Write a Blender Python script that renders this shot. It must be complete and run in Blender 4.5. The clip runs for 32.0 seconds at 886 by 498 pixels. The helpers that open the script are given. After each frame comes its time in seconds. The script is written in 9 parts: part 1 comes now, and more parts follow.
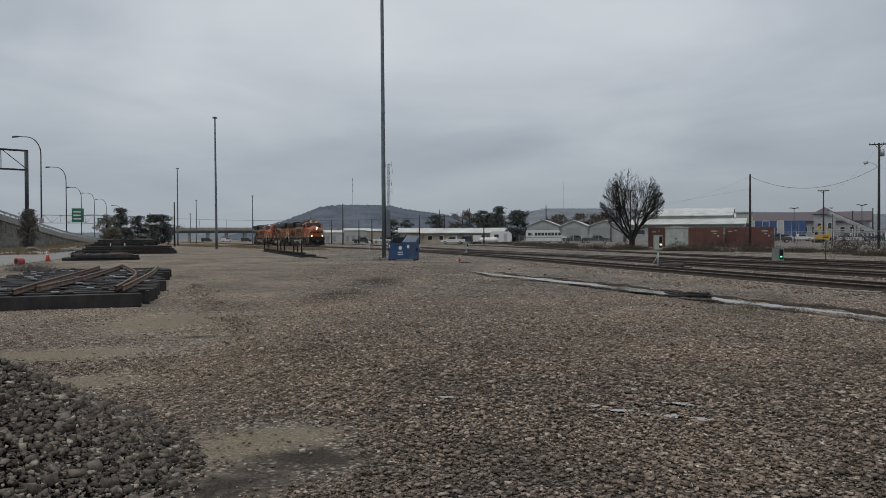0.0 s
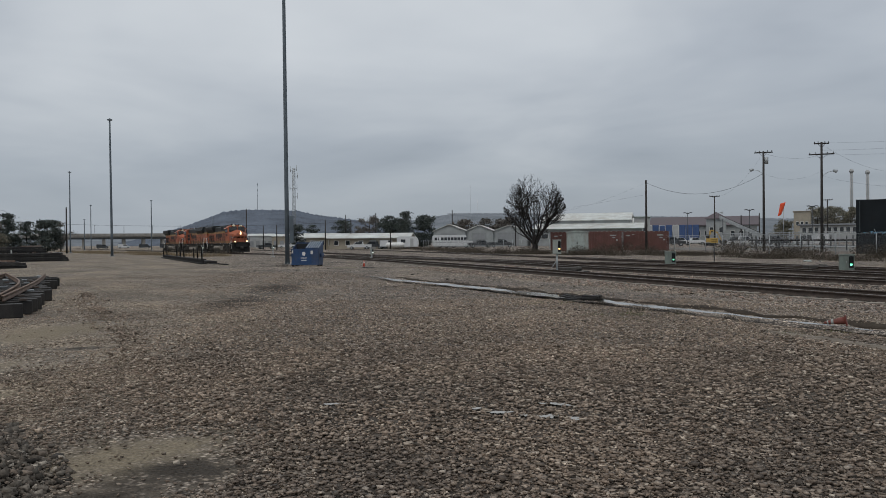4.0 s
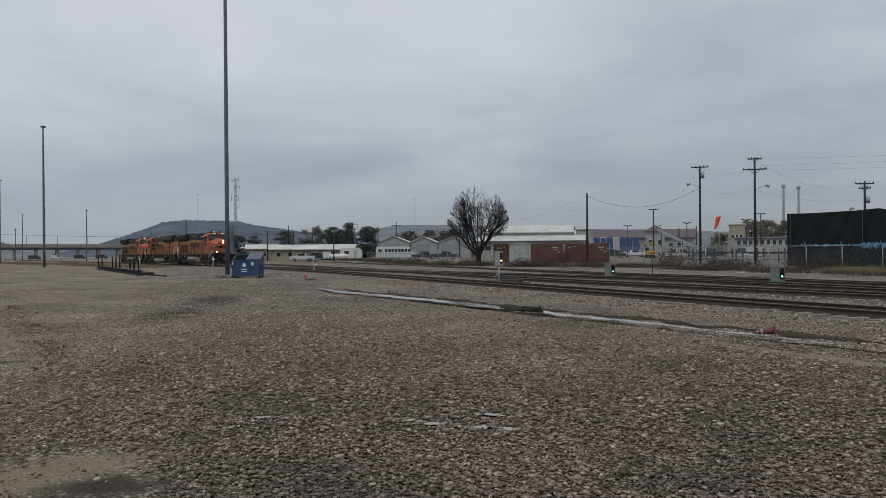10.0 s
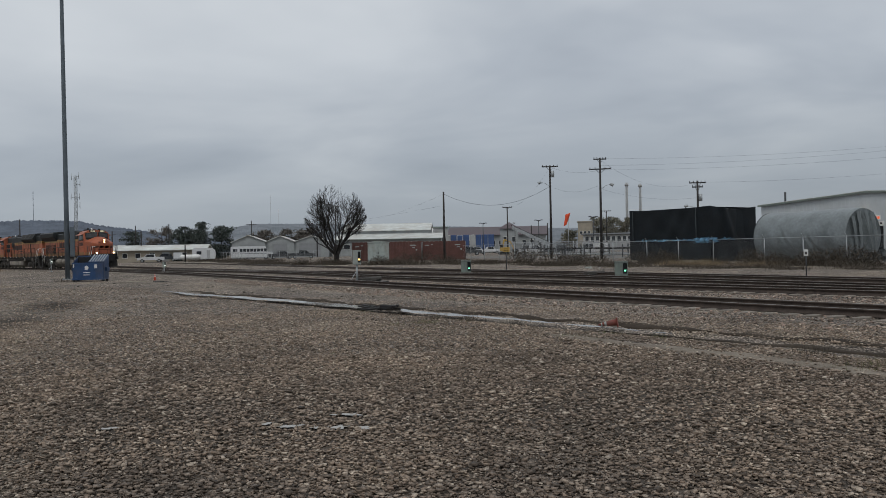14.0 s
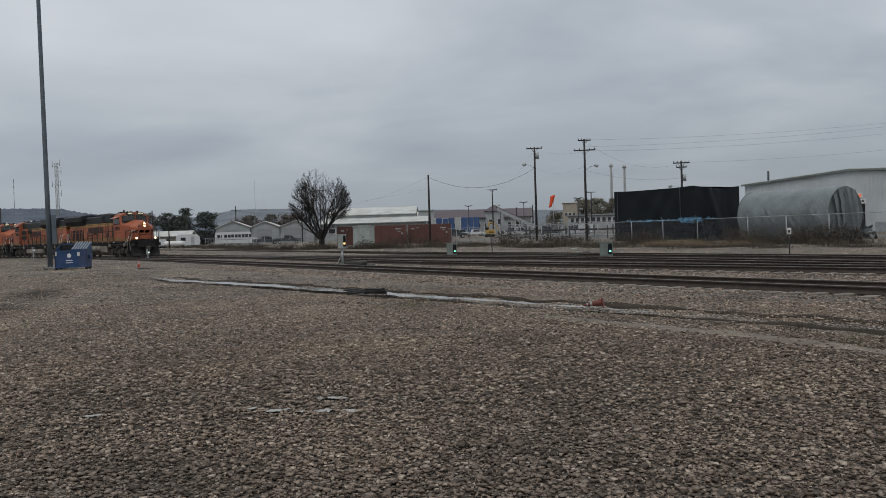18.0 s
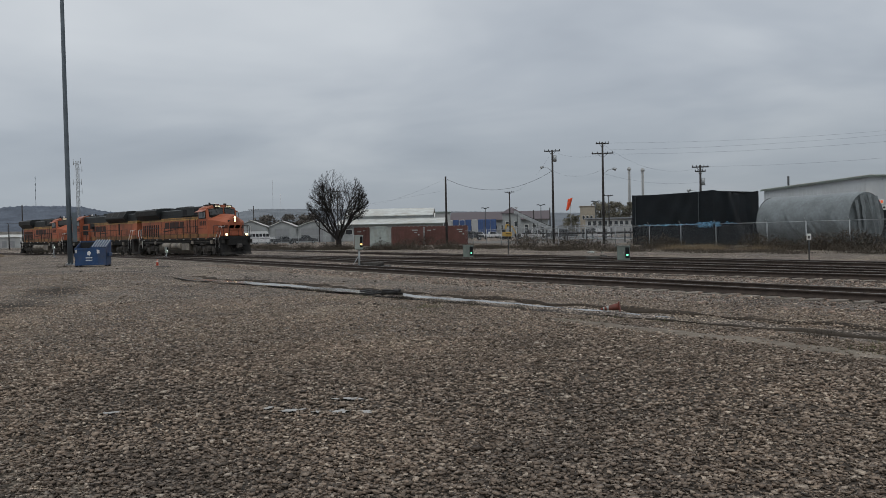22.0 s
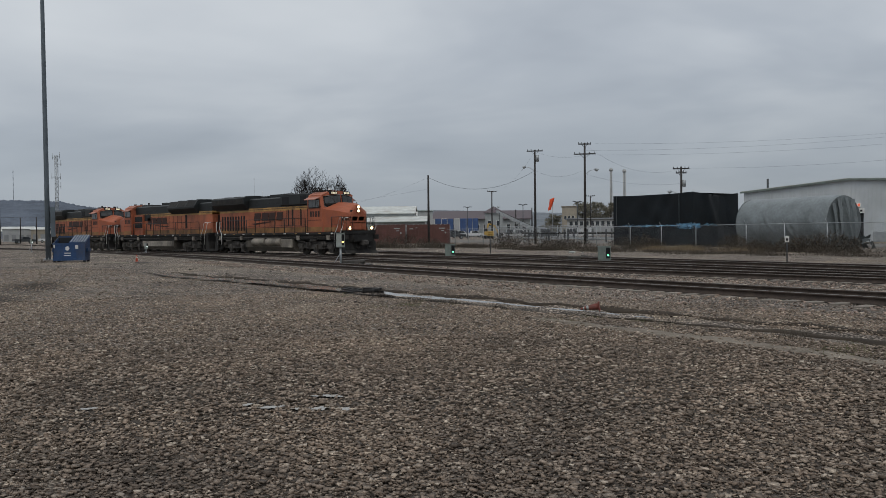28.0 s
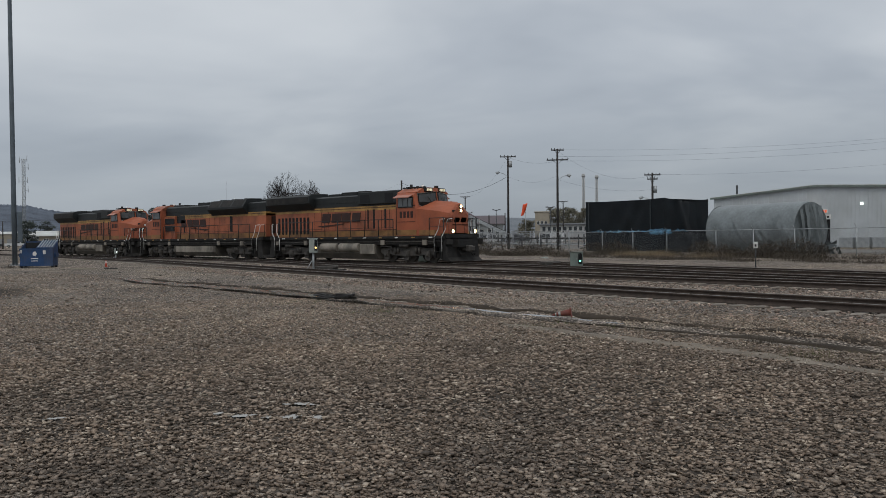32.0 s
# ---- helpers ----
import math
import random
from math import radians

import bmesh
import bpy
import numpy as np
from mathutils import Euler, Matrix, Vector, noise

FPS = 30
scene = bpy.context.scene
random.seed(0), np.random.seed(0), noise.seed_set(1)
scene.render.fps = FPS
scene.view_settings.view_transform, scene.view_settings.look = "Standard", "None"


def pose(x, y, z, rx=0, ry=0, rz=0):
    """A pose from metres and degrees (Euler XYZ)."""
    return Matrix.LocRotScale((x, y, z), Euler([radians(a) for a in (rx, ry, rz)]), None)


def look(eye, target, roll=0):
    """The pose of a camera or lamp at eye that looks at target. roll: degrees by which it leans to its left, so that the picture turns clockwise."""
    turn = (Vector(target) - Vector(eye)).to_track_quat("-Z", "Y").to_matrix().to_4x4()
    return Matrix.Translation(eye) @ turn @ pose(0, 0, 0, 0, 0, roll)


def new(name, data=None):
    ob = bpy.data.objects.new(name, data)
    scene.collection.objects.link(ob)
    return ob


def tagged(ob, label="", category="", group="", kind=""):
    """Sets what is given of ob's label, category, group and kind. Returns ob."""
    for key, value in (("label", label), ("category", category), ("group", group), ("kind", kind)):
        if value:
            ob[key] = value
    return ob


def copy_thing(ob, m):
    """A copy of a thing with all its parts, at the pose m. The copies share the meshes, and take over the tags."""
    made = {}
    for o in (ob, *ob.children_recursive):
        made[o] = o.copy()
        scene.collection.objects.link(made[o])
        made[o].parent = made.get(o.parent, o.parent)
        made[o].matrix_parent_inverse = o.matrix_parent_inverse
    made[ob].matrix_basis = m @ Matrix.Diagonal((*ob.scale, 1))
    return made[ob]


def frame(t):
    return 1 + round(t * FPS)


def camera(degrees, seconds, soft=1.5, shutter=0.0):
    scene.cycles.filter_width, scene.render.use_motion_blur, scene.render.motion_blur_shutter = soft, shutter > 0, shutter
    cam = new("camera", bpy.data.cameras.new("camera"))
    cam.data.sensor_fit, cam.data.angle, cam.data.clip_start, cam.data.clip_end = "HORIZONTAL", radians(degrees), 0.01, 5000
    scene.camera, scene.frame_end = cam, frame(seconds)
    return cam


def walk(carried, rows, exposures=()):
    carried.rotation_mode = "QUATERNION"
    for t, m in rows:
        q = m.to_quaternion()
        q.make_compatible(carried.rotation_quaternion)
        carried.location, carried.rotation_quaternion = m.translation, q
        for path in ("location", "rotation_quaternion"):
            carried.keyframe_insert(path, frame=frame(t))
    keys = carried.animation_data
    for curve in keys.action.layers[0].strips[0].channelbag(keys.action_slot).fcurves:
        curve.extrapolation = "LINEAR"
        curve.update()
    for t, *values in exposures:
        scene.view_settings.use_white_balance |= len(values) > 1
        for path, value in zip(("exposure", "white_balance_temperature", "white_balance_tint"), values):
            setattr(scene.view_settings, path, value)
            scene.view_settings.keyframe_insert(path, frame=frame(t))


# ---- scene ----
cam = camera(57.34, 32.0, soft=0.35)


def stand(x, y, z, heading, tilt, lean):
    """The camera's pose: heading clockwise from +y, tilt upwards, lean to its left, in degrees."""
    return pose(x, y, z, 0, 0, -heading) @ pose(0, 0, 0, 90 + tilt) @ pose(0, 0, 0, 0, 0, lean)


walk(cam, [
    (0.0, stand(-0.387, -0.238, 1.647, -67.20, -0.79, -0.24)),
    (0.5, stand(-0.378, -0.232, 1.653, -67.05, -0.85, -0.39)),
    (1.0, stand(-0.367, -0.229, 1.652, -66.78, -0.89, -0.50)),
    (1.5, stand(-0.346, -0.211, 1.657, -64.30, -0.94, -0.81)),
    (2.0, stand(-0.300, -0.206, 1.668, -61.77, -1.00, -0.92)),
    (2.5, stand(-0.273, -0.169, 1.670, -61.18, -0.99, -0.89)),
    (3.0, stand(-0.207, -0.109, 1.677, -61.11, -0.84, -0.75)),
    (3.5, stand(-0.179, -0.077, 1.671, -61.09, -0.60, -0.58)),
    (5.5, stand(-0.204, -0.034, 1.668, -58.61, -0.08, -0.67)),
    (6.0, stand(-0.161, -0.010, 1.666, -58.45, 0.20, -0.54)),
    (6.5, stand(-0.158, 0.013, 1.662, -58.10, 0.44, -0.49)),
    (7.0, stand(-0.157, 0.019, 1.658, -57.82, 0.45, -0.50)),
    (7.5, stand(-0.147, 0.016, 1.660, -57.67, 0.42, -0.55)),
    (8.0, stand(-0.144, 0.015, 1.659, -57.63, 0.40, -0.51)),
    (8.5, stand(-0.137, 0.015, 1.661, -57.44, 0.38, -0.46)),
    (9.0, stand(-0.153, 0.025, 1.655, -57.31, 0.31, -0.41)),
    (9.5, stand(-0.148, 0.028, 1.658, -57.10, 0.29, -0.41)),
    (10.0, stand(-0.152, 0.030, 1.658, -56.74, 0.31, -0.38)),
    (10.5, stand(-0.152, 0.035, 1.661, -56.14, 0.31, -0.38)),
    (11.0, stand(-0.144, 0.032, 1.659, -55.37, 0.30, -0.42)),
    (11.5, stand(-0.130, 0.024, 1.660, -54.21, 0.35, -0.41)),
    (12.0, stand(-0.108, 0.017, 1.664, -53.28, 0.32, -0.50)),
    (12.5, stand(-0.113, 0.018, 1.667, -52.52, 0.31, -0.60)),
    (13.0, stand(-0.120, 0.019, 1.664, -51.93, 0.28, -0.65)),
    (13.5, stand(-0.080, 0.010, 1.677, -49.88, 0.21, -0.80)),
    (14.0, stand(-0.045, -0.003, 1.685, -46.77, 0.05, -1.10)),
    (14.5, stand(-0.027, -0.001, 1.687, -43.89, -0.06, -1.53)),
    (16.5, stand(-0.035, -0.009, 1.675, -44.27, -0.80, -1.97)),
    (17.0, stand(-0.064, 0.015, 1.666, -44.82, -0.98, -1.94)),
    (17.5, stand(-0.068, 0.032, 1.661, -45.33, -1.10, -1.88)),
    (18.0, stand(-0.070, 0.037, 1.665, -45.79, -1.16, -1.83)),
    (18.5, stand(-0.061, 0.025, 1.673, -46.14, -1.12, -1.75)),
    (19.0, stand(-0.056, 0.006, 1.670, -46.32, -1.10, -1.59)),
    (19.5, stand(-0.053, 0.017, 1.672, -46.64, -1.03, -1.57)),
    (20.0, stand(-0.061, 0.024, 1.670, -46.78, -1.03, -1.45)),
    (20.5, stand(-0.065, 0.030, 1.668, -46.93, -0.95, -1.48)),
    (21.0, stand(-0.071, 0.029, 1.667, -46.98, -0.97, -1.31)),
    (21.5, stand(-0.059, 0.021, 1.670, -46.97, -0.97, -1.31)),
    (22.0, stand(-0.066, 0.026, 1.673, -46.95, -1.01, -1.19)),
    (22.5, stand(-0.054, 0.023, 1.674, -46.92, -1.05, -1.17)),
    (23.0, stand(-0.067, 0.025, 1.670, -46.84, -1.04, -1.06)),
    (23.5, stand(-0.079, 0.039, 1.671, -46.72, -1.01, -0.93)),
    (24.0, stand(-0.056, 0.024, 1.674, -46.65, -1.04, -0.72)),
    (24.5, stand(-0.046, 0.020, 1.670, -46.55, -1.04, -0.69)),
    (25.0, stand(-0.045, 0.022, 1.675, -46.38, -1.08, -0.66)),
    (25.5, stand(-0.024, 0.013, 1.676, -46.29, -1.06, -0.71)),
    (27.5, stand(-0.038, 0.013, 1.675, -45.78, -1.14, -0.54)),
    (28.0, stand(-0.030, 0.012, 1.672, -45.68, -1.12, -0.62)),
    (28.5, stand(-0.028, 0.008, 1.679, -45.57, -1.09, -0.52)),
    (29.0, stand(-0.017, 0.003, 1.684, -45.34, -1.02, -0.56)),
    (29.5, stand(-0.006, -0.000, 1.693, -45.10, -0.96, -0.45)),
    (30.0, stand(-0.008, -0.001, 1.689, -44.80, -0.86, -0.41)),
    (30.5, stand(0.011, -0.020, 1.706, -44.53, -0.84, -0.37)),
    (31.0, stand(0.026, -0.028, 1.709, -44.29, -0.80, -0.46)),
    (31.5, stand(0.018, -0.022, 1.706, -44.01, -0.79, -0.47)),
    (32.0, stand(-0.000, 0.000, 1.700, -43.80, -0.78, -0.55)),
])

# ---- sky and sun ----
world = bpy.data.worlds.new("overcast_sky")
scene.world = world
world.use_nodes = True


def sky_nodes():
    nt = world.node_tree
    nt.nodes.clear()
    add, link = nt.nodes.new, nt.links.new

    def math_node(op, a, b=None):
        n = add("ShaderNodeMath")
        n.operation = op
        for i, v in enumerate((a, b)):
            if v is None:
                continue
            if isinstance(v, (int, float)):
                n.inputs[i].default_value = v
            else:
                link(v, n.inputs[i])
        return n.outputs[0]

    co = add("ShaderNodeTexCoord")
    sep = add("ShaderNodeSeparateXYZ")
    link(co.outputs["Generated"], sep.inputs[0])
    up = math_node("ADD", math_node("MAXIMUM", sep.outputs[2], 0.0), 0.16)
    comb = add("ShaderNodeCombineXYZ")
    link(math_node("DIVIDE", sep.outputs[0], up), comb.inputs[0])
    link(math_node("DIVIDE", sep.outputs[1], up), comb.inputs[1])
    big = add("ShaderNodeTexNoise")
    big.inputs["Scale"].default_value, big.inputs["Detail"].default_value, big.inputs["Roughness"].default_value = 0.75, 4.0, 0.5
    big.inputs["Distortion"].default_value = 0.5
    link(comb.outputs[0], big.inputs["Vector"])
    fine = add("ShaderNodeTexNoise")
    fine.inputs["Scale"].default_value, fine.inputs["Detail"].default_value, fine.inputs["Roughness"].default_value = 2.2, 3.0, 0.5
    link(comb.outputs[0], fine.inputs["Vector"])
    height = math_node("MULTIPLY", math_node("SUBTRACT", math_node("MAXIMUM", sep.outputs[2], 0.0), 0.12), 0.55)
    cloud = math_node("ADD", math_node("ADD", math_node("MULTIPLY", big.outputs["Fac"], 0.84), math_node("MULTIPLY", fine.outputs["Fac"], 0.16)), height)
    ramp = add("ShaderNodeValToRGB")
    e = ramp.color_ramp.elements
    e[0].position, e[0].color = 0.30, (0.335, 0.372, 0.425, 1)
    e[1].position, e[1].color = 0.72, (0.635, 0.67, 0.705, 1)
    mid = e.new(0.47)
    mid.color = (0.44, 0.48, 0.532, 1)
    link(cloud, ramp.inputs[0])
    low = add("ShaderNodeMapRange")
    low.inputs["From Min"].default_value, low.inputs["From Max"].default_value = 0.0, 0.22
    low.inputs["To Min"].default_value, low.inputs["To Max"].default_value = 0.9, 0.0
    link(sep.outputs[2], low.inputs["Value"])
    haze = add("ShaderNodeMixRGB")
    side = add("ShaderNodeMapRange")
    side.inputs["From Min"].default_value, side.inputs["From Max"].default_value = 0.25, 0.95
    link(sep.outputs[1], side.inputs["Value"])
    tint = add("ShaderNodeMixRGB")
    tint.inputs[1].default_value, tint.inputs[2].default_value = (0.335, 0.378, 0.43, 1), (0.242, 0.274, 0.316, 1)
    link(side.outputs[0], tint.inputs[0])
    link(tint.outputs[0], haze.inputs[2])
    link(low.outputs[0], haze.inputs[0])
    link(ramp.outputs[0], haze.inputs[1])
    clear = add("ShaderNodeTexSky")
    clear.sky_type, clear.sun_disc = "NISHITA", False
    clear.sun_elevation, clear.sun_rotation = radians(40), radians(150)
    dim = add("ShaderNodeMixRGB")
    dim.blend_type = "MULTIPLY"
    dim.inputs[0].default_value, dim.inputs[2].default_value = 1.0, (0.09, 0.09, 0.09, 1)
    link(clear.outputs[0], dim.inputs[1])
    both = add("ShaderNodeMixRGB")
    both.inputs[0].default_value = 0.06
    link(haze.outputs[0], both.inputs[1])
    link(dim.outputs[0], both.inputs[2])
    bg = add("ShaderNodeBackground")
    bg.inputs["Strength"].default_value = 1.0
    link(both.outputs[0], bg.inputs["Color"])
    link(bg.outputs[0], add("ShaderNodeOutputWorld").inputs[0])


sky_nodes()
sun = new("sun", bpy.data.lights.new("sun", "SUN"))
sun.data.energy, sun.data.angle, sun.data.color = 0.9, radians(20), (1.0, 0.97, 0.92)
sun.matrix_basis = look((0, 0, 60), (-18, 32, 0))
scene.view_settings.exposure = 0.0

# ---- materials ----


def mat(name, rgb, rough=0.8, metal=0.0, vary=0.25, scale=3.0, bump=0.15, grain=40.0, stain=None, stain_amount=0.35, rand=0.0, spec=0.4):
    """A worn surface: its colour, varied in patches and grain, with stains and fine relief, in metres."""
    m = bpy.data.materials.new(name)
    m.use_nodes = True
    nt = m.node_tree
    bsdf = nt.nodes["Principled BSDF"]
    add, link = nt.nodes.new, nt.links.new
    bsdf.inputs["Metallic"].default_value = metal
    bsdf.inputs["Specular IOR Level"].default_value = spec
    co = add("ShaderNodeTexCoord")
    n1 = add("ShaderNodeTexNoise")
    n1.inputs["Scale"].default_value, n1.inputs["Detail"].default_value = scale, 6
    n2 = add("ShaderNodeTexNoise")
    n2.inputs["Scale"].default_value, n2.inputs["Detail"].default_value = grain, 3
    link(co.outputs["Object"], n1.inputs["Vector"])
    link(co.outputs["Object"], n2.inputs["Vector"])
    r1 = add("ShaderNodeValToRGB")
    lo, hi = [max(0.0, c * (1 - vary)) for c in rgb], [min(1.0, c * (1 + vary)) for c in rgb]
    r1.color_ramp.elements[0].position, r1.color_ramp.elements[0].color = 0.3, (*lo, 1)
    r1.color_ramp.elements[1].position, r1.color_ramp.elements[1].color = 0.7, (*hi, 1)
    link(n1.outputs["Fac"], r1.inputs[0])
    mul = add("ShaderNodeMixRGB")
    mul.blend_type = "OVERLAY"
    mul.inputs[0].default_value = min(1.0, vary * 1.4)
    link(r1.outputs[0], mul.inputs[1])
    link(n2.outputs["Fac"], mul.inputs[2])
    out = mul.outputs[0]
    if stain:
        n3 = add("ShaderNodeTexNoise")
        n3.inputs["Scale"].default_value, n3.inputs["Detail"].default_value, n3.inputs["Roughness"].default_value = scale * 0.6, 8, 0.68
        mp = add("ShaderNodeMapping")
        mp.inputs["Scale"].default_value, mp.inputs["Location"].default_value = (1.0, 1.0, 0.45), (7, 3, 1)
        link(co.outputs["Object"], mp.inputs[0])
        link(mp.outputs[0], n3.inputs["Vector"])
        r3 = add("ShaderNodeMapRange")
        r3.inputs["From Min"].default_value, r3.inputs["From Max"].default_value, r3.inputs["To Max"].default_value = 0.46, 0.66, stain_amount * 2
        link(n3.outputs["Fac"], r3.inputs["Value"])
        mx = add("ShaderNodeMixRGB")
        mx.inputs[2].default_value = (*stain, 1)
        link(r3.outputs[0], mx.inputs[0])
        link(out, mx.inputs[1])
        out = mx.outputs[0]
    if rand:
        oi = add("ShaderNodeObjectInfo")
        hs = add("ShaderNodeHueSaturation")
        mr = add("ShaderNodeMapRange")
        mr.inputs["To Min"].default_value, mr.inputs["To Max"].default_value = 1 - rand, 1 + rand
        link(oi.outputs["Random"], mr.inputs["Value"])
        link(mr.outputs[0], hs.inputs["Value"])
        link(out, hs.inputs["Color"])
        out = hs.outputs[0]
    link(out, bsdf.inputs["Base Color"])
    rr = add("ShaderNodeMapRange")
    rr.inputs["To Min"].default_value, rr.inputs["To Max"].default_value = max(0.03, rough - 0.12), min(1.0, rough + 0.12)
    link(n1.outputs["Fac"], rr.inputs["Value"])
    link(rr.outputs[0], bsdf.inputs["Roughness"])
    if bump:
        bp = add("ShaderNodeBump")
        bp.inputs["Strength"].default_value, bp.inputs["Distance"].default_value = bump, 0.02
        link(n2.outputs["Fac"], bp.inputs["Height"])
        link(bp.outputs[0], bsdf.inputs["Normal"])
    return m


def island_mat(name, stops, rough=0.9, grain=60.0, spec=0.3, patch=None):
    """Many loose pieces in one mesh: each takes its own colour out of stops."""
    m = bpy.data.materials.new(name)
    m.use_nodes = True
    nt = m.node_tree
    bsdf = nt.nodes["Principled BSDF"]
    add, link = nt.nodes.new, nt.links.new
    geo = add("ShaderNodeNewGeometry")
    ramp = add("ShaderNodeValToRGB")
    ramp.color_ramp.interpolation = "LINEAR"
    e = ramp.color_ramp.elements
    e[0].position, e[0].color = 0.0, (*stops[0], 1)
    e[1].position, e[1].color = 1.0, (*stops[-1], 1)
    for i, c in enumerate(stops[1:-1]):
        e.new((i + 1) / (len(stops) - 1)).color = (*c, 1)
    link(geo.outputs["Random Per Island"], ramp.inputs[0])
    co = add("ShaderNodeTexCoord")
    n = add("ShaderNodeTexNoise")
    n.inputs["Scale"].default_value, n.inputs["Detail"].default_value = grain, 4
    link(co.outputs["Object"], n.inputs["Vector"])
    mx = add("ShaderNodeMixRGB")
    mx.blend_type, mx.inputs[0].default_value = "OVERLAY", 0.55
    link(ramp.outputs[0], mx.inputs[1])
    link(n.outputs["Fac"], mx.inputs[2])
    out = mx.outputs[0]
    if patch:
        # damp and dusty stretches, metres wide
        wide = add("ShaderNodeTexNoise")
        wide.inputs["Scale"].default_value, wide.inputs["Detail"].default_value, wide.inputs["Roughness"].default_value = 0.45, 6, 0.62
        link(co.outputs["Object"], wide.inputs["Vector"])
        tone = add("ShaderNodeValToRGB")
        tone.color_ramp.elements[0].position, tone.color_ramp.elements[0].color = 0.36, (*patch[0], 1)
        tone.color_ramp.elements[1].position, tone.color_ramp.elements[1].color = 0.64, (*patch[1], 1)
        link(wide.outputs["Fac"], tone.inputs[0])
        m2 = add("ShaderNodeMixRGB")
        m2.blend_type, m2.inputs[0].default_value = "MULTIPLY", 1.0
        link(out, m2.inputs[1])
        link(tone.outputs[0], m2.inputs[2])
        out = m2.outputs[0]
    link(out, bsdf.inputs["Base Color"])
    bsdf.inputs["Roughness"].default_value, bsdf.inputs["Specular IOR Level"].default_value = rough, spec
    return m


def glow(name, rgb, power):
    m = bpy.data.materials.new(name)
    m.use_nodes = True
    b = m.node_tree.nodes["Principled BSDF"]
    b.inputs["Base Color"].default_value, b.inputs["Emission Color"].default_value = (*rgb, 1), (*rgb, 1)
    b.inputs["Emission Strength"].default_value = power
    return m


def glass(name, rgb, rough=0.05):
    m = bpy.data.materials.new(name)
    m.use_nodes = True
    b = m.node_tree.nodes["Principled BSDF"]
    b.inputs["Base Color"].default_value, b.inputs["Roughness"].default_value = (*rgb, 1), rough
    b.inputs["Specular IOR Level"].default_value = 0.8
    return m


ORANGE = mat("orange_paint", (0.365, 0.112, 0.055), 0.55, vary=0.2, scale=0.9, bump=0.05, stain=(0.085, 0.042, 0.03), stain_amount=0.36)
FADEDORANGE = mat("faded_orange_paint", (0.33, 0.092, 0.043), 0.55, vary=0.16, scale=0.9, bump=0.05, stain=(0.14, 0.06, 0.045), stain_amount=0.3)
BLACKGREEN = mat("black_green_paint", (0.011, 0.0135, 0.014), 0.55, vary=0.4, scale=1.2, bump=0.05, stain=(0.03, 0.03, 0.029), stain_amount=0.2)
SUNNED = mat("faded_awning_paint", (0.36, 0.17, 0.13), 0.7, vary=0.2, scale=2)
TANKDARK = mat("dusty_fuel_tank", (0.10, 0.088, 0.072), 0.75, vary=0.35, scale=1.2, stain=(0.03, 0.027, 0.024), stain_amount=0.4)
YELLOW = mat("yellow_paint", (0.40, 0.225, 0.07), 0.55, vary=0.25, scale=1.5, bump=0.05, stain=(0.09, 0.06, 0.03), stain_amount=0.35)
GRIME = mat("grimy_black_steel", (0.013, 0.0125, 0.012), 0.8, vary=0.5, scale=2.5, stain=(0.045, 0.04, 0.035), stain_amount=0.3)
TRUCKGREY = mat("dusty_truck_steel", (0.055, 0.051, 0.047), 0.8, vary=0.5, scale=3, stain=(0.09, 0.078, 0.064), stain_amount=0.35)
TANKGREY = mat("dusty_tank_steel", (0.25, 0.225, 0.19), 0.7, vary=0.3, scale=1.2, stain=(0.05, 0.045, 0.04), stain_amount=0.4)
BROWNISH = mat("dark_logo_paint", (0.045, 0.02, 0.014), 0.55, vary=0.3, scale=2)
DULLYELLOW = mat("grimy_yellow_band", (0.25, 0.125, 0.045), 0.6, vary=0.3, scale=1.5, bump=0.05, stain=(0.07, 0.045, 0.03), stain_amount=0.4)
NOSEMARK = mat("worn_nose_emblem", (0.10, 0.036, 0.021), 0.6, vary=0.3, scale=2)
EMBLEM = mat("worn_brown_emblem", (0.035, 0.015, 0.012), 0.6, vary=0.3, scale=2)
WHITEP = mat("white_paint", (0.72, 0.72, 0.70), 0.5, vary=0.1, scale=2, stain=(0.32, 0.30, 0.27), stain_amount=0.25)
CABGLASS = glass("cab_glass", (0.09, 0.097, 0.1))
HEADLIGHT = glow("headlight_glow", (1.0, 0.70, 0.36), 4.5)
SIGNALGREEN = glow("green_signal_glow", (0.20, 1.0, 0.55), 2.2)
SIGNALWARM = glow("warm_signal_glow", (1.0, 0.62, 0.22), 2.0)
SIGNALWHITE = glow("white_signal_glow", (0.9, 1.0, 0.92), 1.8)
SIGNGLOW = glow("lit_board_glow", (0.95, 0.86, 0.6), 0.35)
REDGLOW = glow("red_sign_glow", (0.95, 0.16, 0.06), 0.4)
RAILTOP = mat("worn_rail_steel", (0.30, 0.28, 0.26), 0.45, 0.8, vary=0.15, scale=4)
RAIL = mat("rusty_rail_steel", (0.05, 0.037, 0.03), 0.8, vary=0.4, scale=5)
TIE = mat("weathered_tie", (0.215, 0.19, 0.163), 0.9, vary=0.3, scale=4, rand=0.25)
PLATESTEEL = mat("wet_tie_plate_steel", (0.17, 0.18, 0.19), 0.35, 0.6, vary=0.3, scale=6)
DARKTIE = mat("creosote_timber", (0.013, 0.012, 0.0118), 0.6, vary=0.5, scale=4, stain=(0.05, 0.045, 0.04), stain_amount=0.3, rand=0.3)
SCRAPRAIL = mat("brown_scrap_rail", (0.17, 0.115, 0.085), 0.75, vary=0.35, scale=4, stain=(0.06, 0.035, 0.025), stain_amount=0.4)
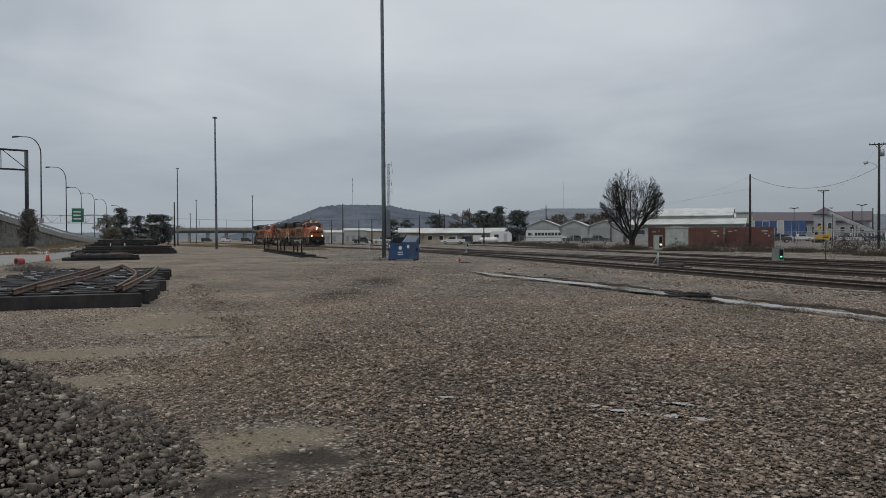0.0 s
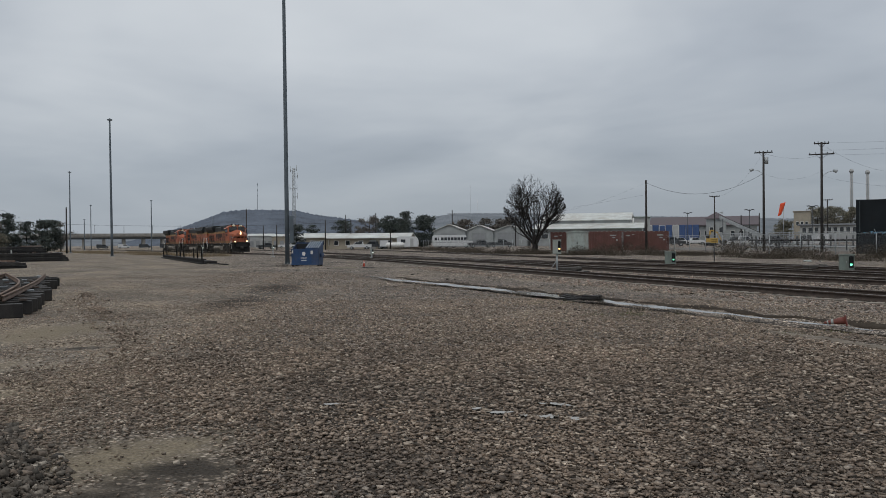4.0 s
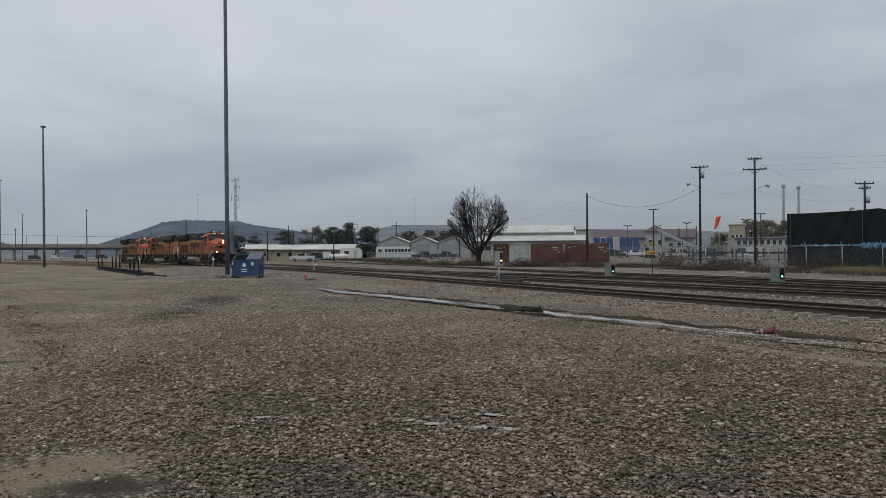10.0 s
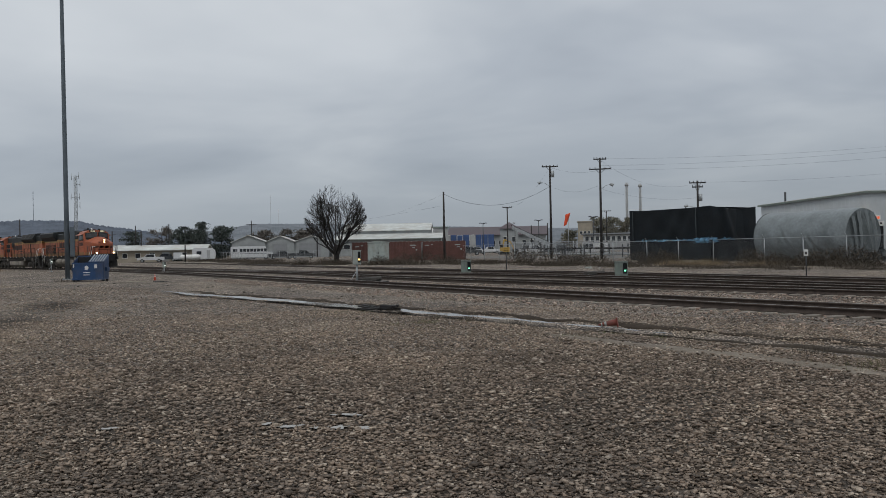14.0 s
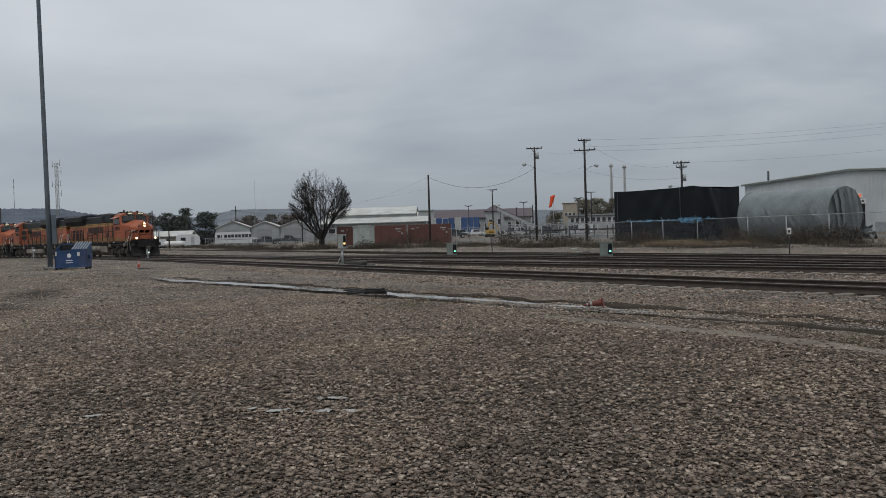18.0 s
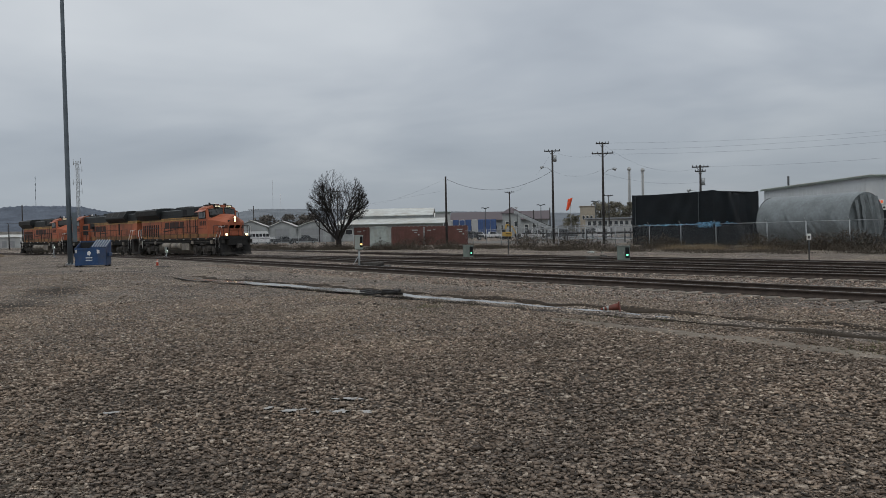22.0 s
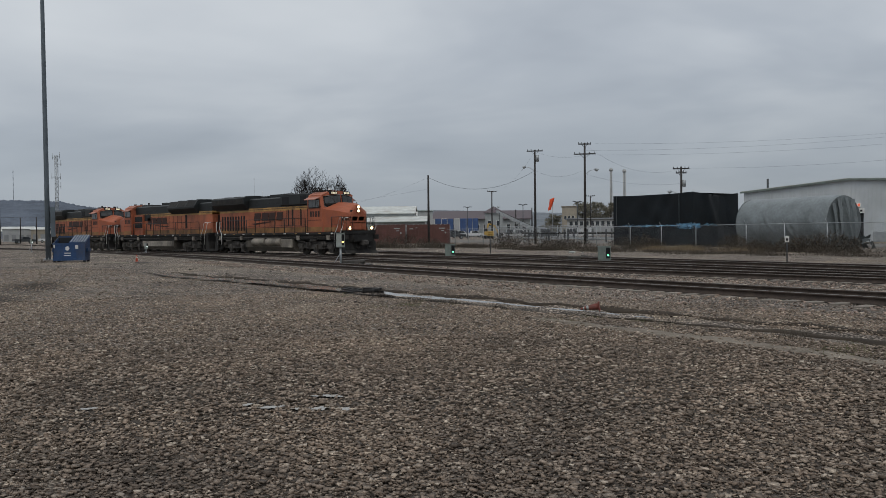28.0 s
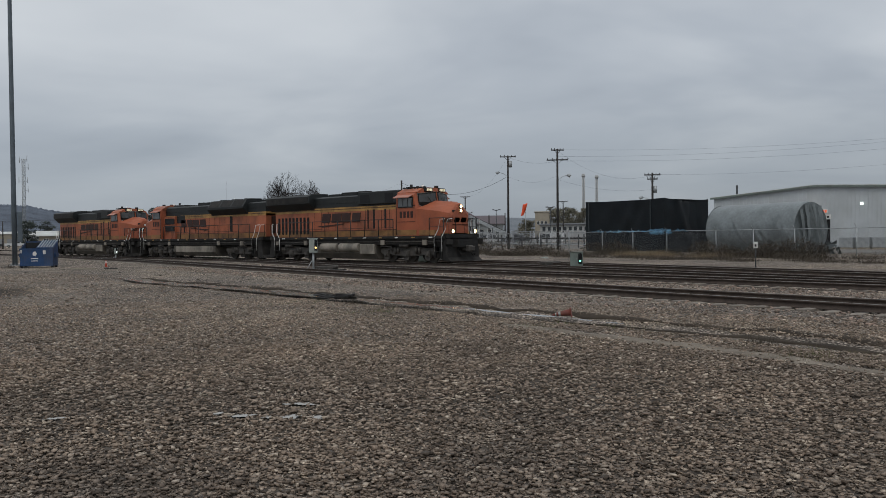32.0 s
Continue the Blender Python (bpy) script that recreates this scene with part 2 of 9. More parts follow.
GALV = mat("galvanised_steel", (0.34, 0.36, 0.37), 0.55, 0.5, vary=0.2, scale=3)
MASTGREY = mat("grey_mast_paint", (0.105, 0.128, 0.148), 0.55, 0.2, vary=0.2, scale=1.5)
DARKPOLE = mat("dark_steel_pole", (0.05, 0.055, 0.06), 0.6, vary=0.25, scale=2)
WOODPOLE = mat("weathered_pole_wood", (0.034, 0.031, 0.03), 0.9, vary=0.35, scale=2)
WIRE = mat("black_cable", (0.03, 0.03, 0.032), 0.7, vary=0.1, bump=0)
BLUE = mat("blue_dumpster_paint", (0.017, 0.052, 0.135), 0.5, vary=0.25, scale=2.5, stain=(0.10, 0.085, 0.075), stain_amount=0.22)
BLACKIN = mat("dark_interior", (0.012, 0.013, 0.015), 0.9, vary=0.3)
CLEANCONE = mat("bright_cone_plastic", (0.48, 0.075, 0.04), 0.5, vary=0.12, scale=6)
CONE = mat("orange_cone_plastic", (0.18, 0.045, 0.033), 0.6, vary=0.2, scale=6, stain=(0.10, 0.045, 0.035), stain_amount=0.4)
CABINET = mat("grey_cabinet_paint", (0.33, 0.37, 0.35), 0.55, vary=0.12, scale=3, stain=(0.2, 0.18, 0.15), stain_amount=0.25)
DARKGREENBOX = mat("grey_green_box_paint", (0.17, 0.21, 0.19), 0.55, vary=0.15, scale=3, stain=(0.1, 0.09, 0.08), stain_amount=0.3)
TARPBLACK = mat("black_green_tarpaulin", (0.0062, 0.0092, 0.0118), 0.62, vary=0.35, scale=1.0, bump=0.25, grain=6, spec=0.25)
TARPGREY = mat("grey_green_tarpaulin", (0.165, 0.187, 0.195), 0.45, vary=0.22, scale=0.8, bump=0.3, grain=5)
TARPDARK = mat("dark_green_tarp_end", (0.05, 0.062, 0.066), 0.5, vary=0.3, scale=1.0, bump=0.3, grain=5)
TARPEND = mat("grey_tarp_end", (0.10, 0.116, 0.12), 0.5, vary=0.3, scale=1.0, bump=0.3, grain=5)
TARPBLUE = mat("faded_blue_tarpaulin", (0.16, 0.34, 0.50), 0.6, vary=0.3, scale=3)
CONTAINER = mat("rust_red_container_paint", (0.12, 0.055, 0.047), 0.7, vary=0.22, scale=1.0, stain=(0.09, 0.04, 0.03), stain_amount=0.3)
METALWALL = mat("pale_metal_siding", (0.47, 0.50, 0.52), 0.6, vary=0.08, scale=0.6, stain=(0.34, 0.35, 0.34), stain_amount=0.2)
ROOFWHITE = mat("weathered_metal_roof", (0.50, 0.52, 0.50), 0.5, vary=0.18, scale=0.5, stain=(0.30, 0.25, 0.20), stain_amount=0.3)
SHEDWALL = mat("grey_shed_siding", (0.28, 0.297, 0.298), 0.7, vary=0.15, scale=0.6)
DOORGREY = mat("grey_roller_door", (0.24, 0.25, 0.26), 0.7, vary=0.12, scale=1)
BEIGE = mat("beige_wall", (0.31, 0.275, 0.22), 0.8, vary=0.15, scale=0.6)
PURPLE = mat("plum_metal_roof", (0.09, 0.072, 0.08), 0.6, vary=0.12, scale=0.4)
BLUEBOX = mat("blue_panel_paint", (0.045, 0.085, 0.20), 0.7, vary=0.15, scale=1)
PALEWALL = mat("pale_grey_wall", (0.36, 0.37, 0.37), 0.8, vary=0.12, scale=0.6)
WINDOWDARK = glass("dark_window_glass", (0.03, 0.035, 0.04), 0.1)
MACHINEYELLOW = mat("machine_yellow_paint", (0.45, 0.29, 0.07), 0.6, vary=0.15, scale=2)
CARWHITE = mat("white_car_paint", (0.56, 0.57, 0.58), 0.35, vary=0.06, scale=2, bump=0)
CARDARK = mat("dark_car_paint", (0.04, 0.045, 0.05), 0.35, vary=0.1, scale=2, bump=0)
CARRED = mat("red_car_paint", (0.30, 0.05, 0.04), 0.35, vary=0.1, scale=2, bump=0)
TYRE = mat("tyre_rubber", (0.02, 0.02, 0.02), 0.9, vary=0.2)
CONCRETE = mat("weathered_concrete", (0.27, 0.262, 0.243), 0.85, vary=0.18, scale=0.7, stain=(0.18, 0.165, 0.15), stain_amount=0.35)
STONEWALL = mat("grey_wall_stone", (0.17, 0.163, 0.148), 0.9, vary=0.3, scale=2, rand=0.25)
ROADPALE = mat("pale_worn_roadway", (0.22, 0.213, 0.20), 0.9, vary=0.15, scale=0.4, grain=30)
LOTPAVE = mat("worn_lot_paving", (0.15, 0.143, 0.133), 0.9, vary=0.25, scale=0.5, grain=20, stain=(0.08, 0.074, 0.066), stain_amount=0.4)
SIGNGREEN = mat("green_sign_sheet", (0.03, 0.16, 0.10), 0.5, vary=0.1)
BARK = mat("dark_bark", (0.022, 0.019, 0.018), 0.95, vary=0.3, scale=4)
WINDSOCK = mat("orange_windsock_cloth", (0.75, 0.09, 0.03), 0.6, vary=0.12, scale=2)
# aerial haze is mixed into both hill colours, paler for the farther
HILL = mat("hill_with_haze", (0.115, 0.132, 0.162), 1.0, vary=0.2, scale=0.02, grain=0.12, bump=0.0, spec=0.0)
HILLFAR = mat("far_ridge_with_haze", (0.175, 0.192, 0.212), 1.0, vary=0.18, scale=0.02, grain=0.12, bump=0.0, spec=0.0)
STONES = island_mat("gravel_stone", [(0.085, 0.072, 0.062), (0.225, 0.183, 0.152), (0.33, 0.268, 0.222), (0.15, 0.128, 0.110), (0.42, 0.35, 0.295), (0.265, 0.217, 0.182), (0.60, 0.53, 0.455)], patch=((0.74, 0.725, 0.705), (1.18, 1.12, 1.04)), spec=0.12)
# a darker, glossier copy of the stone colours, shading the nearest ground by paint
DIMSTONES = island_mat("dimmed_gravel_stone", [(0.06, 0.05, 0.043), (0.17, 0.136, 0.112), (0.25, 0.20, 0.165), (0.11, 0.093, 0.08), (0.32, 0.265, 0.222), (0.195, 0.158, 0.132), (0.48, 0.42, 0.36)], patch=((0.74, 0.725, 0.705), (1.18, 1.12, 1.04)), rough=0.7, spec=0.2)
DARKSTONES = island_mat("pile_stone", [(0.03, 0.027, 0.024), (0.105, 0.09, 0.075), (0.215, 0.172, 0.14), (0.05, 0.046, 0.041), (0.185, 0.163, 0.138), (0.07, 0.06, 0.05), (0.13, 0.113, 0.096), (0.42, 0.37, 0.31)], spec=0.12)
BALLAST = island_mat("ballast_stone", [(0.055, 0.046, 0.041), (0.20, 0.16, 0.135), (0.33, 0.26, 0.225), (0.15, 0.128, 0.112), (0.50, 0.43, 0.375)], patch=((1.0, 0.965, 0.93), (1.42, 1.35, 1.27)), spec=0.12)
# near-black below the pile's stones, painting the shade between them
PILECORE = mat("dark_pile_gap_fill", (0.014, 0.012, 0.011), 0.95, vary=0.4, scale=6, grain=80, bump=0.4, spec=0.1)
DRYWEED = island_mat("dry_weed_stem", [(0.05, 0.041, 0.033), (0.08, 0.063, 0.048), (0.045, 0.041, 0.033), (0.115, 0.092, 0.066)])
STRAW = island_mat("straw_grass", [(0.17, 0.13, 0.085), (0.24, 0.185, 0.115), (0.14, 0.11, 0.075)])
GREENGRASS = island_mat("dull_green_grass", [(0.10, 0.115, 0.05), (0.15, 0.15, 0.07), (0.2, 0.17, 0.09)])
EVERGREEN = island_mat("evergreen_leaf", [(0.042, 0.053, 0.051), (0.066, 0.08, 0.073), (0.098, 0.108, 0.094)])
OLIVE = island_mat("olive_leaf", [(0.11, 0.11, 0.09), (0.16, 0.152, 0.118), (0.22, 0.20, 0.15)])
TWIG = island_mat("bare_twig", [(0.085, 0.078, 0.072), (0.125, 0.114, 0.103), (0.17, 0.153, 0.136)])

# ---- building tools ----


def part(name, bm, material, parent=None, label="", at=None, smooth=False):
    """Links a bmesh as one mesh object, under a thing or a part."""
    me = bpy.data.meshes.new(name)
    bm.normal_update()
    bm.to_mesh(me)
    bm.free()
    if smooth:
        me.polygons.foreach_set("use_smooth", [True] * len(me.polygons))
    me.materials.append(material)
    ob = new(name, me)
    if parent:
        ob.parent = parent
    if at is not None:
        ob.matrix_basis = at
    if label:
        ob["label"] = label
    return ob


def thing(name, m, label, category, group="", kind=""):
    ob = new(name)
    ob.empty_display_size = 0.2
    ob.matrix_basis = m
    return tagged(ob, label, category, group, kind)


def solid(name, bm, material, label, category, group="", kind="", at=None, smooth=False):
    return tagged(part(name, bm, material, None, "", at, smooth), label, category, group, kind)


def shape():
    return bmesh.new()


def box(bm, x0, x1, y0, y1, z0, z1, bevel=0.0):
    v = [bm.verts.new((x, y, z)) for z in (z0, z1) for y in (y0, y1) for x in (x0, x1)]
    fs = [bm.faces.new([v[i] for i in q]) for q in ((0, 2, 3, 1), (4, 5, 7, 6), (0, 1, 5, 4), (2, 6, 7, 3), (0, 4, 6, 2), (1, 3, 7, 5))]
    if bevel:
        bmesh.ops.bevel(bm, geom=list({e for f in fs for e in f.edges}), offset=bevel, segments=1, affect="EDGES")
    return bm


def prism(bm, outline, axis, a, b):
    """The outline (pairs) drawn out along an axis from a to b. x: pairs are y, z; y: x, z; z: x, y."""
    put = {"x": lambda p, s: (s, p[0], p[1]), "y": lambda p, s: (p[0], s, p[1]), "z": lambda p, s: (p[0], p[1], s)}[axis]
    lo = [bm.verts.new(put(p, a)) for p in outline]
    hi = [bm.verts.new(put(p, b)) for p in outline]
    n = len(outline)
    bm.faces.new(lo)
    bm.faces.new(hi[::-1])
    for i in range(n):
        bm.faces.new((lo[i], hi[i], hi[(i + 1) % n], lo[(i + 1) % n]))
    bmesh.ops.recalc_face_normals(bm, faces=bm.faces[:] if len(bm.faces) < 200 else bm.faces[-(n + 2):])
    return bm


def tube(bm, points, radius, sides=8, end=None, caps=True):
    """A round bar along points; it tapers to end where that is given."""
    pts = [Vector(p) for p in points]
    rings = []
    for i, p in enumerate(pts):
        d = (pts[min(i + 1, len(pts) - 1)] - pts[max(i - 1, 0)]).normalized()
        side = d.cross(Vector((0, 0, 1)) if abs(d.z) < 0.9 else Vector((1, 0, 0))).normalized()
        other = d.cross(side)
        r = radius if end is None else radius + (end - radius) * i / max(1, len(pts) - 1)
        rings.append([bm.verts.new(p + r * (math.cos(k * math.tau / sides) * side + math.sin(k * math.tau / sides) * other)) for k in range(sides)])
    for a, b in zip(rings, rings[1:]):
        for k in range(sides):
            bm.faces.new((a[k], a[(k + 1) % sides], b[(k + 1) % sides], b[k])).smooth = True
    if caps:
        bm.faces.new(rings[0][::-1])
        bm.faces.new(rings[-1])
    return bm


def loft(bm, rings, caps=True):
    """Skins over rings of equally many points."""
    vs = [[bm.verts.new(p) for p in r] for r in rings]
    n = len(vs[0])
    for a, b in zip(vs, vs[1:]):
        for k in range(n):
            bm.faces.new((a[k], a[(k + 1) % n], b[(k + 1) % n], b[k]))
    if caps:
        bm.faces.new(vs[0][::-1])
        bm.faces.new(vs[-1])
    bmesh.ops.recalc_face_normals(bm, faces=bm.faces[:])
    return bm


def raw_mesh(name, verts, faces, material, smooth=False):
    """One mesh out of arrays of points and of equal-sided faces."""
    me = bpy.data.meshes.new(name)
    verts, faces = np.asarray(verts, dtype=np.float32), np.asarray(faces, dtype=np.int32)
    k = faces.shape[1]
    me.vertices.add(len(verts))
    me.vertices.foreach_set("co", verts.ravel())
    me.loops.add(faces.size)
    me.loops.foreach_set("vertex_index", faces.ravel())
    me.polygons.add(len(faces))
    me.polygons.foreach_set("loop_start", np.arange(0, faces.size, k, dtype=np.int32))
    me.polygons.foreach_set("loop_total", np.full(len(faces), k, dtype=np.int32))
    if smooth:
        me.polygons.foreach_set("use_smooth", np.ones(len(faces), dtype=bool))
    me.update(calc_edges=True)
    me.materials.append(material)
    return new(name, me)


def step01(a, b, x):
    t = np.clip((x - a) / (b - a), 0, 1)
    return t * t * (3 - 2 * t)


OCT_V = np.array([(1, 0, 0), (-1, 0, 0), (0, 1, 0), (0, -1, 0), (0, 0, 1), (0, 0, -1.0)])
OCT_F = np.array([(0, 2, 4), (2, 1, 4), (1, 3, 4), (3, 0, 4), (2, 0, 5), (1, 2, 5), (3, 1, 5), (0, 3, 5)])


CUBE_V = np.array([(x, y, z) for z in (-1, 1) for y in (-1, 1) for x in (-1, 1)], float) * 0.72
CUBE_F = np.array([(0, 2, 3), (0, 3, 1), (4, 5, 7), (4, 7, 6), (0, 1, 5), (0, 5, 4), (2, 6, 7), (2, 7, 3), (0, 4, 6), (0, 6, 2), (1, 3, 7), (1, 7, 5)])


def rocks(name, places, sizes, material, rng, fine=True, flat=0.6, under=0.0, tumble=0.3):
    """Loose crushed stones, each with its own broken shape, lying at places."""
    bv, bf = (CUBE_V, CUBE_F) if fine else (OCT_V, OCT_F)
    n = len(places)
    if fine:
        foot = under if under else 0.55
        bv = bv * np.array([[foot, foot, 1]] * 4 + [[1.12, 1.12, 1]] * 4)
    v = np.repeat(bv[None], n, 0) * (1 + rng.uniform(-0.5, 0.3, (n, len(bv), 1))) + rng.uniform(-0.16, 0.16, (n, len(bv), 3))
    v *= np.stack([rng.uniform(0.85, 1.5, n), rng.uniform(0.6, 1.05, n), rng.uniform(flat * 0.6, flat * 1.25, n)], -1)[:, None]
    tilt, turn = rng.normal(0, tumble, n), rng.uniform(0, math.tau, n)
    ct, st = np.cos(tilt)[:, None], np.sin(tilt)[:, None]
    y, z = v[..., 1] * ct - v[..., 2] * st, v[..., 1] * st + v[..., 2] * ct
    cr, sr = np.cos(turn)[:, None], np.sin(turn)[:, None]
    v = np.stack([v[..., 0] * cr - y * sr, v[..., 0] * sr + y * cr, z], -1) * np.asarray(sizes)[:, None, None] + np.asarray(places)[:, None]
    f = (bf[None] + (np.arange(n) * len(bv))[:, None, None]).reshape(-1, 3)
    return raw_mesh(name, v.reshape(-1, 3), f, material)

# ---- ground, ditch and tracks ----
DITCH_X = (-60, -36, -33, -27, -22.7, -18.5, -14, -10, -6, -3.5, 4, 30)
DITCH_Y = (19, 16.6, 16.1, 15.9, 15.5, 15.0, 14.7, 14.25, 13.6, 13.0, 11.5, 6)


def ditch_y(x):
    return np.interp(x, DITCH_X, DITCH_Y)


def rise(x, y):
    """The height of the ground, without its fine waves."""
    x, y = np.asarray(x, float), np.asarray(y, float)
    d = y - ditch_y(x)
    along = step01(-40, -33, x) * (1 - 0.55 * step01(-11, -6, x)) * (1 - step01(4, 12, x))
    z = -0.15 * along * np.exp(-(d / 0.8) ** 2)
    z = z + 0.10 * step01(42, 46, y) + 0.35 * step01(60, 110, y)
    z = z + 0.45 * step01(-90, -170, x) * (1 - step01(8, 18, y))
    return z


def waves(x, y):
    return 0.005 * np.sin(x * 1.7 + 0.6 * y) * np.cos(y * 1.3 - 0.4 * x) + 0.02 * np.sin(x * 0.31 + 1) * np.cos(y * 0.37) * step01(3, 8, np.abs(y - 4.6)) * step01(1.0, 2.5, np.abs(y - ditch_y(x)))


def ground_z(x, y):
    near = 1 - step01(17, 19, np.asarray(y, float))
    return rise(x, y) + waves(x, y) * near * (1 - 0.6 * step01(30, 60, np.hypot(x, y)))


def gravel_material(name):
    m = bpy.data.materials.new(name)
    m.use_nodes = True
    nt = m.node_tree
    bsdf = nt.nodes["Principled BSDF"]
    add, link = nt.nodes.new, nt.links.new
    co = add("ShaderNodeTexCoord")

    def noise_at(scale, detail, rough=0.55, shift=(0, 0, 0), stretch=(1, 1, 1)):
        mp = add("ShaderNodeMapping")
        mp.inputs["Location"].default_value, mp.inputs["Scale"].default_value = shift, stretch
        link(co.outputs["Object"], mp.inputs[0])
        n = add("ShaderNodeTexNoise")
        n.inputs["Scale"].default_value, n.inputs["Detail"].default_value, n.inputs["Roughness"].default_value = scale, detail, rough
        link(mp.outputs[0], n.inputs["Vector"])
        return n.outputs["Fac"]

    def ramp(value, stops):
        r = add("ShaderNodeValToRGB")
        e = r.color_ramp.elements
        e[0].position, e[0].color = stops[0][0], (*stops[0][1], 1)
        e[1].position, e[1].color = stops[-1][0], (*stops[-1][1], 1)
        for p, c in stops[1:-1]:
            e.new(p).color = (*c, 1)
        link(value, r.inputs[0])
        return r.outputs[0]

    def span(value, a, b, c=0.0, d=1.0):
        r = add("ShaderNodeMapRange")
        for k, v in (("From Min", a), ("From Max", b), ("To Min", c), ("To Max", d)):
            r.inputs[k].default_value = v
        link(value, r.inputs["Value"])
        return r.outputs[0]

    def mix(f, a, b, how="MIX"):
        n = add("ShaderNodeMixRGB")
        n.blend_type = how
        for i, v in enumerate((f, a, b)):
            if isinstance(v, float):
                n.inputs[i].default_value = v
            elif isinstance(v, tuple):
                n.inputs[i].default_value = (*v, 1)
            else:
                link(v, n.inputs[i])
        return n.outputs[0]

    cells = []
    for scale in (21.0, 40.0):
        v = add("ShaderNodeTexVoronoi")
        v.inputs["Scale"].default_value = scale
        link(co.outputs["Object"], v.inputs["Vector"])
        cells.append(v)
    pick = add("ShaderNodeSeparateColor")
    link(cells[0].outputs["Color"], pick.inputs[0])
    pick2 = add("ShaderNodeSeparateColor")
    link(cells[1].outputs["Color"], pick2.inputs[0])
    stops = [(0.0, (0.13, 0.112, 0.097)), (0.35, (0.34, 0.288, 0.245)), (0.6, (0.48, 0.406, 0.346)), (0.85, (0.61, 0.523, 0.45)), (1.0, (0.78, 0.69, 0.60))]
    stone = mix(0.5, ramp(pick.outputs[0], stops), ramp(pick2.outputs[1], stops))
    # the gaps' shade is painted in: cells darken away from their centres
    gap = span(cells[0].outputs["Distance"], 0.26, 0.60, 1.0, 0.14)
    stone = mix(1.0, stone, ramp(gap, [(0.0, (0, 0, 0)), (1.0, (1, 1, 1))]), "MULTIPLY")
    grit = noise_at(55, 4)
    fines = mix(0.6, (0.27, 0.228, 0.185), ramp(grit, [(0.3, (0.13, 0.108, 0.088)), (0.7, (0.38, 0.322, 0.262))]))
    patch = span(noise_at(0.42, 5, 0.62), 0.52, 0.66, 0.0, 0.55)
    blend = mix(patch, stone, fines)
    # the packed lane where vehicles drive, on the road's side of the yard
    sep = add("ShaderNodeSeparateXYZ")
    link(co.outputs["Object"], sep.inputs[0])
    lane = add("ShaderNodeMath")
    lane.operation, lane.inputs[1].default_value = "MULTIPLY_ADD", 0.24
    link(sep.outputs[0], lane.inputs[0])
    link(sep.outputs[1], lane.inputs[2])
    wob = add("ShaderNodeMath")
    wob.operation, wob.inputs[1].default_value = "MULTIPLY_ADD", 5.0
    link(noise_at(0.25, 4, 0.6, (1, 2, 0)), wob.inputs[0])
    link(lane.outputs[0], wob.inputs[2])
    packed = mix(span(noise_at(3.0, 6, 0.7), 0.35, 0.65), (0.16, 0.134, 0.103), (0.30, 0.255, 0.198))
    packed = mix(span(grit, 0.45, 0.62, 0.0, 0.6), packed, (0.44, 0.38, 0.30))
    packed = mix(span(noise_at(38, 3, 0.6, (9, 4, 0)), 0.52, 0.64, 0.0, 0.6), packed, (0.06, 0.05, 0.04))
    blend = mix(span(wob.outputs[0], 1.0, 4.5, 0.36, 0.0), blend, packed)
    tracks = span(noise_at(0.55, 4, 0.6, (3, 8, 0), (0.25, 1.0, 1.0)), 0.54, 0.68, 0.0, 0.4)
    blend = mix(tracks, blend, (0.12, 0.104, 0.088))
    # clusters of coarser stones, damp hollows and dusty rises
    chips = add("ShaderNodeTexVoronoi")
    chips.inputs["Scale"].default_value = 8.5
    link(co.outputs["Object"], chips.inputs["Vector"])
    chip_pick = add("ShaderNodeSeparateColor")
    link(chips.outputs["Color"], chip_pick.inputs[0])
    blend = mix(span(chips.outputs["Distance"], 0.30, 0.42, 0.85, 0.0), blend, mix(1.0, blend, ramp(chip_pick.outputs[0], [(0.0, (0.35, 0.34, 0.33)), (0.5, (0.95, 0.95, 0.95)), (1.0, (1.75, 1.7, 1.62))]), "MULTIPLY"))
    blend = mix(1.0, blend, ramp(noise_at(6.0, 4, 0.7, (2, 6, 0)), [(0.32, (0.5, 0.49, 0.48)), (0.5, (1.0, 1.0, 1.0)), (0.68, (1.4, 1.37, 1.32))]), "MULTIPLY")
    blend = mix(1.0, blend, ramp(noise_at(0.3, 6, 0.66, (4, 1, 0), (0.6, 1.0, 1.0)), [(0.36, (0.66, 0.655, 0.66)), (0.5, (1.0, 1.0, 1.0)), (0.66, (1.28, 1.24, 1.14))]), "MULTIPLY")
    # bare spots of tan dirt, some of them damp, with ragged edges
    ragged = noise_at(2.2, 6, 0.7, (3, 3, 0))
    for x, y, a, b, turn, darkened in DIRTS:
        near = add("ShaderNodeMapping")
        near.vector_type = "TEXTURE"
        near.inputs["Location"].default_value, near.inputs["Rotation"].default_value, near.inputs["Scale"].default_value = (x, y, 0), (0, 0, radians(turn)), (a, b, 1e4)
        link(co.outputs["Object"], near.inputs[0])
        away = add("ShaderNodeVectorMath")
        away.operation = "LENGTH"
        link(near.outputs[0], away.inputs[0])
        edge = add("ShaderNodeMath")
        edge.operation, edge.inputs[1].default_value = "MULTIPLY_ADD", 2.4
        link(ragged, edge.inputs[0])
        link(away.outputs["Value"], edge.inputs[2])
        dirt = mix(span(noise_at(30, 5, 0.7), 0.35, 0.65), (0.028, 0.024, 0.02), (0.06, 0.051, 0.042)) if darkened else mix(span(noise_at(26, 5, 0.7), 0.35, 0.65), (0.14, 0.117, 0.085), (0.27, 0.225, 0.162))
        blend = mix(span(edge.outputs[0], 1.55, 2.35, 0.95 if darkened else 0.95, 0.0), blend, dirt)
    link(blend, bsdf.inputs["Base Color"])
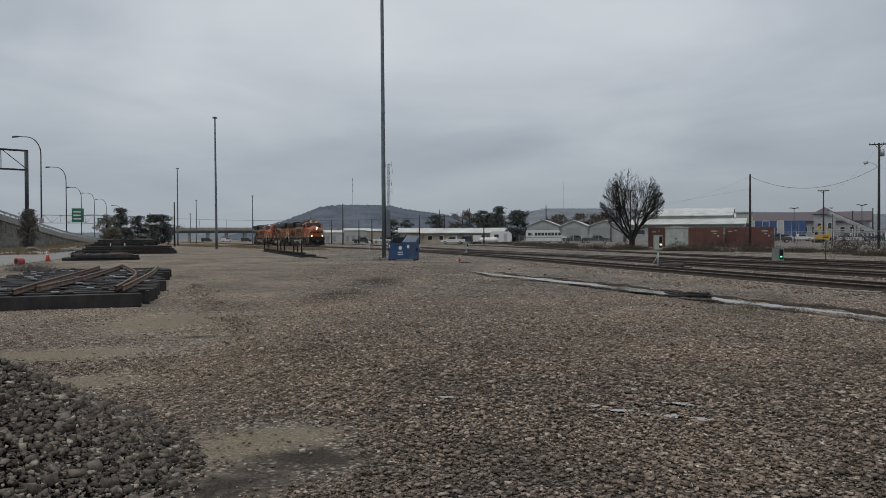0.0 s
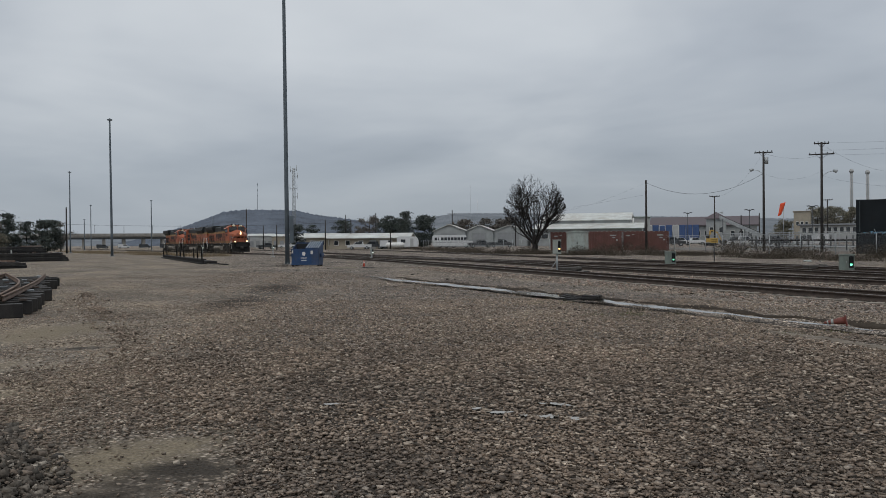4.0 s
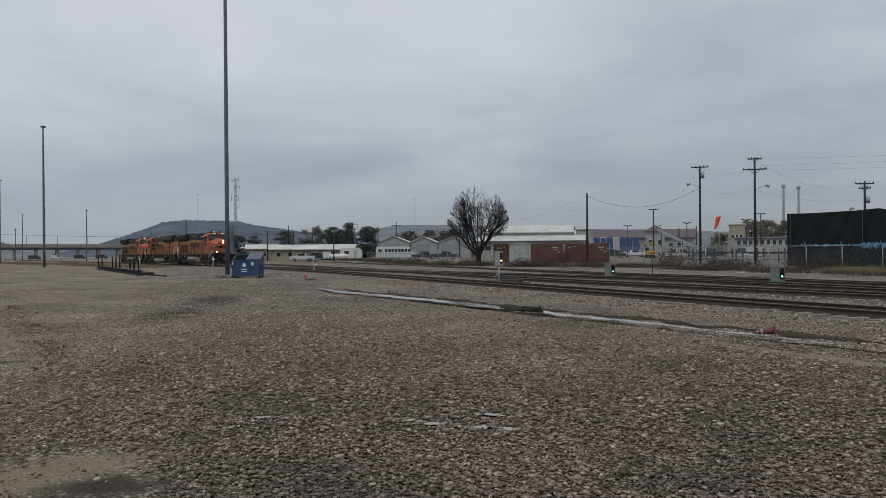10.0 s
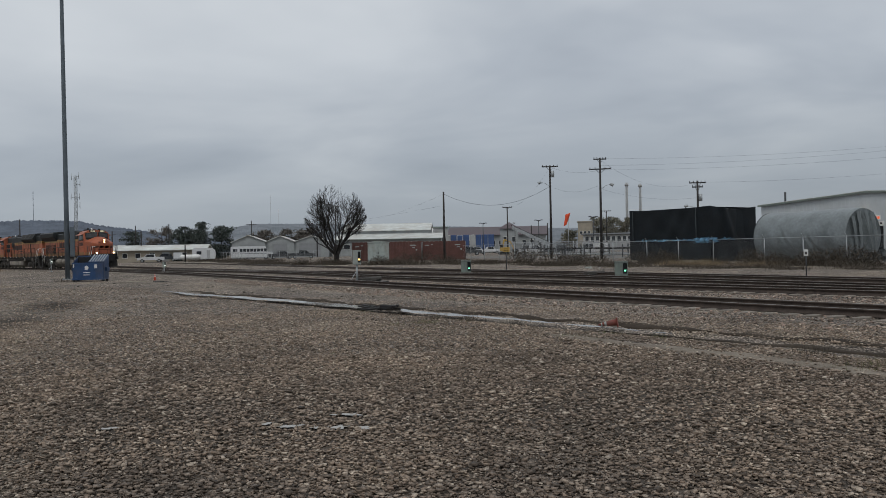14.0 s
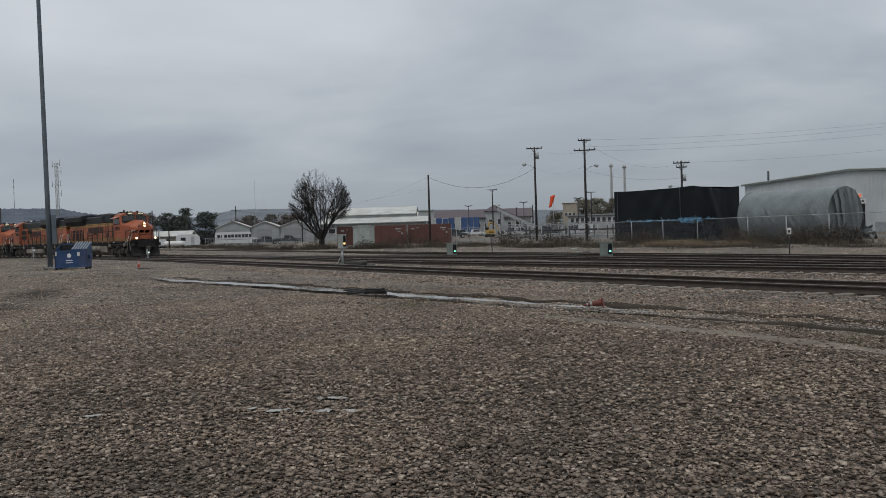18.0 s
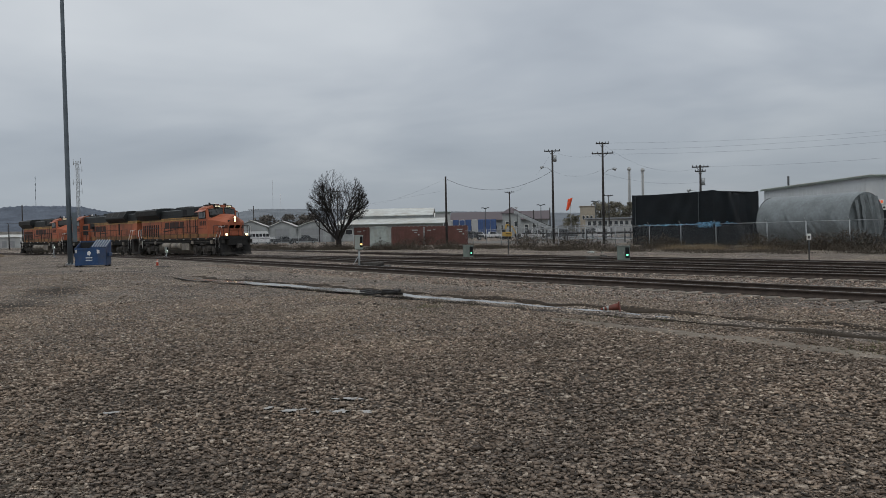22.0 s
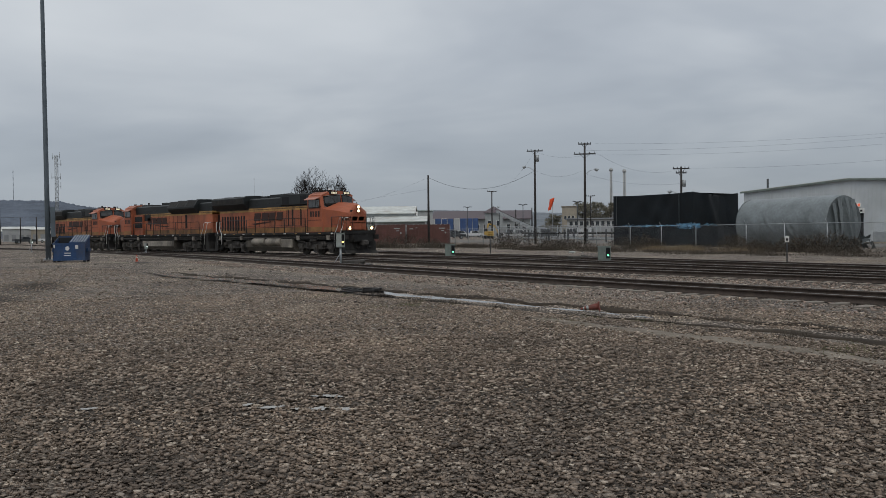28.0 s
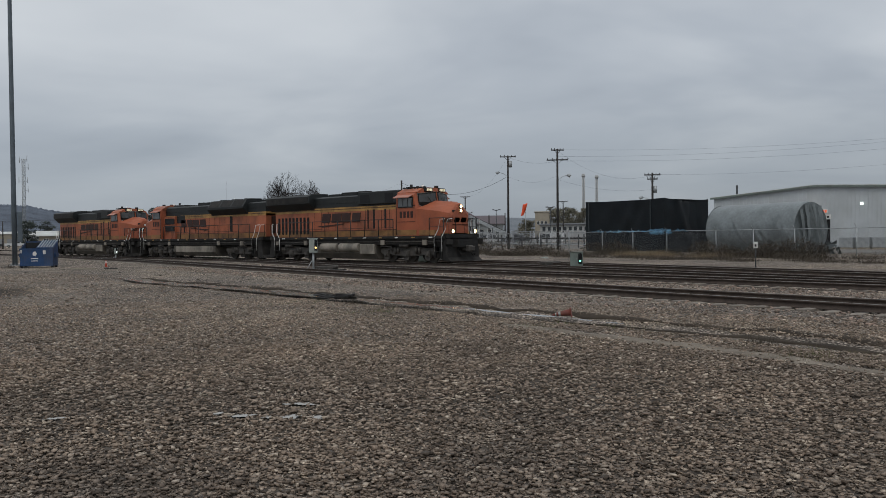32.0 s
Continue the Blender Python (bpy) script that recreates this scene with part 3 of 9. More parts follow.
    wet = span(noise_at(0.3, 4, 0.6, (5, 5, 0)), 0.45, 0.7, 0.95, 0.62)
    link(wet, bsdf.inputs["Roughness"])
    bsdf.inputs["Specular IOR Level"].default_value = 0.12
    bp = add("ShaderNodeBump")
    bp.inputs["Strength"].default_value, bp.inputs["Distance"].default_value = 0.7, 0.03
    link(gap, bp.inputs["Height"])
    link(bp.outputs[0], bsdf.inputs["Normal"])
    return m


# bare spots of the yard: x, y, half length, half width, turn, wet
DIRTS = [(-7.0, 0.85, 0.95, 0.6, 100, False), (-10.6, -0.45, 0.7, 0.45, 90, False), (-13.2, -0.8, 1.6, 0.7, 80, False), (-17.5, 0.9, 2.2, 1.0, 150, False), (-6.35, 1.2, 0.5, 0.35, 70, True), (-5.9, 0.45, 0.8, 0.4, 100, True), (-14.5, 1.2, 0.5, 0.3, 80, True), (-23.0, 6.0, 3.4, 1.0, 155, True), (-30.0, 9.5, 4.5, 1.2, 160, True)]
GRAVEL = gravel_material("yard_gravel")


def build_ground():
    az = np.radians(np.concatenate([np.arange(-104, -4, 0.3), np.arange(-4, 256, 6.5)]))
    r = [0.0, 0.6, 1.2, 1.8, 2.4, 3.0]
    while r[-1] < 60:
        r.append(r[-1] + max(0.10, 0.011 * r[-1]))
    while r[-1] < 4600:
        r.append(r[-1] * 1.07)
    r = np.array(r[1:])
    a, q = np.meshgrid(az, r)
    x, y = np.sin(a) * q, np.cos(a) * q
    z = ground_z(x, y)
    z = np.where(q > 700, -0.5, z)
    n, k = len(az), len(r)
    verts = np.concatenate([np.stack([x, y, z], -1).reshape(-1, 3), [[0, 0, 0]]])
    i, j = np.meshgrid(np.arange(k - 1), np.arange(n), indexing="ij")
    i, j = i.ravel(), j.ravel()
    j2 = (j + 1) % n
    quads = np.stack([i * n + j, (i + 1) * n + j, (i + 1) * n + j2, i * n + j2], -1)
    fan = np.stack([np.full(n, n * k), np.arange(n), (np.arange(n) + 1) % n, (np.arange(n) + 1) % n], -1)
    tri = np.concatenate([quads[:, [0, 1, 2]], quads[:, [0, 2, 3]], fan[:, :3]])
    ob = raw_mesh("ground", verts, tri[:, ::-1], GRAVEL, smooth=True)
    tagged(ob, "grey-brown gravel yard with tan worn patches", "ground", kind="structure")


build_ground()

WATER = bpy.data.materials.new("still_rain_water")
WATER.use_nodes = True
_b = WATER.node_tree.nodes["Principled BSDF"]
_b.inputs["Base Color"].default_value, _b.inputs["Roughness"].default_value = (0.24, 0.218, 0.188, 1), 0.12
_b.inputs["Specular IOR Level"].default_value = 0.6
_b.inputs["IOR"].default_value = 1.45


def ripple():
    nt = WATER.node_tree
    co, n, bp = nt.nodes.new("ShaderNodeTexCoord"), nt.nodes.new("ShaderNodeTexNoise"), nt.nodes.new("ShaderNodeBump")
    n.inputs["Scale"].default_value, n.inputs["Detail"].default_value = 9.0, 3.0
    bp.inputs["Strength"].default_value, bp.inputs["Distance"].default_value = 0.25, 0.01
    nt.links.new(co.outputs["Object"], n.inputs["Vector"])
    nt.links.new(n.outputs["Fac"], bp.inputs["Height"])
    nt.links.new(bp.outputs[0], _b.inputs["Normal"])


ripple()


def sheet(name, outline, z, material, label, category="water", kind="structure"):
    bm = shape()
    f = bm.faces.new([bm.verts.new((x, y, z)) for x, y in outline])
    if f.normal.z < 0:
        f.normal_flip()
    bm.normal_update()
    if f.normal.z < 0:
        f.normal_flip()
    return solid(name, bm, material, label, category, kind=kind)


def ditch_water():
    xs = np.arange(-40, -8.4, 0.25)
    w = (0.62 - 0.2 * step01(-20, -15, xs)) * step01(-40, -31, xs) * (1 - step01(-17, -8.6, xs)) ** 0.7
    up = [(x, ditch_y(x) + s * (0.5 + 0.14 * math.sin(1.7 * x + 0.8)) + 0.05 * math.sin(5.1 * x) + 0.05 * math.sin(2.3 * x) + 0.03 * math.sin(13.7 * x)) for x, s in zip(xs, w)]
    dn = [(x, ditch_y(x) - s * (0.5 + 0.16 * math.sin(1.1 * x)) + 0.07 * math.sin(4.3 * x + 1) + 0.03 * math.sin(11.3 * x)) for x, s in zip(xs, w)]
    v = np.array([(x, y, -0.03) for x, y in dn] + [(x, y, -0.03) for x, y in up])
    n = len(dn)
    i = np.arange(n - 1)
    ob = raw_mesh("water", v, np.stack([i, i + 1, i + n + 1, i + n], -1), WATER)
    tagged(ob, "shallow rain water lying in the track ditch", "water", kind="structure")


ditch_water()


def curve(points, spacing=0.5):
    """A smooth line through points of the plan: its points and headings."""
    p = np.array(points, float)
    s = np.concatenate([[0], np.cumsum(np.hypot(*np.diff(p, axis=0).T))])
    q = np.arange(0, s[-1], spacing)
    xy = np.stack([np.interp(q, s, p[:, 0]), np.interp(q, s, p[:, 1])], -1)
    k = max(1, int(6 / spacing))
    pad = np.concatenate([xy[:1] - (xy[1] - xy[0]) * np.arange(k, 0, -1)[:, None], xy, xy[-1:] + (xy[-1] - xy[-2]) * np.arange(1, k + 1)[:, None]])
    win = np.hanning(2 * k + 3)[1:-1]
    win /= win.sum()
    out = np.stack([np.convolve(pad[:, i], win, "valid") for i in (0, 1)], -1)
    d = np.gradient(out, axis=0)
    return out, np.arctan2(d[:, 1], d[:, 0])


RAIL_PROFILE = [(-0.07, 0.0), (0.07, 0.0), (0.07, 0.012), (0.012, 0.03), (0.012, 0.12), (0.036, 0.132), (0.036, 0.168), (-0.036, 0.168), (-0.036, 0.132), (-0.012, 0.12), (-0.012, 0.03), (-0.07, 0.012)]


def swept(name, line, heading, offset, profile, z, material, parent):
    nx, ny = -np.sin(heading), np.cos(heading)
    rings = np.stack([np.stack([line[:, 0] + nx * (offset + a), line[:, 1] + ny * (offset + a), np.full(len(line), z + b)], -1) for a, b in profile], 1)
    n, k = rings.shape[:2]
    i, j = np.meshgrid(np.arange(n - 1), np.arange(k), indexing="ij")
    i, j = i.ravel(), j.ravel()
    j2 = (j + 1) % k
    ob = raw_mesh(name, rings.reshape(-1, 3), np.stack([i * k + j, i * k + j2, (i + 1) * k + j2, (i + 1) * k + j], -1), material)
    ob.parent = parent
    return ob


TIE_MESH = []


def tie_mesh():
    if not TIE_MESH:
        bm = box(shape(), -0.115, 0.115, -1.3, 1.3, -0.12, 0.0, 0.012)
        me = bpy.data.meshes.new("tie")
        bm.to_mesh(me)
        bm.free()
        me.materials.append(TIE)
        TIE_MESH.append(me)
    return TIE_MESH[0]


def track(points, label, single_from=None, single_to=None, gauge=1.507, seed=1):
    base = thing("railway_track", Matrix(), label, "railway track", "tracks of the yard", "structure")
    line, heading = curve(points, 0.56)
    for side in (-gauge / 2, gauge / 2):
        r = swept("rail", line, heading, side, RAIL_PROFILE, 0.03, RAIL, base)
        swept("rail_head", line, heading, side, [(-0.024, 0.165), (0.024, 0.165), (0.024, 0.172), (-0.024, 0.172)], 0.03, RAILTOP, r)
    rng = np.random.default_rng(seed)
    boxes, faces = [], []
    corner = np.array([(x, y, z) for z in (-0.12, 0) for y in (-1.3, 1.3) for x in (-0.115, 0.115)])
    quads = np.array(((0, 2, 3, 1), (4, 5, 7, 6), (0, 1, 5, 4), (2, 6, 7, 3), (0, 4, 6, 2), (1, 3, 7, 5)))
    for (x, y), h in zip(line, heading):
        h2, shift = h + rng.normal(0, 0.012), rng.normal(0, 0.05)
        px, py, pz = x - math.sin(h) * shift, y + math.cos(h) * shift, 0.03 + rng.normal(0, 0.008)
        if single_from is not None and single_from < x < single_to:
            ob = new("tie", tie_mesh())
            ob.parent = base
            ob.matrix_basis = pose(px, py, pz, 0, 0, math.degrees(h2))
        else:
            c, s = math.cos(h2), math.sin(h2)
            faces.append(quads + 8 * len(boxes))
            boxes.append(np.stack([px + corner[:, 0] * c - corner[:, 1] * s, py + corner[:, 0] * s + corner[:, 1] * c, pz + corner[:, 2]], -1))
    if boxes:
        ob = raw_mesh("ties", np.concatenate(boxes), np.concatenate(faces), TIE)
        ob.parent = base
        tagged(ob, kind="stuff")
    return base


MAIN = [(-420, 36), (-60, 36), (-44, 36), (-36, 35.8), (-30, 35.2), (-25, 34.0), (-18, 32.2), (-10, 30.2), (0, 27.5), (12, 24.2)]
NEAR = [(-120, 36.0), (-105, 35.4), (-90, 33.8), (-74, 31.6), (-62, 30.0), (-49, 27.5), (-39, 25.5), (-31, 24.0), (-22, 22.3), (-15.8, 21.2), (-10.8, 20.3), (-6, 19.6), (4, 18.2), (14, 16.8)]
MIDDLE = [(-90, 36), (-70, 35.8), (-57, 34.8), (-46, 32.6), (-38, 30.4), (-31, 29.2), (-24, 28.4), (-15, 27.6), (-8, 27.0), (4, 25.4), (14, 23.8)]
FAR = [(-420, 112), (-200, 78), (-126, 63), (-80, 51.4), (-62, 46.6), (-44, 42.2), (-31, 39.8), (-21.6, 37.6), (-15, 36.0), (-9, 34.4), (3, 31.2), (14, 28.2)]
LADDER = [(-240, 60), (-200, 58), (-150, 50.5), (-110, 44.5), (-84, 40.0), (-66, 37.2), (-55, 36.1)]
SIDING = [(-300, 97), (-190, 93), (-150, 80), (-118, 66), (-95, 56.5), (-78, 51.0)]
OILED = mat("oiled_dark_ballast", (0.085, 0.071, 0.06), 0.95, vary=0.5, scale=2.2, grain=28, bump=0.6, stain=(0.03, 0.026, 0.023), stain_amount=0.4, spec=0.1)


def track_bed(points, half):
    """The dark oily ballast under a track, a little proud of the yard."""
    line, heading = curve(points, 1.2)
    prof = [(-half, -0.04), (-half + 0.35, 0.016), (half - 0.35, 0.016), (half, -0.04)]
    ob = swept("ballast_bed", line, heading, 0, prof, 0.0, OILED, None)
    tagged(ob, "dark oily ballast under the railway track", "track bed", "track beds of the yard", "structure")


track_bed(MAIN, 1.75)
track_bed(MIDDLE, 1.7)
track_bed(FAR, 1.9)
track(NEAR, "rusty turnout lead track with pale weathered ties", -74, 12, seed=3)
track(MAIN, "main railway track carrying the locomotives", seed=4)
track(MIDDLE, "railway track joining the main track at a turnout", seed=5)
track(FAR, "railway track along the fence side of the yard", seed=6)
track(LADDER, "yard ladder track behind the main track", seed=7)
track(SIDING, "siding curving off towards the sheds", seed=8)

# ---- locomotives ----


def wheelset(parent, x):
    bm = shape()
    for s in (-1, 1):
        tube(bm, [(0, s * 0.70, 0), (0, s * 0.84, 0)], 0.53, 20)
        tube(bm, [(0, s * 0.68, 0), (0, s * 0.70, 0)], 0.555, 20)
        tube(bm, [(0, s * 0.84, 0), (0, s * 0.88, 0)], 0.30, 12)
        for k in range(6):
            a = k * math.tau / 6
            box(bm, 0.36 * math.cos(a) - 0.03, 0.36 * math.cos(a) + 0.03, s * 0.845 - 0.015, s * 0.845 + 0.015, 0.36 * math.sin(a) - 0.03, 0.36 * math.sin(a) + 0.03)
    tube(bm, [(0, -0.7, 0), (0, 0.7, 0)], 0.1, 10)
    return part("wheelset", bm, TRUCKGREY, parent, "steel wheels on an axle", pose(x, 0, 0.53))


def bogie(parent, cx):
    bm = shape()
    for s in (-1, 1):
        y0, y1 = s * 0.98, s * 1.16
        lo, hi = min(y0, y1), max(y0, y1)
        prism(bm, [(cx - 2.5, 0.62), (cx - 2.3, 0.5), (cx - 1.5, 0.5), (cx - 1.0, 0.42), (cx + 1.0, 0.42), (cx + 1.5, 0.5), (cx + 2.3, 0.5), (cx + 2.5, 0.62), (cx + 2.45, 0.86), (cx + 1.2, 0.92), (cx + 0.7, 1.02), (cx - 0.7, 1.02), (cx - 1.2, 0.92), (cx - 2.45, 0.86)], "y", lo, hi)
    box(bm, cx - 0.5, cx + 0.5, -1.0, 1.0, 0.6, 1.0)
    frame_ = part("bogie_frame", bm, TRUCKGREY, parent)
    for k in (-1.85, 0, 1.85):
        for s in (-1, 1):
            bm = shape()
            box(bm, cx + k - 0.2, cx + k + 0.2, s * 1.22 - 0.1, s * 1.22 + 0.1, 0.34, 0.74, 0.03)
            tube(bm, [(cx + k, s * 1.2, 0.53), (cx + k, s * 1.38, 0.53)], 0.14, 10)
            prism(bm, [(cx + k - 0.26, 0.34), (cx + k - 0.14, 0.14), (cx + k + 0.14, 0.14), (cx + k + 0.26, 0.34)], "y", s * 1.22 - 0.05, s * 1.22 + 0.05)
            part("axle_box", bm, TRUCKGREY, frame_)
    for k in (-0.95, 0.95):
        for s in (-1, 1):
            bm = shape()
            for q in (-0.14, 0.14):
                tube(bm, [(cx + k + q, s * 1.2, 0.56), (cx + k + q, s * 1.2, 0.92)], 0.1, 8)
            part("spring", bm, TRUCKGREY, frame_)
    for s in (-1, 1):
        bm = shape()
        tube(bm, [(cx - 2.35, s * 1.28, 1.0), (cx - 1.4, s * 1.28, 0.98), (cx - 1.3, s * 1.28, 0.8)], 0.05, 6)
        tube(bm, [(cx - 0.55, s * 1.3, 1.05), (cx + 0.2, s * 1.3, 1.05)], 0.11, 8)
        part("brake_cylinder", bm, TRUCKGREY, frame_)


def plate(bm, pts, y, depth=0.012):
    """A thin raised shape on a side wall; pts are x, z."""
    return prism(bm, pts, "y", y - depth, y + depth)


def slanted_marks(parent, x0, z0, w, h, y, material, flip=1):
    """The railway's side emblem as four plain slanted blocks and a swoosh."""
    lean = 0.18 * h * flip
    for i, k in enumerate((1.0, 1.08, 0.96, 0.9)):
        a = x0 + i * w * 1.14
        b = a + w * k * 0.98
        bm = plate(shape(), [(a, z0), (b, z0), (b + lean, z0 + h), (a + lean, z0 + h)], y)
        part("emblem_block", bm, material, parent)
    bm = shape()
    plate(bm, [(x0 - 0.5 * flip, z0 - 0.36 * h), (x0 + 2.6 * w, z0 - 0.12 * h), (x0 + 2.6 * w, z0 - 0.2 * h), (x0 + 0.1 * w, z0 - 0.52 * h)], y)
    part("emblem_swoosh", bm, material, parent)


def lamp(parent, x, y, z, r, name="headlight"):
    bm = shape()
    tube(bm, [(x - 0.05, y, z), (x + 0.03, y, z)], r * 1.35, 14)
    ring = part(name, bm, GRIME, parent)
    bm = shape()
    tube(bm, [(x + 0.02, y, z), (x + 0.045, y, z)], r, 14)
    part("lens", bm, HEADLIGHT if name == "headlight" or name == "ditch_light" else WHITEP, ring, "lit warm white lens")


def railings(parent, x0, x1, s, material, step=1.45):
    """Posts and rails along the walkway on side s."""
    n = max(1, round(abs(x1 - x0) / step))
    for i in range(n + 1):
        x = x0 + (x1 - x0) * i / n
        bm = shape()
        tube(bm, [(x, s * 1.46, 1.63), (x, s * 1.46, 2.70)], 0.03, 6)
        part("stanchion", bm, material, parent)
    bm = shape()
    tube(bm, [(x0, s * 1.46, 2.70), (x1, s * 1.46, 2.70)], 0.025, 6)
    tube(bm, [(x0, s * 1.46, 2.18), (x1, s * 1.46, 2.18)], 0.012, 5)
    part("handrail", bm, material, parent)


def locomotive(label, modern, lit, x_at):
    """A six-axle hood locomotive. It faces +x; its front coupler's face is at 0, its rear one's at -20.7."""
    L = 21.9 if modern else 20.7
    tail = 0.35 if modern else 0.95
    me = thing("locomotive", pose(x_at, 36, 0.2), label, "locomotive", "locomotives of the train")
    # frame, walkway, end sills
    bm = box(shape(), -L + tail - 0.05, -1.95, -1.5, 1.5, 1.44, 1.64, 0.02)
    part("walkway", bm, GRIME, me)
    bm = box(shape(), -L + 1.2, -1.4, -0.9, 0.9, 0.95, 1.44)
    box(bm, -L + 1.2, -1.4, -1.40, -1.30, 1.12, 1.44)
    box(bm, -L + 1.2, -1.4, 1.30, 1.40, 1.12, 1.44)
    part("underframe", bm, GRIME, me)
    for s in (-1, 1):
        bm = box(shape(), -L + 1.4, -2.0, s * 1.506 - 0.01, s * 1.506 + 0.01, 1.50, 1.60)
        part("sill_stripe", bm, GRIME, me)
        for k in range(11):
            bm = box(shape(), -3.2 - k * 1.5, -2.9 - k * 1.5, s * 1.52 - 0.006, s * 1.52 + 0.006, 1.52, 1.58)
            part("reflector", bm, YELLOW if k % 2 else WHITEP, me)
    for end in (1, -1):
        e = -1.9 if end > 0 else -L + tail
        bm = prism(shape(), [(e, 0.95), (e + end * 0.12, 0.95), (e + end * 0.16, 0.35), (e + end * 0.42, 0.12), (e, 0.12), (e - end * 0.5, 0.3), (e - end * 0.5, 1.5), (e, 1.5)], "y", -1.42, 1.42)
        part("pilot", bm, GRIME, me)
        bm = prism(shape(), [(e - end * 0.4, 1.5), (e + end * 0.15, 1.5), (e + end * 0.15, 1.74), (e - end * 0.4, 1.74)], "y", -1.4, 1.4)
        part("anticlimber", bm, GRIME, me)
        bm = box(shape(), min(e, e + end * (0.95 if end > 0 else tail)), max(e, e + end * (0.95 if end > 0 else tail)), -0.16, 0.16, 0.72, 1.0, 0.04)
        box(bm, e + end * 0.62 - 0.15, e + end * 0.62 + 0.15, -0.2, 0.2, 0.66, 1.06, 0.05)
        part("coupler", bm, TRUCKGREY, me)
        for y in (-0.55, 0.45, 0.62):
            bm = tube(shape(), [(e + end * 0.1, y, 0.95), (e + end * 0.35, y, 0.62), (e + end * 0.5, y * 0.9, 0.45), (e + end * 0.62, y * 0.8, 0.6)], 0.03, 6)
            part("air_hose", bm, GRIME, me)
        for s in (-1, 1):
            base = e - end * (0.55 if end < 0 else 0.25)
            bm = shape()
            for k in range(4):
                box(bm, min(base, base - end * 0.55), max(base, base - end * 0.55), s * 1.42 - 0.1, s * 1.42 + 0.1, 0.34 + k * 0.33, 0.37 + k * 0.33)
            box(bm, base - 0.02, base + 0.02, s * 1.42 - 0.1, s * 1.42 + 0.1, 0.3, 1.5)
            box(bm, base - end * 0.57 - 0.02, base - end * 0.57 + 0.02, s * 1.42 - 0.1, s * 1.42 + 0.1, 0.3, 1.5)
            part("steps", bm, GRIME, me)
            bm = shape()
            for q in (0.0, -0.6):
                tube(bm, [(base + end * q + end * 0.02, s * 1.5, 0.7), (base + end * q, s * 1.5, 1.55), (base + end * (q + 0.32 if end < 9 else 0), s * 1.5, 2.0), (base + end * (q + 0.42), s * 1.42, 2.6), (base + end * (q + 0.6), s * 1.2, 2.64)], 0.026, 6)
            part("step_handrail", bm, WHITEP, me, "white painted handrail")
        for s in (-1, 1):
            bm = tube(shape(), [(e + end * 0.08, s * 1.2, 1.74), (e + end * 0.08, s * 1.2, 2.62), (e + end * 0.08, s * 0.62, 2.62), (e + end * 0.08, s * 0.62, 1.74)], 0.022, 6)
            part("end_railing", bm, GRIME if end < 0 else BLACKGREEN, me)
    # nose: a flat front with broad slanted corners, its roof falling to both sides
    rings = []
    for x, w, zs, zm, zc in ((-2.02, 0.72, 2.86, 3.16, 3.36), (-2.12, 0.86, 2.98, 3.32, 3.56), (-2.55, 1.22, 3.10, 3.44, 3.70), (-4.25, 1.46, 3.30, 3.60, 3.84)):
        rings.append([(x, y, z) for y, z in ((-w, 1.64), (w, 1.64), (w, zs), (0.55 * w, zm), (0.22, zc), (-0.22, zc), (-0.55 * w, zm), (-w, zs))])
    nose_ = part("nose", loft(shape(), rings), FADEDORANGE, me)

    def nose_x(y):
        return float(np.interp(abs(y), (0.0, 0.72, 0.86, 1.22, 1.46), (-2.02, -2.02, -2.12, -2.55, -4.25)))

    def nose_plate(name, y0, y1, z0, z1, lean, material):
        """A thin plate bent round the nose, slanted by lean."""
        ys = [y0 + (y1 - y0) * k / 8 for k in range(9)]
        bm = shape()
        lo = [bm.verts.new((nose_x(y) + 0.014, y, z0)) for y in ys]
        hi = [bm.verts.new((nose_x(y + lean) + 0.014, y + lean, z1)) for y in ys]
        fs = [bm.faces.new((lo[k], lo[k + 1], hi[k + 1], hi[k])) for k in range(8)]
        bmesh.ops.solidify(bm, geom=fs, thickness=0.008)
        return part(name, bm, material, nose_)

    for y in (-0.36, 0.36):
        part("nose_door_seam", box(shape(), -2.025, -2.005, y - 0.012, y + 0.012, 1.7, 2.3), BROWNISH, nose_)
    for k in range(4):
        nose_plate("emblem_block", -1.16 + k * 0.59, -0.70 + k * 0.59, 2.44, 2.72, 0.1, NOSEMARK)
    nose_plate("emblem_swoosh", -1.24, 0.9, 2.26, 2.31, 0.05, NOSEMARK)
    nose_plate("nose_stripe", -1.2, 1.2, 1.67, 1.80, 0.0, DULLYELLOW)
    for sgn in (-1, 1):
        bm = prism(shape(), [(-4.05, 1.68), (-2.75, 1.68), (-2.75, 1.98), (-4.05, 1.98)], "y", sgn * 1.40 - 0.075, sgn * 1.40 + 0.075)
        part("nose_stripe", bm, DULLYELLOW, nose_)
        bm = box(shape(), -3.05, -2.78, sgn * 1.385 - 0.075, sgn * 1.385 + 0.075, 1.72, 1.96)
        part("nose_notice", bm, CABINET, nose_, "small pale notice")
    part("class_light", box(shape(), -2.14, -2.03, -0.62, -0.38, 2.98, 3.18, 0.02), GRIME, nose_)
    if lit:
        bm = box(shape(), -2.4, -1.99, -0.15, 0.15, 2.98, 3.54, 0.03)
        part("headlight_housing", bm, FADEDORANGE, nose_)
        lamp(me, -1.97, 0, 3.40, 0.10)
        lamp(me, -1.97, 0, 3.14, 0.10)
        for sgn in (-1, 1):
            lamp(me, -1.72, sgn * 0.98, 1.90, 0.105, "ditch_light")
    else:
        lamp(me, -2.0, 0, 3.02, 0.085, "unlit_headlight")
    # cab: a wrapped front under a crowned roof
    xc1 = -6.05
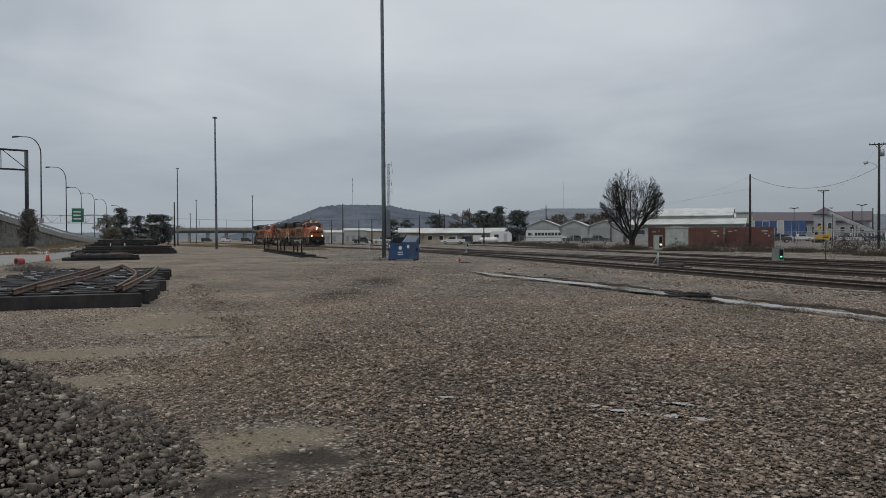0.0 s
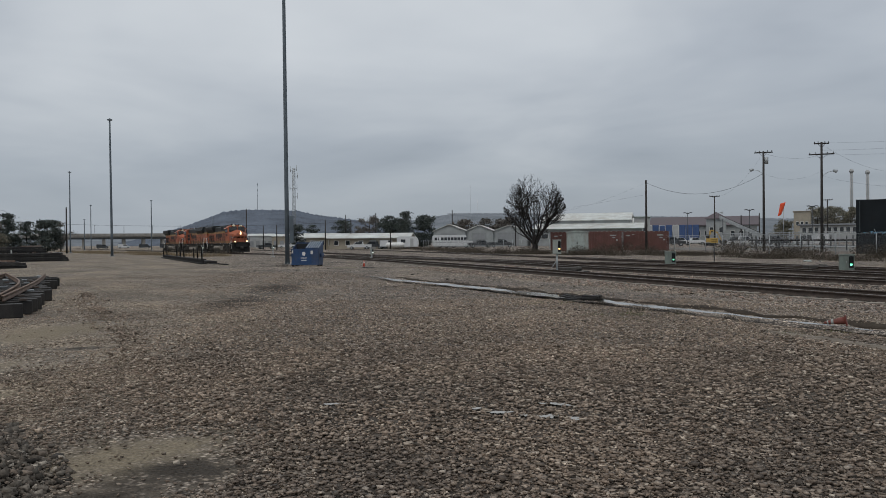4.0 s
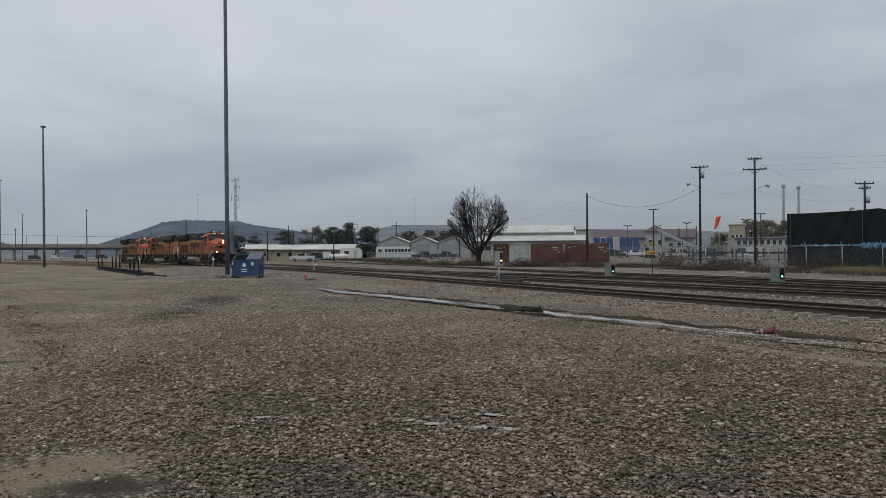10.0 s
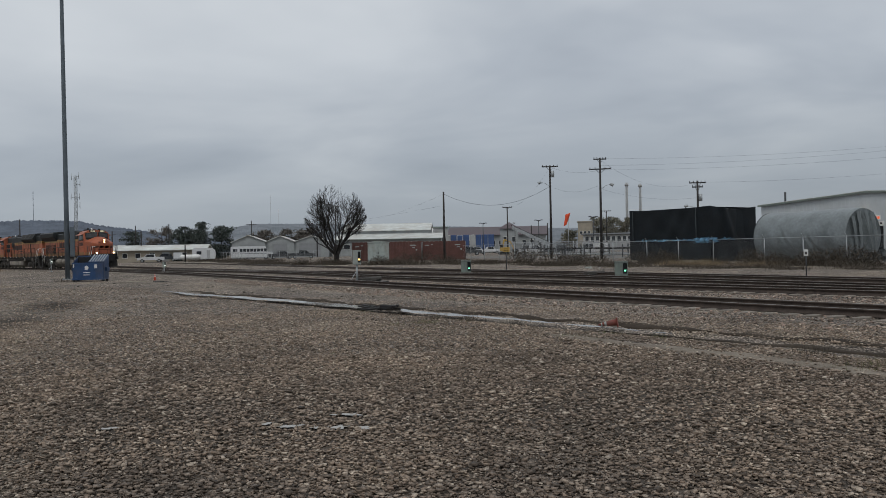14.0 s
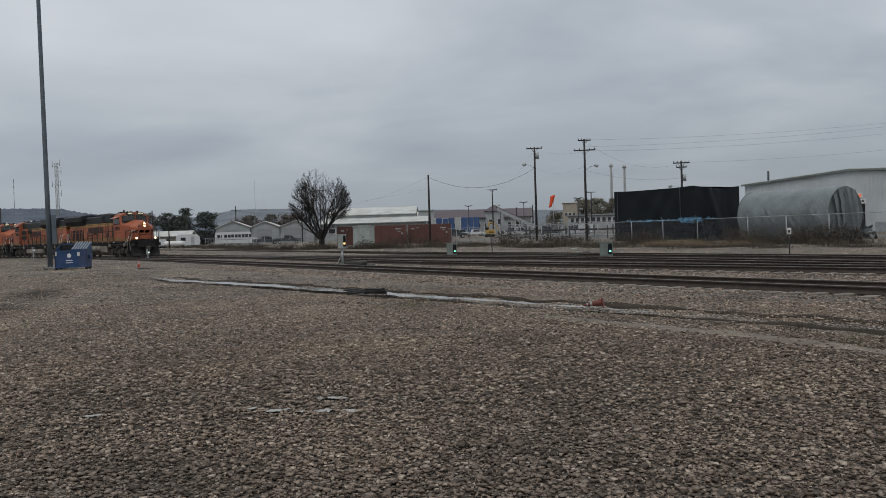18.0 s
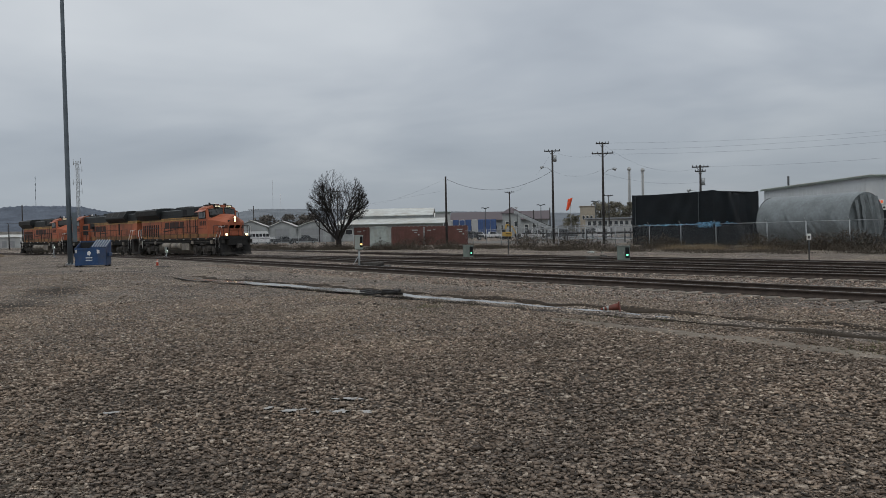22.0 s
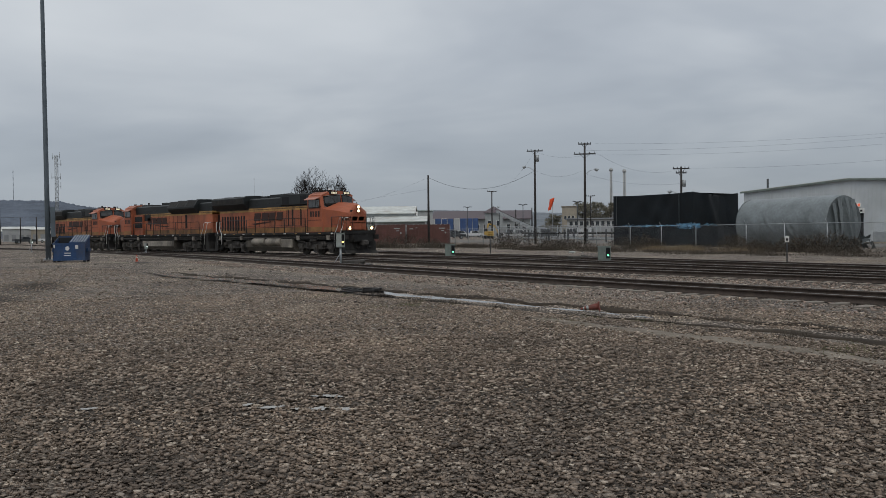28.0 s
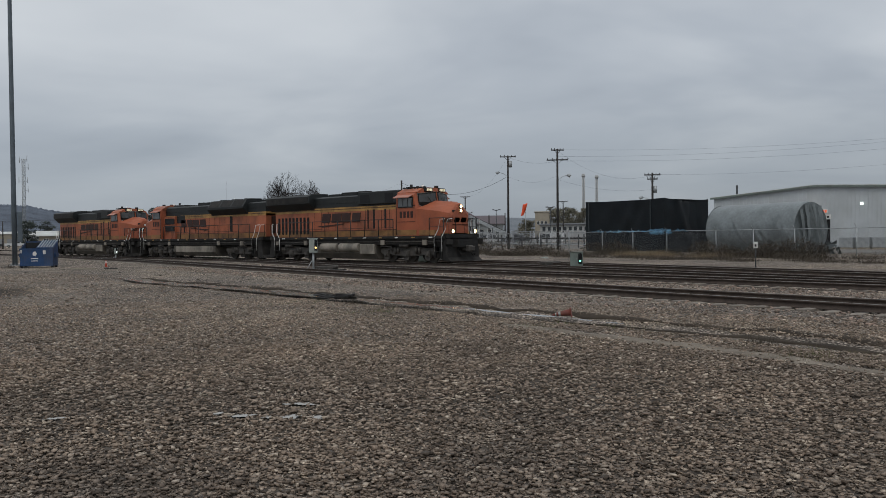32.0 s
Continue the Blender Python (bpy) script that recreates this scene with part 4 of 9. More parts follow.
    crown = ((-1.5, 4.14), (-1.3, 4.36), (-0.9, 4.53), (-0.45, 4.6), (0.0, 4.62), (0.45, 4.6), (0.9, 4.53), (1.3, 4.36), (1.5, 4.14))

    def cab_x(y, z):
        return -3.55 - 0.5 * (abs(y) / 1.5) ** 1.7 - 0.17 * (z - 1.64)

    bm = shape()
    grid = [[bm.verts.new((cab_x(y, 1.64 + (top - 1.64) * f), y, 1.64 + (top - 1.64) * f)) for f in (0, 0.35, 0.6, 0.8, 1)] for y, top in crown]
    for a, b in zip(grid, grid[1:]):
        for k in range(4):
            bm.faces.new((a[k], b[k], b[k + 1], a[k + 1]))
    back = [[bm.verts.new((xc1, y, z)) for z in (1.64, top)] for y, top in crown]
    for a, b, c, d in zip(grid, grid[1:], back, back[1:]):
        bm.faces.new((a[4], b[4], d[1], c[1]))
        bm.faces.new((c[0], c[1], d[1], d[0]))
    for k in (0, -1):
        bm.faces.new([*grid[k], back[k][1], back[k][0]])
    bmesh.ops.recalc_face_normals(bm, faces=bm.faces[:])
    cab_ = part("cab", bm, FADEDORANGE, me)
    over = ((-1.36, 4.33), (-0.9, 4.57), (-0.45, 4.64), (0.45, 4.64), (0.9, 4.57), (1.36, 4.33), (1.3, 4.25), (-1.3, 4.25))
    part("cab_roof", loft(shape(), [[(x, y, z) for y, z in over] for x in (-4.3, -6.12)]), ORANGE, me)

    def front_plate(name, top_edge, low_edge, out, material, parent, label=""):
        """A thin sheet on the wrapped cab front between two edges, each a list of (y, z)."""
        bm = shape()
        ys = np.linspace(top_edge[0][0], top_edge[-1][0], 9)
        hi = [bm.verts.new((cab_x(y, z) + out, y, z)) for y, z in zip(ys, np.interp(np.abs(ys), *zip(*sorted((abs(a), b) for a, b in top_edge))))]
        lo = [bm.verts.new((cab_x(y, z) + out, y, z)) for y, z in zip(ys, np.interp(np.abs(ys), *zip(*sorted((abs(a), b) for a, b in low_edge))))]
        fs = [bm.faces.new((lo[k], lo[k + 1], hi[k + 1], hi[k])) for k in range(8)]
        bmesh.ops.solidify(bm, geom=fs, thickness=0.01)
        return part(name, bm, material, parent, label)

    for sgn in (-1, 1):
        top_edge = [(sgn * 0.05, 4.36), (sgn * 1.3, 4.22)]
        low_edge = [(sgn * 0.05, 3.40), (sgn * 0.75, 3.26), (sgn * 1.3, 3.56)]
        front_plate("windshield_edge", [(y, z + 0.035) for y, z in top_edge], [(y, z - 0.035) for y, z in low_edge], 0.012, CABINET, cab_, "pale rubber edging")
        dark = front_plate("windshield_frame", top_edge, low_edge, 0.024, GRIME, cab_)
        front_plate("windshield", [(sgn * 0.12, 4.31), (sgn * 1.24, 4.18)], [(sgn * 0.12, 3.72), (sgn * 1.24, 3.72)], 0.036, CABGLASS, dark)
        bm = tube(shape(), [(cab_x(0.5, 3.7) + 0.05, sgn * 0.5, 3.7), (cab_x(0.62, 4.05) + 0.06, sgn * 0.72, 4.08)], 0.012, 5)
        part("wiper", bm, GRIME, cab_)
        bm = box(shape(), -4.5, -4.03, sgn * 0.56 - 0.31, sgn * 0.56 + 0.31, 4.36, 4.60, 0.02)
        board = part("number_board", bm, BLACKIN, cab_)
        for k in range(4):
            bm = box(shape(), -4.035, -4.015, sgn * 0.56 - 0.235 + k * 0.125, sgn * 0.56 - 0.15 + k * 0.125, 4.41, 4.55)
            part("number_bar", bm, SIGNGLOW, board)
        bm = box(shape(), -5.88, -4.52, sgn * 1.515 - 0.012, sgn * 1.515 + 0.012, 3.38, 4.04)
        fr = part("side_window", bm, GRIME, cab_)
        for a, b in ((-5.82, -5.42), (-5.36, -5.02), (-4.96, -4.58)):
            bm = box(shape(), a, b, sgn * 1.535 - 0.008, sgn * 1.535 + 0.008, 3.45, 3.98)
            part("pane", bm, CABGLASS, fr)
        bm = prism(shape(), [(sgn * 1.5, 4.17), (sgn * 1.5, 4.12), (sgn * 1.84, 3.98), (sgn * 1.84, 4.02)], "x", -6.0, -4.6)
        part("sun_awning", bm, SUNNED, cab_, "faded pinkish sunshade")
        bm = tube(shape(), [(-4.4, sgn * 1.5, 3.5), (-4.4, sgn * 1.75, 3.5), (-4.4, sgn * 1.75, 3.85)], 0.03, 6)
        part("mirror", bm, GRIME, cab_)
        # road number on the cab side, as plain bars
        for k in range(4):
            bm = plate(shape(), [(-5.72 + k * 0.32, 2.76), (-5.51 + k * 0.32, 2.76), (-5.51 + k * 0.32, 3.16), (-5.72 + k * 0.32, 3.16)], sgn * 1.502)
            part("number_bar", bm, EMBLEM, cab_)
        bm = plate(shape(), [(-6.02, 1.68), (-4.25, 1.68), (-4.25, 2.02), (-6.02, 2.02)], sgn * 1.51)
        part("cab_stripe", bm, DULLYELLOW, cab_)
        bm = plate(shape(), [(-6.02, 2.50), (-4.35, 2.50), (-4.35, 2.53), (-6.02, 2.53)], sgn * 1.502)
        part("cab_pinstripe", bm, EMBLEM, cab_)
        bm = tube(shape(), [(-6.0, sgn * 1.54, 1.7), (-6.0, sgn * 1.54, 3.4)], 0.018, 5)
        part("grab_iron", bm, GRIME, cab_)
    rng = random.Random(7)
    for k in range(9):
        x = -4.35 - k * 0.2
        bm = box(shape(), x - 0.07, x + 0.07, -0.75 - 0.1 * (k % 3), -0.6 - 0.1 * (k % 3), 4.6, 4.66 + rng.uniform(0.02, 0.07))
        part("roof_fitting", bm, GRIME, me)
    for k, (x, y, h) in enumerate(((-4.3, 0.3, 0.14), (-4.8, -0.4, 0.2), (-5.3, 0.1, 0.12), (-5.7, -0.5, 0.26))):
        bm = tube(shape(), [(x, y, 4.6), (x, y, 4.62 + h)], 0.09 if k % 2 else 0.14, 10)
        part("antenna", bm, WHITEP if k == 1 else GRIME, me)
    bm = shape()
    for q in (-0.12, 0, 0.12):
        tube(bm, [(-6.5, q, 4.55), (-6.1, q, 4.6)], 0.03, 8, 0.07)
    part("horn", bm, GRIME, me)
    # long hood
    xr = -L + tail
    hw = 1.0
    hood = box(shape(), xr, xc1, -hw, hw, 1.64, 3.5, 0.0)
    part("hood", hood, ORANGE, me)
    bm = box(shape(), xr, xc1, -hw - 0.012, hw + 0.012, 3.35, 3.64)
    part("hood_stripe", bm, YELLOW, me)
    bm = box(shape(), xr, xc1, -hw - 0.006, hw + 0.006, 3.64, 3.93)
    part("hood_shoulder", bm, BLACKGREEN, me)
    for s in (-1, 1):
        bm = plate(shape(), [(xr, 1.66), (xc1, 1.66), (xc1, 2.02), (xr, 2.02)], s * (hw + 0.004))
        part("hood_lower_stripe", bm, DULLYELLOW, me)
        bm = plate(shape(), [(xr, 2.04), (xc1, 2.04), (xc1, 2.08), (xr, 2.08)], s * (hw + 0.006))
        part("hood_pinstripe", bm, BROWNISH, me)
        bm = plate(shape(), [(xr, 3.50), (xc1, 3.50), (xc1, 3.535), (xr, 3.535)], s * (hw + 0.016))
        part("hood_pinstripe", bm, BROWNISH, me)
        # doors
        doors = [-7.2 - 0.78 * k for k in range(12)]
        for k, d in enumerate(doors):
            bm = box(shape(), d - 0.006, d + 0.006, s * hw - 0.02, s * hw + 0.02, 2.12, 3.36)
            part("door_seam", bm, BROWNISH, me)
        slots = ((-7.55, 0.14), (-8.65, 0.16), (-9.25, 0.1)) if not modern else ((-6.9, 0.5), (-9.2, 0.16), (-16.6, 0.3))
        for x, w in slots:
            bm = box(shape(), x - w, x + w * 0.2, s * hw - 0.015, s * hw + 0.015, 2.15, 3.4)
            part("dark_doorway", bm, BLACKIN, me)
        slanted_marks(me, -14.2 if not modern else -12.9, 2.62, 0.95, 0.62, s * (hw + 0.02), EMBLEM)
        # grilles under the radiator
        if not modern:
            for k in range(9):
                x = -19.4 + k * 0.44
                bm = box(shape(), x, x + 0.24, s * hw - 0.02, s * hw + 0.02, 1.85, 3.05)
                part("grille_slot", bm, BLACKIN, me)
        else:
            for k in range(2):
                bm = box(shape(), -7.9, -6.3, s * (hw + 0.2) - 0.05, s * (hw + 0.2) + 0.05, 2.3 + k * 0.62, 2.8 + k * 0.62)
                part("intake_grille", bm, BLACKIN, me)
            bm = box(shape(), -8.0, -6.1, s * (hw + 0.1) - 0.1, s * (hw + 0.1) + 0.1, 1.64, 3.6)
            part("equipment_locker", bm, ORANGE, me)
            bm = plate(shape(), [(-9.4, 3.0), (-8.02, 3.0), (-8.02, 3.62), (-9.4, 3.62)], s * (hw + 0.02))
            part("dark_panel", bm, BLACKGREEN, me)
    top = loft(shape(), [[(x, y, z) for y, z in ((-hw - 0.02, 3.93), (hw + 0.02, 3.93), (hw + 0.02, 4.32), (0.82, 4.46 + lift), (-0.82, 4.46 + lift), (-hw - 0.02, 4.32))] for x, lift in ((xc1, 0.0), (-9.5, 0.0), (-9.55, -0.04), (xr, -0.04))])
    part("hood_top", top, BLACKGREEN, me)
    for x0, x1, w, h in ((-9.0, -7.0, 0.8, 0.12), (-12.6, -11.0, 0.55, 0.22), (-14.2, -13.0, 0.4, 0.16)):
        bm = box(shape(), x0, x1, -w, w, 4.36, 4.46 + h, 0.04)
        part("roof_hatch", bm, BLACKGREEN, me)
    if not modern:
        bm = box(shape(), -10.2, xc1 - 0.02, -1.14, 1.14, 3.72, 4.56, 0.05)
        inv = part("inverter_cab", bm, BLACKGREEN, me)
        for sgn in (-1, 1):
            for a, b, c, d in ((-9.9, -9.0, 3.82, 4.36), (-7.5, -6.7, 3.82, 4.40)):
                part("intake_screen", box(shape(), a, b, sgn * 1.14 - 0.012, sgn * 1.14 + 0.012, c, d), BLACKIN, inv)
    bm = box(shape(), -11.2, -10.3, -0.28, 0.28, 4.4, 4.72, 0.03)
    part("exhaust_stack", bm, GRIME, me)
    if not modern:
        ra, rb, rz = -15.0, -L + 0.45, 4.62
        wing = [(-1.02, 3.55), (-1.5, 4.02), (-1.5, 4.5), (-1.3, rz), (1.3, rz), (1.5, 4.5), (1.5, 4.02), (1.02, 3.55)]
    else:
        ra, rb, rz = -13.9, -19.2, 4.66
        wing = [(-1.02, 3.5), (-1.5, 3.95), (-1.5, 4.1), (-1.12, rz), (1.12, rz), (1.5, 4.1), (1.5, 3.95), (1.02, 3.5)]
    rad = part("radiator_wing", prism(shape(), wing, "x", rb, ra), BLACKGREEN, me)
    for s in (-1, 1):
        bm = shape()
        if not modern:
            box(bm, rb + 0.15, ra - 0.15, s * 1.505 - 0.01, s * 1.505 + 0.01, 4.08, 4.44)
        else:
            for k in range(3):
                a = rb + 0.2 + k * 1.7
                bm.faces.new([bm.verts.new(p) for p in ((a, s * 1.49, 4.14), (a + 1.5, s * 1.49, 4.14), (a + 1.5, s * 1.16, 4.62), (a, s * 1.16, 4.62))])
        part("radiator_screen", bm, GRIME, rad)
    for k in range(3):
        x = ra + (rb - ra) * (k + 0.5) / 3
        bm = tube(shape(), [(x, 0, rz), (x, 0, rz + 0.1)], 0.72, 18)
        part("fan_housing", bm, BLACKGREEN, rad)
    # rear face
    bm = box(shape(), xr - 0.02, xr + 0.02, -0.5, 0.5, 2.0, 3.3)
    part("rear_door", bm, BROWNISH, me)
    # tank and gear under the walkway
    bm = prism(shape(), [(-1.38, 0.55), (-1.15, 0.2), (1.15, 0.2), (1.38, 0.55), (1.38, 1.02), (1.2, 1.12), (-1.2, 1.12), (-1.38, 1.02)], "x", -14.9, -8.1)
    part("fuel_tank", bm, TANKDARK, me)
    for s in (-1, 1):
        if not modern:
            for a, b in ((-13.7, -11.95), (-11.7, -9.7)):
                bm = tube(shape(), [(a, s * 1.34, 0.93), (a + 0.12, s * 1.34, 0.93), (b - 0.12, s * 1.34, 0.93), (b, s * 1.34, 0.93)], 0.29, 14)
                part("air_reservoir", bm, TANKGREY, me, "dusty grey cylinder")
            bm = box(shape(), -9.6, -8.2, s * 1.36 - 0.12, s * 1.36 + 0.12, 0.5, 1.15, 0.03)
            part("battery_box", bm, TANKGREY, me)
        else:
            bm = box(shape(), -14.6, -8.4, s * 1.34 - 0.07, s * 1.34 + 0.07, 0.5, 1.0, 0.04)
            part("tank_side", bm, TANKGREY, me)
        for x in (-7.4, -3.6, -15.5, -18.9):
            bm = box(shape(), x - 0.18, x + 0.18, s * 1.42 - 0.08, s * 1.42 + 0.08, 1.08, 1.4, 0.02)
            part("sand_trap", bm, TANKGREY, me)
        bm = tube(shape(), [(-19.4, s * 1.43, 1.28), (-2.2, s * 1.43, 1.28)], 0.03, 5)
        part("brake_pipe", bm, TRUCKGREY, me)
        railings(me, -6.4, -L + 1.9, s, BLACKGREEN)
        railings(me, -3.2, -2.0, s, BLACKGREEN, 1.2)
    for cx in (-5.4, -L + 3.2):
        bogie(me, cx)
    me["wheels"] = 6
    return me, [wheelset(me, cx + k) for cx in (-5.4, -L + 3.2) for k in (-1.85, 0, 1.85)]


lead, lead_wheels = locomotive("orange and black diesel locomotive with lit headlights, leading", False, True, -145)
second, second_wheels = locomotive("orange and black diesel locomotive, coupled facing backwards", True, False, -145 - 42.6)
third, third_wheels = locomotive("orange and black diesel locomotive at the rear of the train", False, False, -145 - 40.7)

# ---- the yard ----


def spot(bearing, r):
    """The place at r metres on a bearing, clockwise from +y."""
    return r * math.sin(radians(bearing)), r * math.cos(radians(bearing))


def high(slope, r):
    """The height that stands at this slope, in degrees, r metres off."""
    return 1.67 + r * math.tan(radians(slope))


def site(bearing, r, turn=0.0, lift=0.0):
    """A pose on the ground there: its y points away, its x to the right; turn: degrees anticlockwise."""
    x, y = spot(bearing, r)
    return pose(x, y, float(rise(x, y)) + lift, 0, 0, -bearing + turn)


def light_mast(bearing, r, height, r0, r1, label, heads=4, material=None, box_at=None, lean=0.0, big=1.0):
    material = material or MASTGREY
    me = thing("light_mast", site(bearing, r) @ pose(0, 0, 0, 0, lean, 0), label, "light mast", "tall yard light masts")
    pole = tube(shape(), [(0, 0, height * k / 6) for k in range(7)], r0, 12, r1)
    part("pole", pole, material, me)
    bm = tube(shape(), [(0, 0, 0), (0, 0, 0.05)], r0 * 2.0, 12)
    for k in range(8):
        a = k * math.tau / 8
        tube(bm, [(r0 * 1.6 * math.cos(a), r0 * 1.6 * math.sin(a), 0.05), (r0 * 1.6 * math.cos(a), r0 * 1.6 * math.sin(a), 0.16)], 0.025, 6)
    part("base_flange", bm, GALV, me)
    for k in range(heads):
        a = k * math.tau / heads + 0.4
        c, s = math.cos(a), math.sin(a)
        bm = tube(shape(), [(0, 0, height - 0.3), (0.4 * c * big, 0.4 * s * big, height - 0.25)], 0.04, 6)
        box(bm, (0.5 * c - 0.2) * big, (0.5 * c + 0.2) * big, (0.5 * s - 0.2) * big, (0.5 * s + 0.2) * big, height - 0.5 * big, height - 0.1, 0.04)
        part("floodlight", bm, material, me)
    if box_at:
        bm = box(shape(), r0 + 0.02, r0 + 0.34, -0.2, 0.2, box_at[0], box_at[1], 0.02)
        cab = part("control_box", bm, MASTGREY, me, "grey steel box on the pole")
        bm = box(shape(), r0 + 0.05, r0 + 0.31, -0.225, -0.2, box_at[0] + 0.1, box_at[1] - 0.1)
        part("box_door", bm, MASTGREY, cab)
    return me


light_mast(-71.66, 66, 33, 0.18, 0.10, "tall grey steel light mast behind the dumpster", material=MASTGREY, box_at=(1.7, 3.9), lean=-0.2)
light_mast(-82.94, 128, high(8.2, 128), 0.19, 0.11, "tall dark light mast with floodlights", 5, lean=-0.3, big=0.55)
light_mast(-85.4, 190, high(4.73, 190), 0.16, 0.1, "tall dark light mast near the bridge", 3, big=0.55)
light_mast(-80.48, 250, high(2.97, 250), 0.15, 0.11, "distant dark light mast", 4, big=0.55)
light_mast(-84.17, 290, high(2.63, 290), 0.15, 0.11, "distant dark light mast", 4, big=0.55)
light_mast(-84.56, 310, high(1.71, 310), 0.15, 0.11, "distant dark light mast", 3, big=0.55)
light_mast(-76.53, 420, high(1.74, 420), 0.25, 0.2, "distant dark light mast", 4, big=0.55)


def dumpster():
    me = thing("dumpster", site(-70.45, 59.6, -14) @ Matrix.Diagonal((0.95, 1.0, 1.12, 1)), "blue steel dumpster with one lid open on the gravel", "dumpster")
    w, d, hf, hb = 1.06, 1.35, 1.12, 1.5
    bm = shape()
    wall = 0.04
    prism(bm, [(0, 0.12), (d * 0.9, 0.12), (d, hb), (0, hf)], "x", -w, -w + wall)
    prism(bm, [(0, 0.12), (d * 0.9, 0.12), (d, hb), (0, hf)], "x", w - wall, w)
    box(bm, -w, w, 0, wall, 0.12, hf)
    prism(bm, [(d * 0.9, 0.12), (d * 0.9 + wall, 0.12), (d + wall, hb), (d, hb)], "x", -w, w)
    box(bm, -w, w, 0, d * 0.9, 0.1, 0.14)
    part("bin", bm, BLUE, me)
    part("rim", box(shape(), -w - 0.03, w + 0.03, -0.035, 0.0, hf - 0.1, hf + 0.02), BLUE, me)
    part("foot_rail", box(shape(), -w - 0.02, w + 0.02, -0.03, 0.0, 0.1, 0.2), BLUE, me)
    bm = box(shape(), -w + wall, w - wall, 0.1, d * 0.85, 0.15, 0.75)
    part("rubbish", bm, BLACKIN, me, "dark rubbish")
    lid = prism(shape(), [(-0.06, hf + 0.03), (d + 0.05, hb + 0.06), (d + 0.05, hb + 0.1), (-0.06, hf + 0.07)], "x", 0.02, w + 0.03)
    lid_ = part("lid", lid, BLUE, me, "closed blue plastic lid with ribs")
    for k in range(6):
        x = 0.1 + k * 0.175
        bm = prism(shape(), [(-0.04, hf + 0.075), (d, hb + 0.1), (d, hb + 0.15), (-0.04, hf + 0.12)], "x", x, x + 0.05)
        part("rib", bm, GALV, lid_, "pale worn rib")
    bm = prism(shape(), [(d + 0.05, hb + 0.06), (d + 0.12, hb - 0.9), (d + 0.16, hb - 0.9), (d + 0.1, hb + 0.06)], "x", -w, -0.02)
    part("open_lid", bm, BLUE, me, "lid thrown back behind the bin")
    # near-black inner wall puts the bin's shaded inside into colour
    bm = prism(shape(), [(d * 0.9 - 0.02, 0.7), (d * 0.9, 0.7), (d - 0.01, hb - 0.02), (d - 0.03, hb - 0.02)], "x", -w + wall, w - wall)
    part("dark_inside", bm, BLACKIN, me, "inner wall painted dark for shade")
    for s in (-1, 1):
        bm = box(shape(), min(s * w, s * (w + 0.14)), max(s * w, s * (w + 0.14)), 0.25, 1.1, 0.62, 0.84, 0.015)
        part("fork_pocket", bm, BLUE, me)
    for x in (-w + 0.08, w - 0.08):
        for y in (0.1, d * 0.8):
            bm = box(shape(), x - 0.08, x + 0.08, y - 0.07, y + 0.07, 0.0, 0.12)
            part("foot", bm, GRIME, me)
    bm = tube(shape(), [(-0.12, -0.012, 0.82), (-0.12, 0.0, 0.82)], 0.15, 5)
    part("star_emblem", bm, WHITEP, me, "faded white star emblem")
    bm = box(shape(), -0.34, 0.1, -0.012, 0.0, 0.52, 0.57)
    part("writing_bar", bm, WHITEP, me)
    bm = box(shape(), -0.34, 0.1, -0.012, 0.0, 0.38, 0.42)
    part("writing_bar", bm, WHITEP, me)
    bm = box(shape(), 0.42, 0.6, -0.05, -0.036, 0.8, 1.02)
    part("notice_plate", bm, WHITEP, me, "white notice plate")
    bm = box(shape(), -w + 0.05, -w + 0.13, -0.05, -0.036, 0.85, 1.05)
    part("white_rag", bm, WHITEP, me)


dumpster()


def traffic_cone(m, label, fallen=False, dirty=False):
    me = thing("traffic_cone", m, label, "traffic cone", "traffic cones")
    part("cone", tube(shape(), [(0, 0, 0.03), (0, 0, 0.3), (0, 0, 0.55), (0, 0, 0.71)], 0.135, 16, 0.028), CONE if dirty else CLEANCONE, me)
    bm = box(shape(), -0.18, 0.18, -0.18, 0.18, 0, 0.035, 0.012)
    part("base", bm, CLEANCONE if not dirty else CONE, me)
    for z0, z1, r0, r1 in ((0.40, 0.48, 0.0905, 0.080), (0.56, 0.61, 0.067, 0.055)):
        bm = tube(shape(), [(0, 0, z0), (0, 0, z1)], r0, 16, r1, caps=False)
        part("reflective_band", bm, CABINET if dirty else WHITEP, me)
    return me


traffic_cone(pose(-10.05, 14.45, 0.08, 0, -99, 30) @ Matrix.Diagonal((0.58, 0.58, 0.58, 1)), "fallen dirty orange traffic cone by the ditch", True, True)
traffic_cone(site(-66.4, 58) @ Matrix.Diagonal((0.62, 0.62, 0.62, 1)), "upright orange traffic cone near the dumpster")
traffic_cone(site(-93.4, 68) @ Matrix.Diagonal((1.2, 1.2, 1.2, 1)), "upright orange traffic cone beside the road")


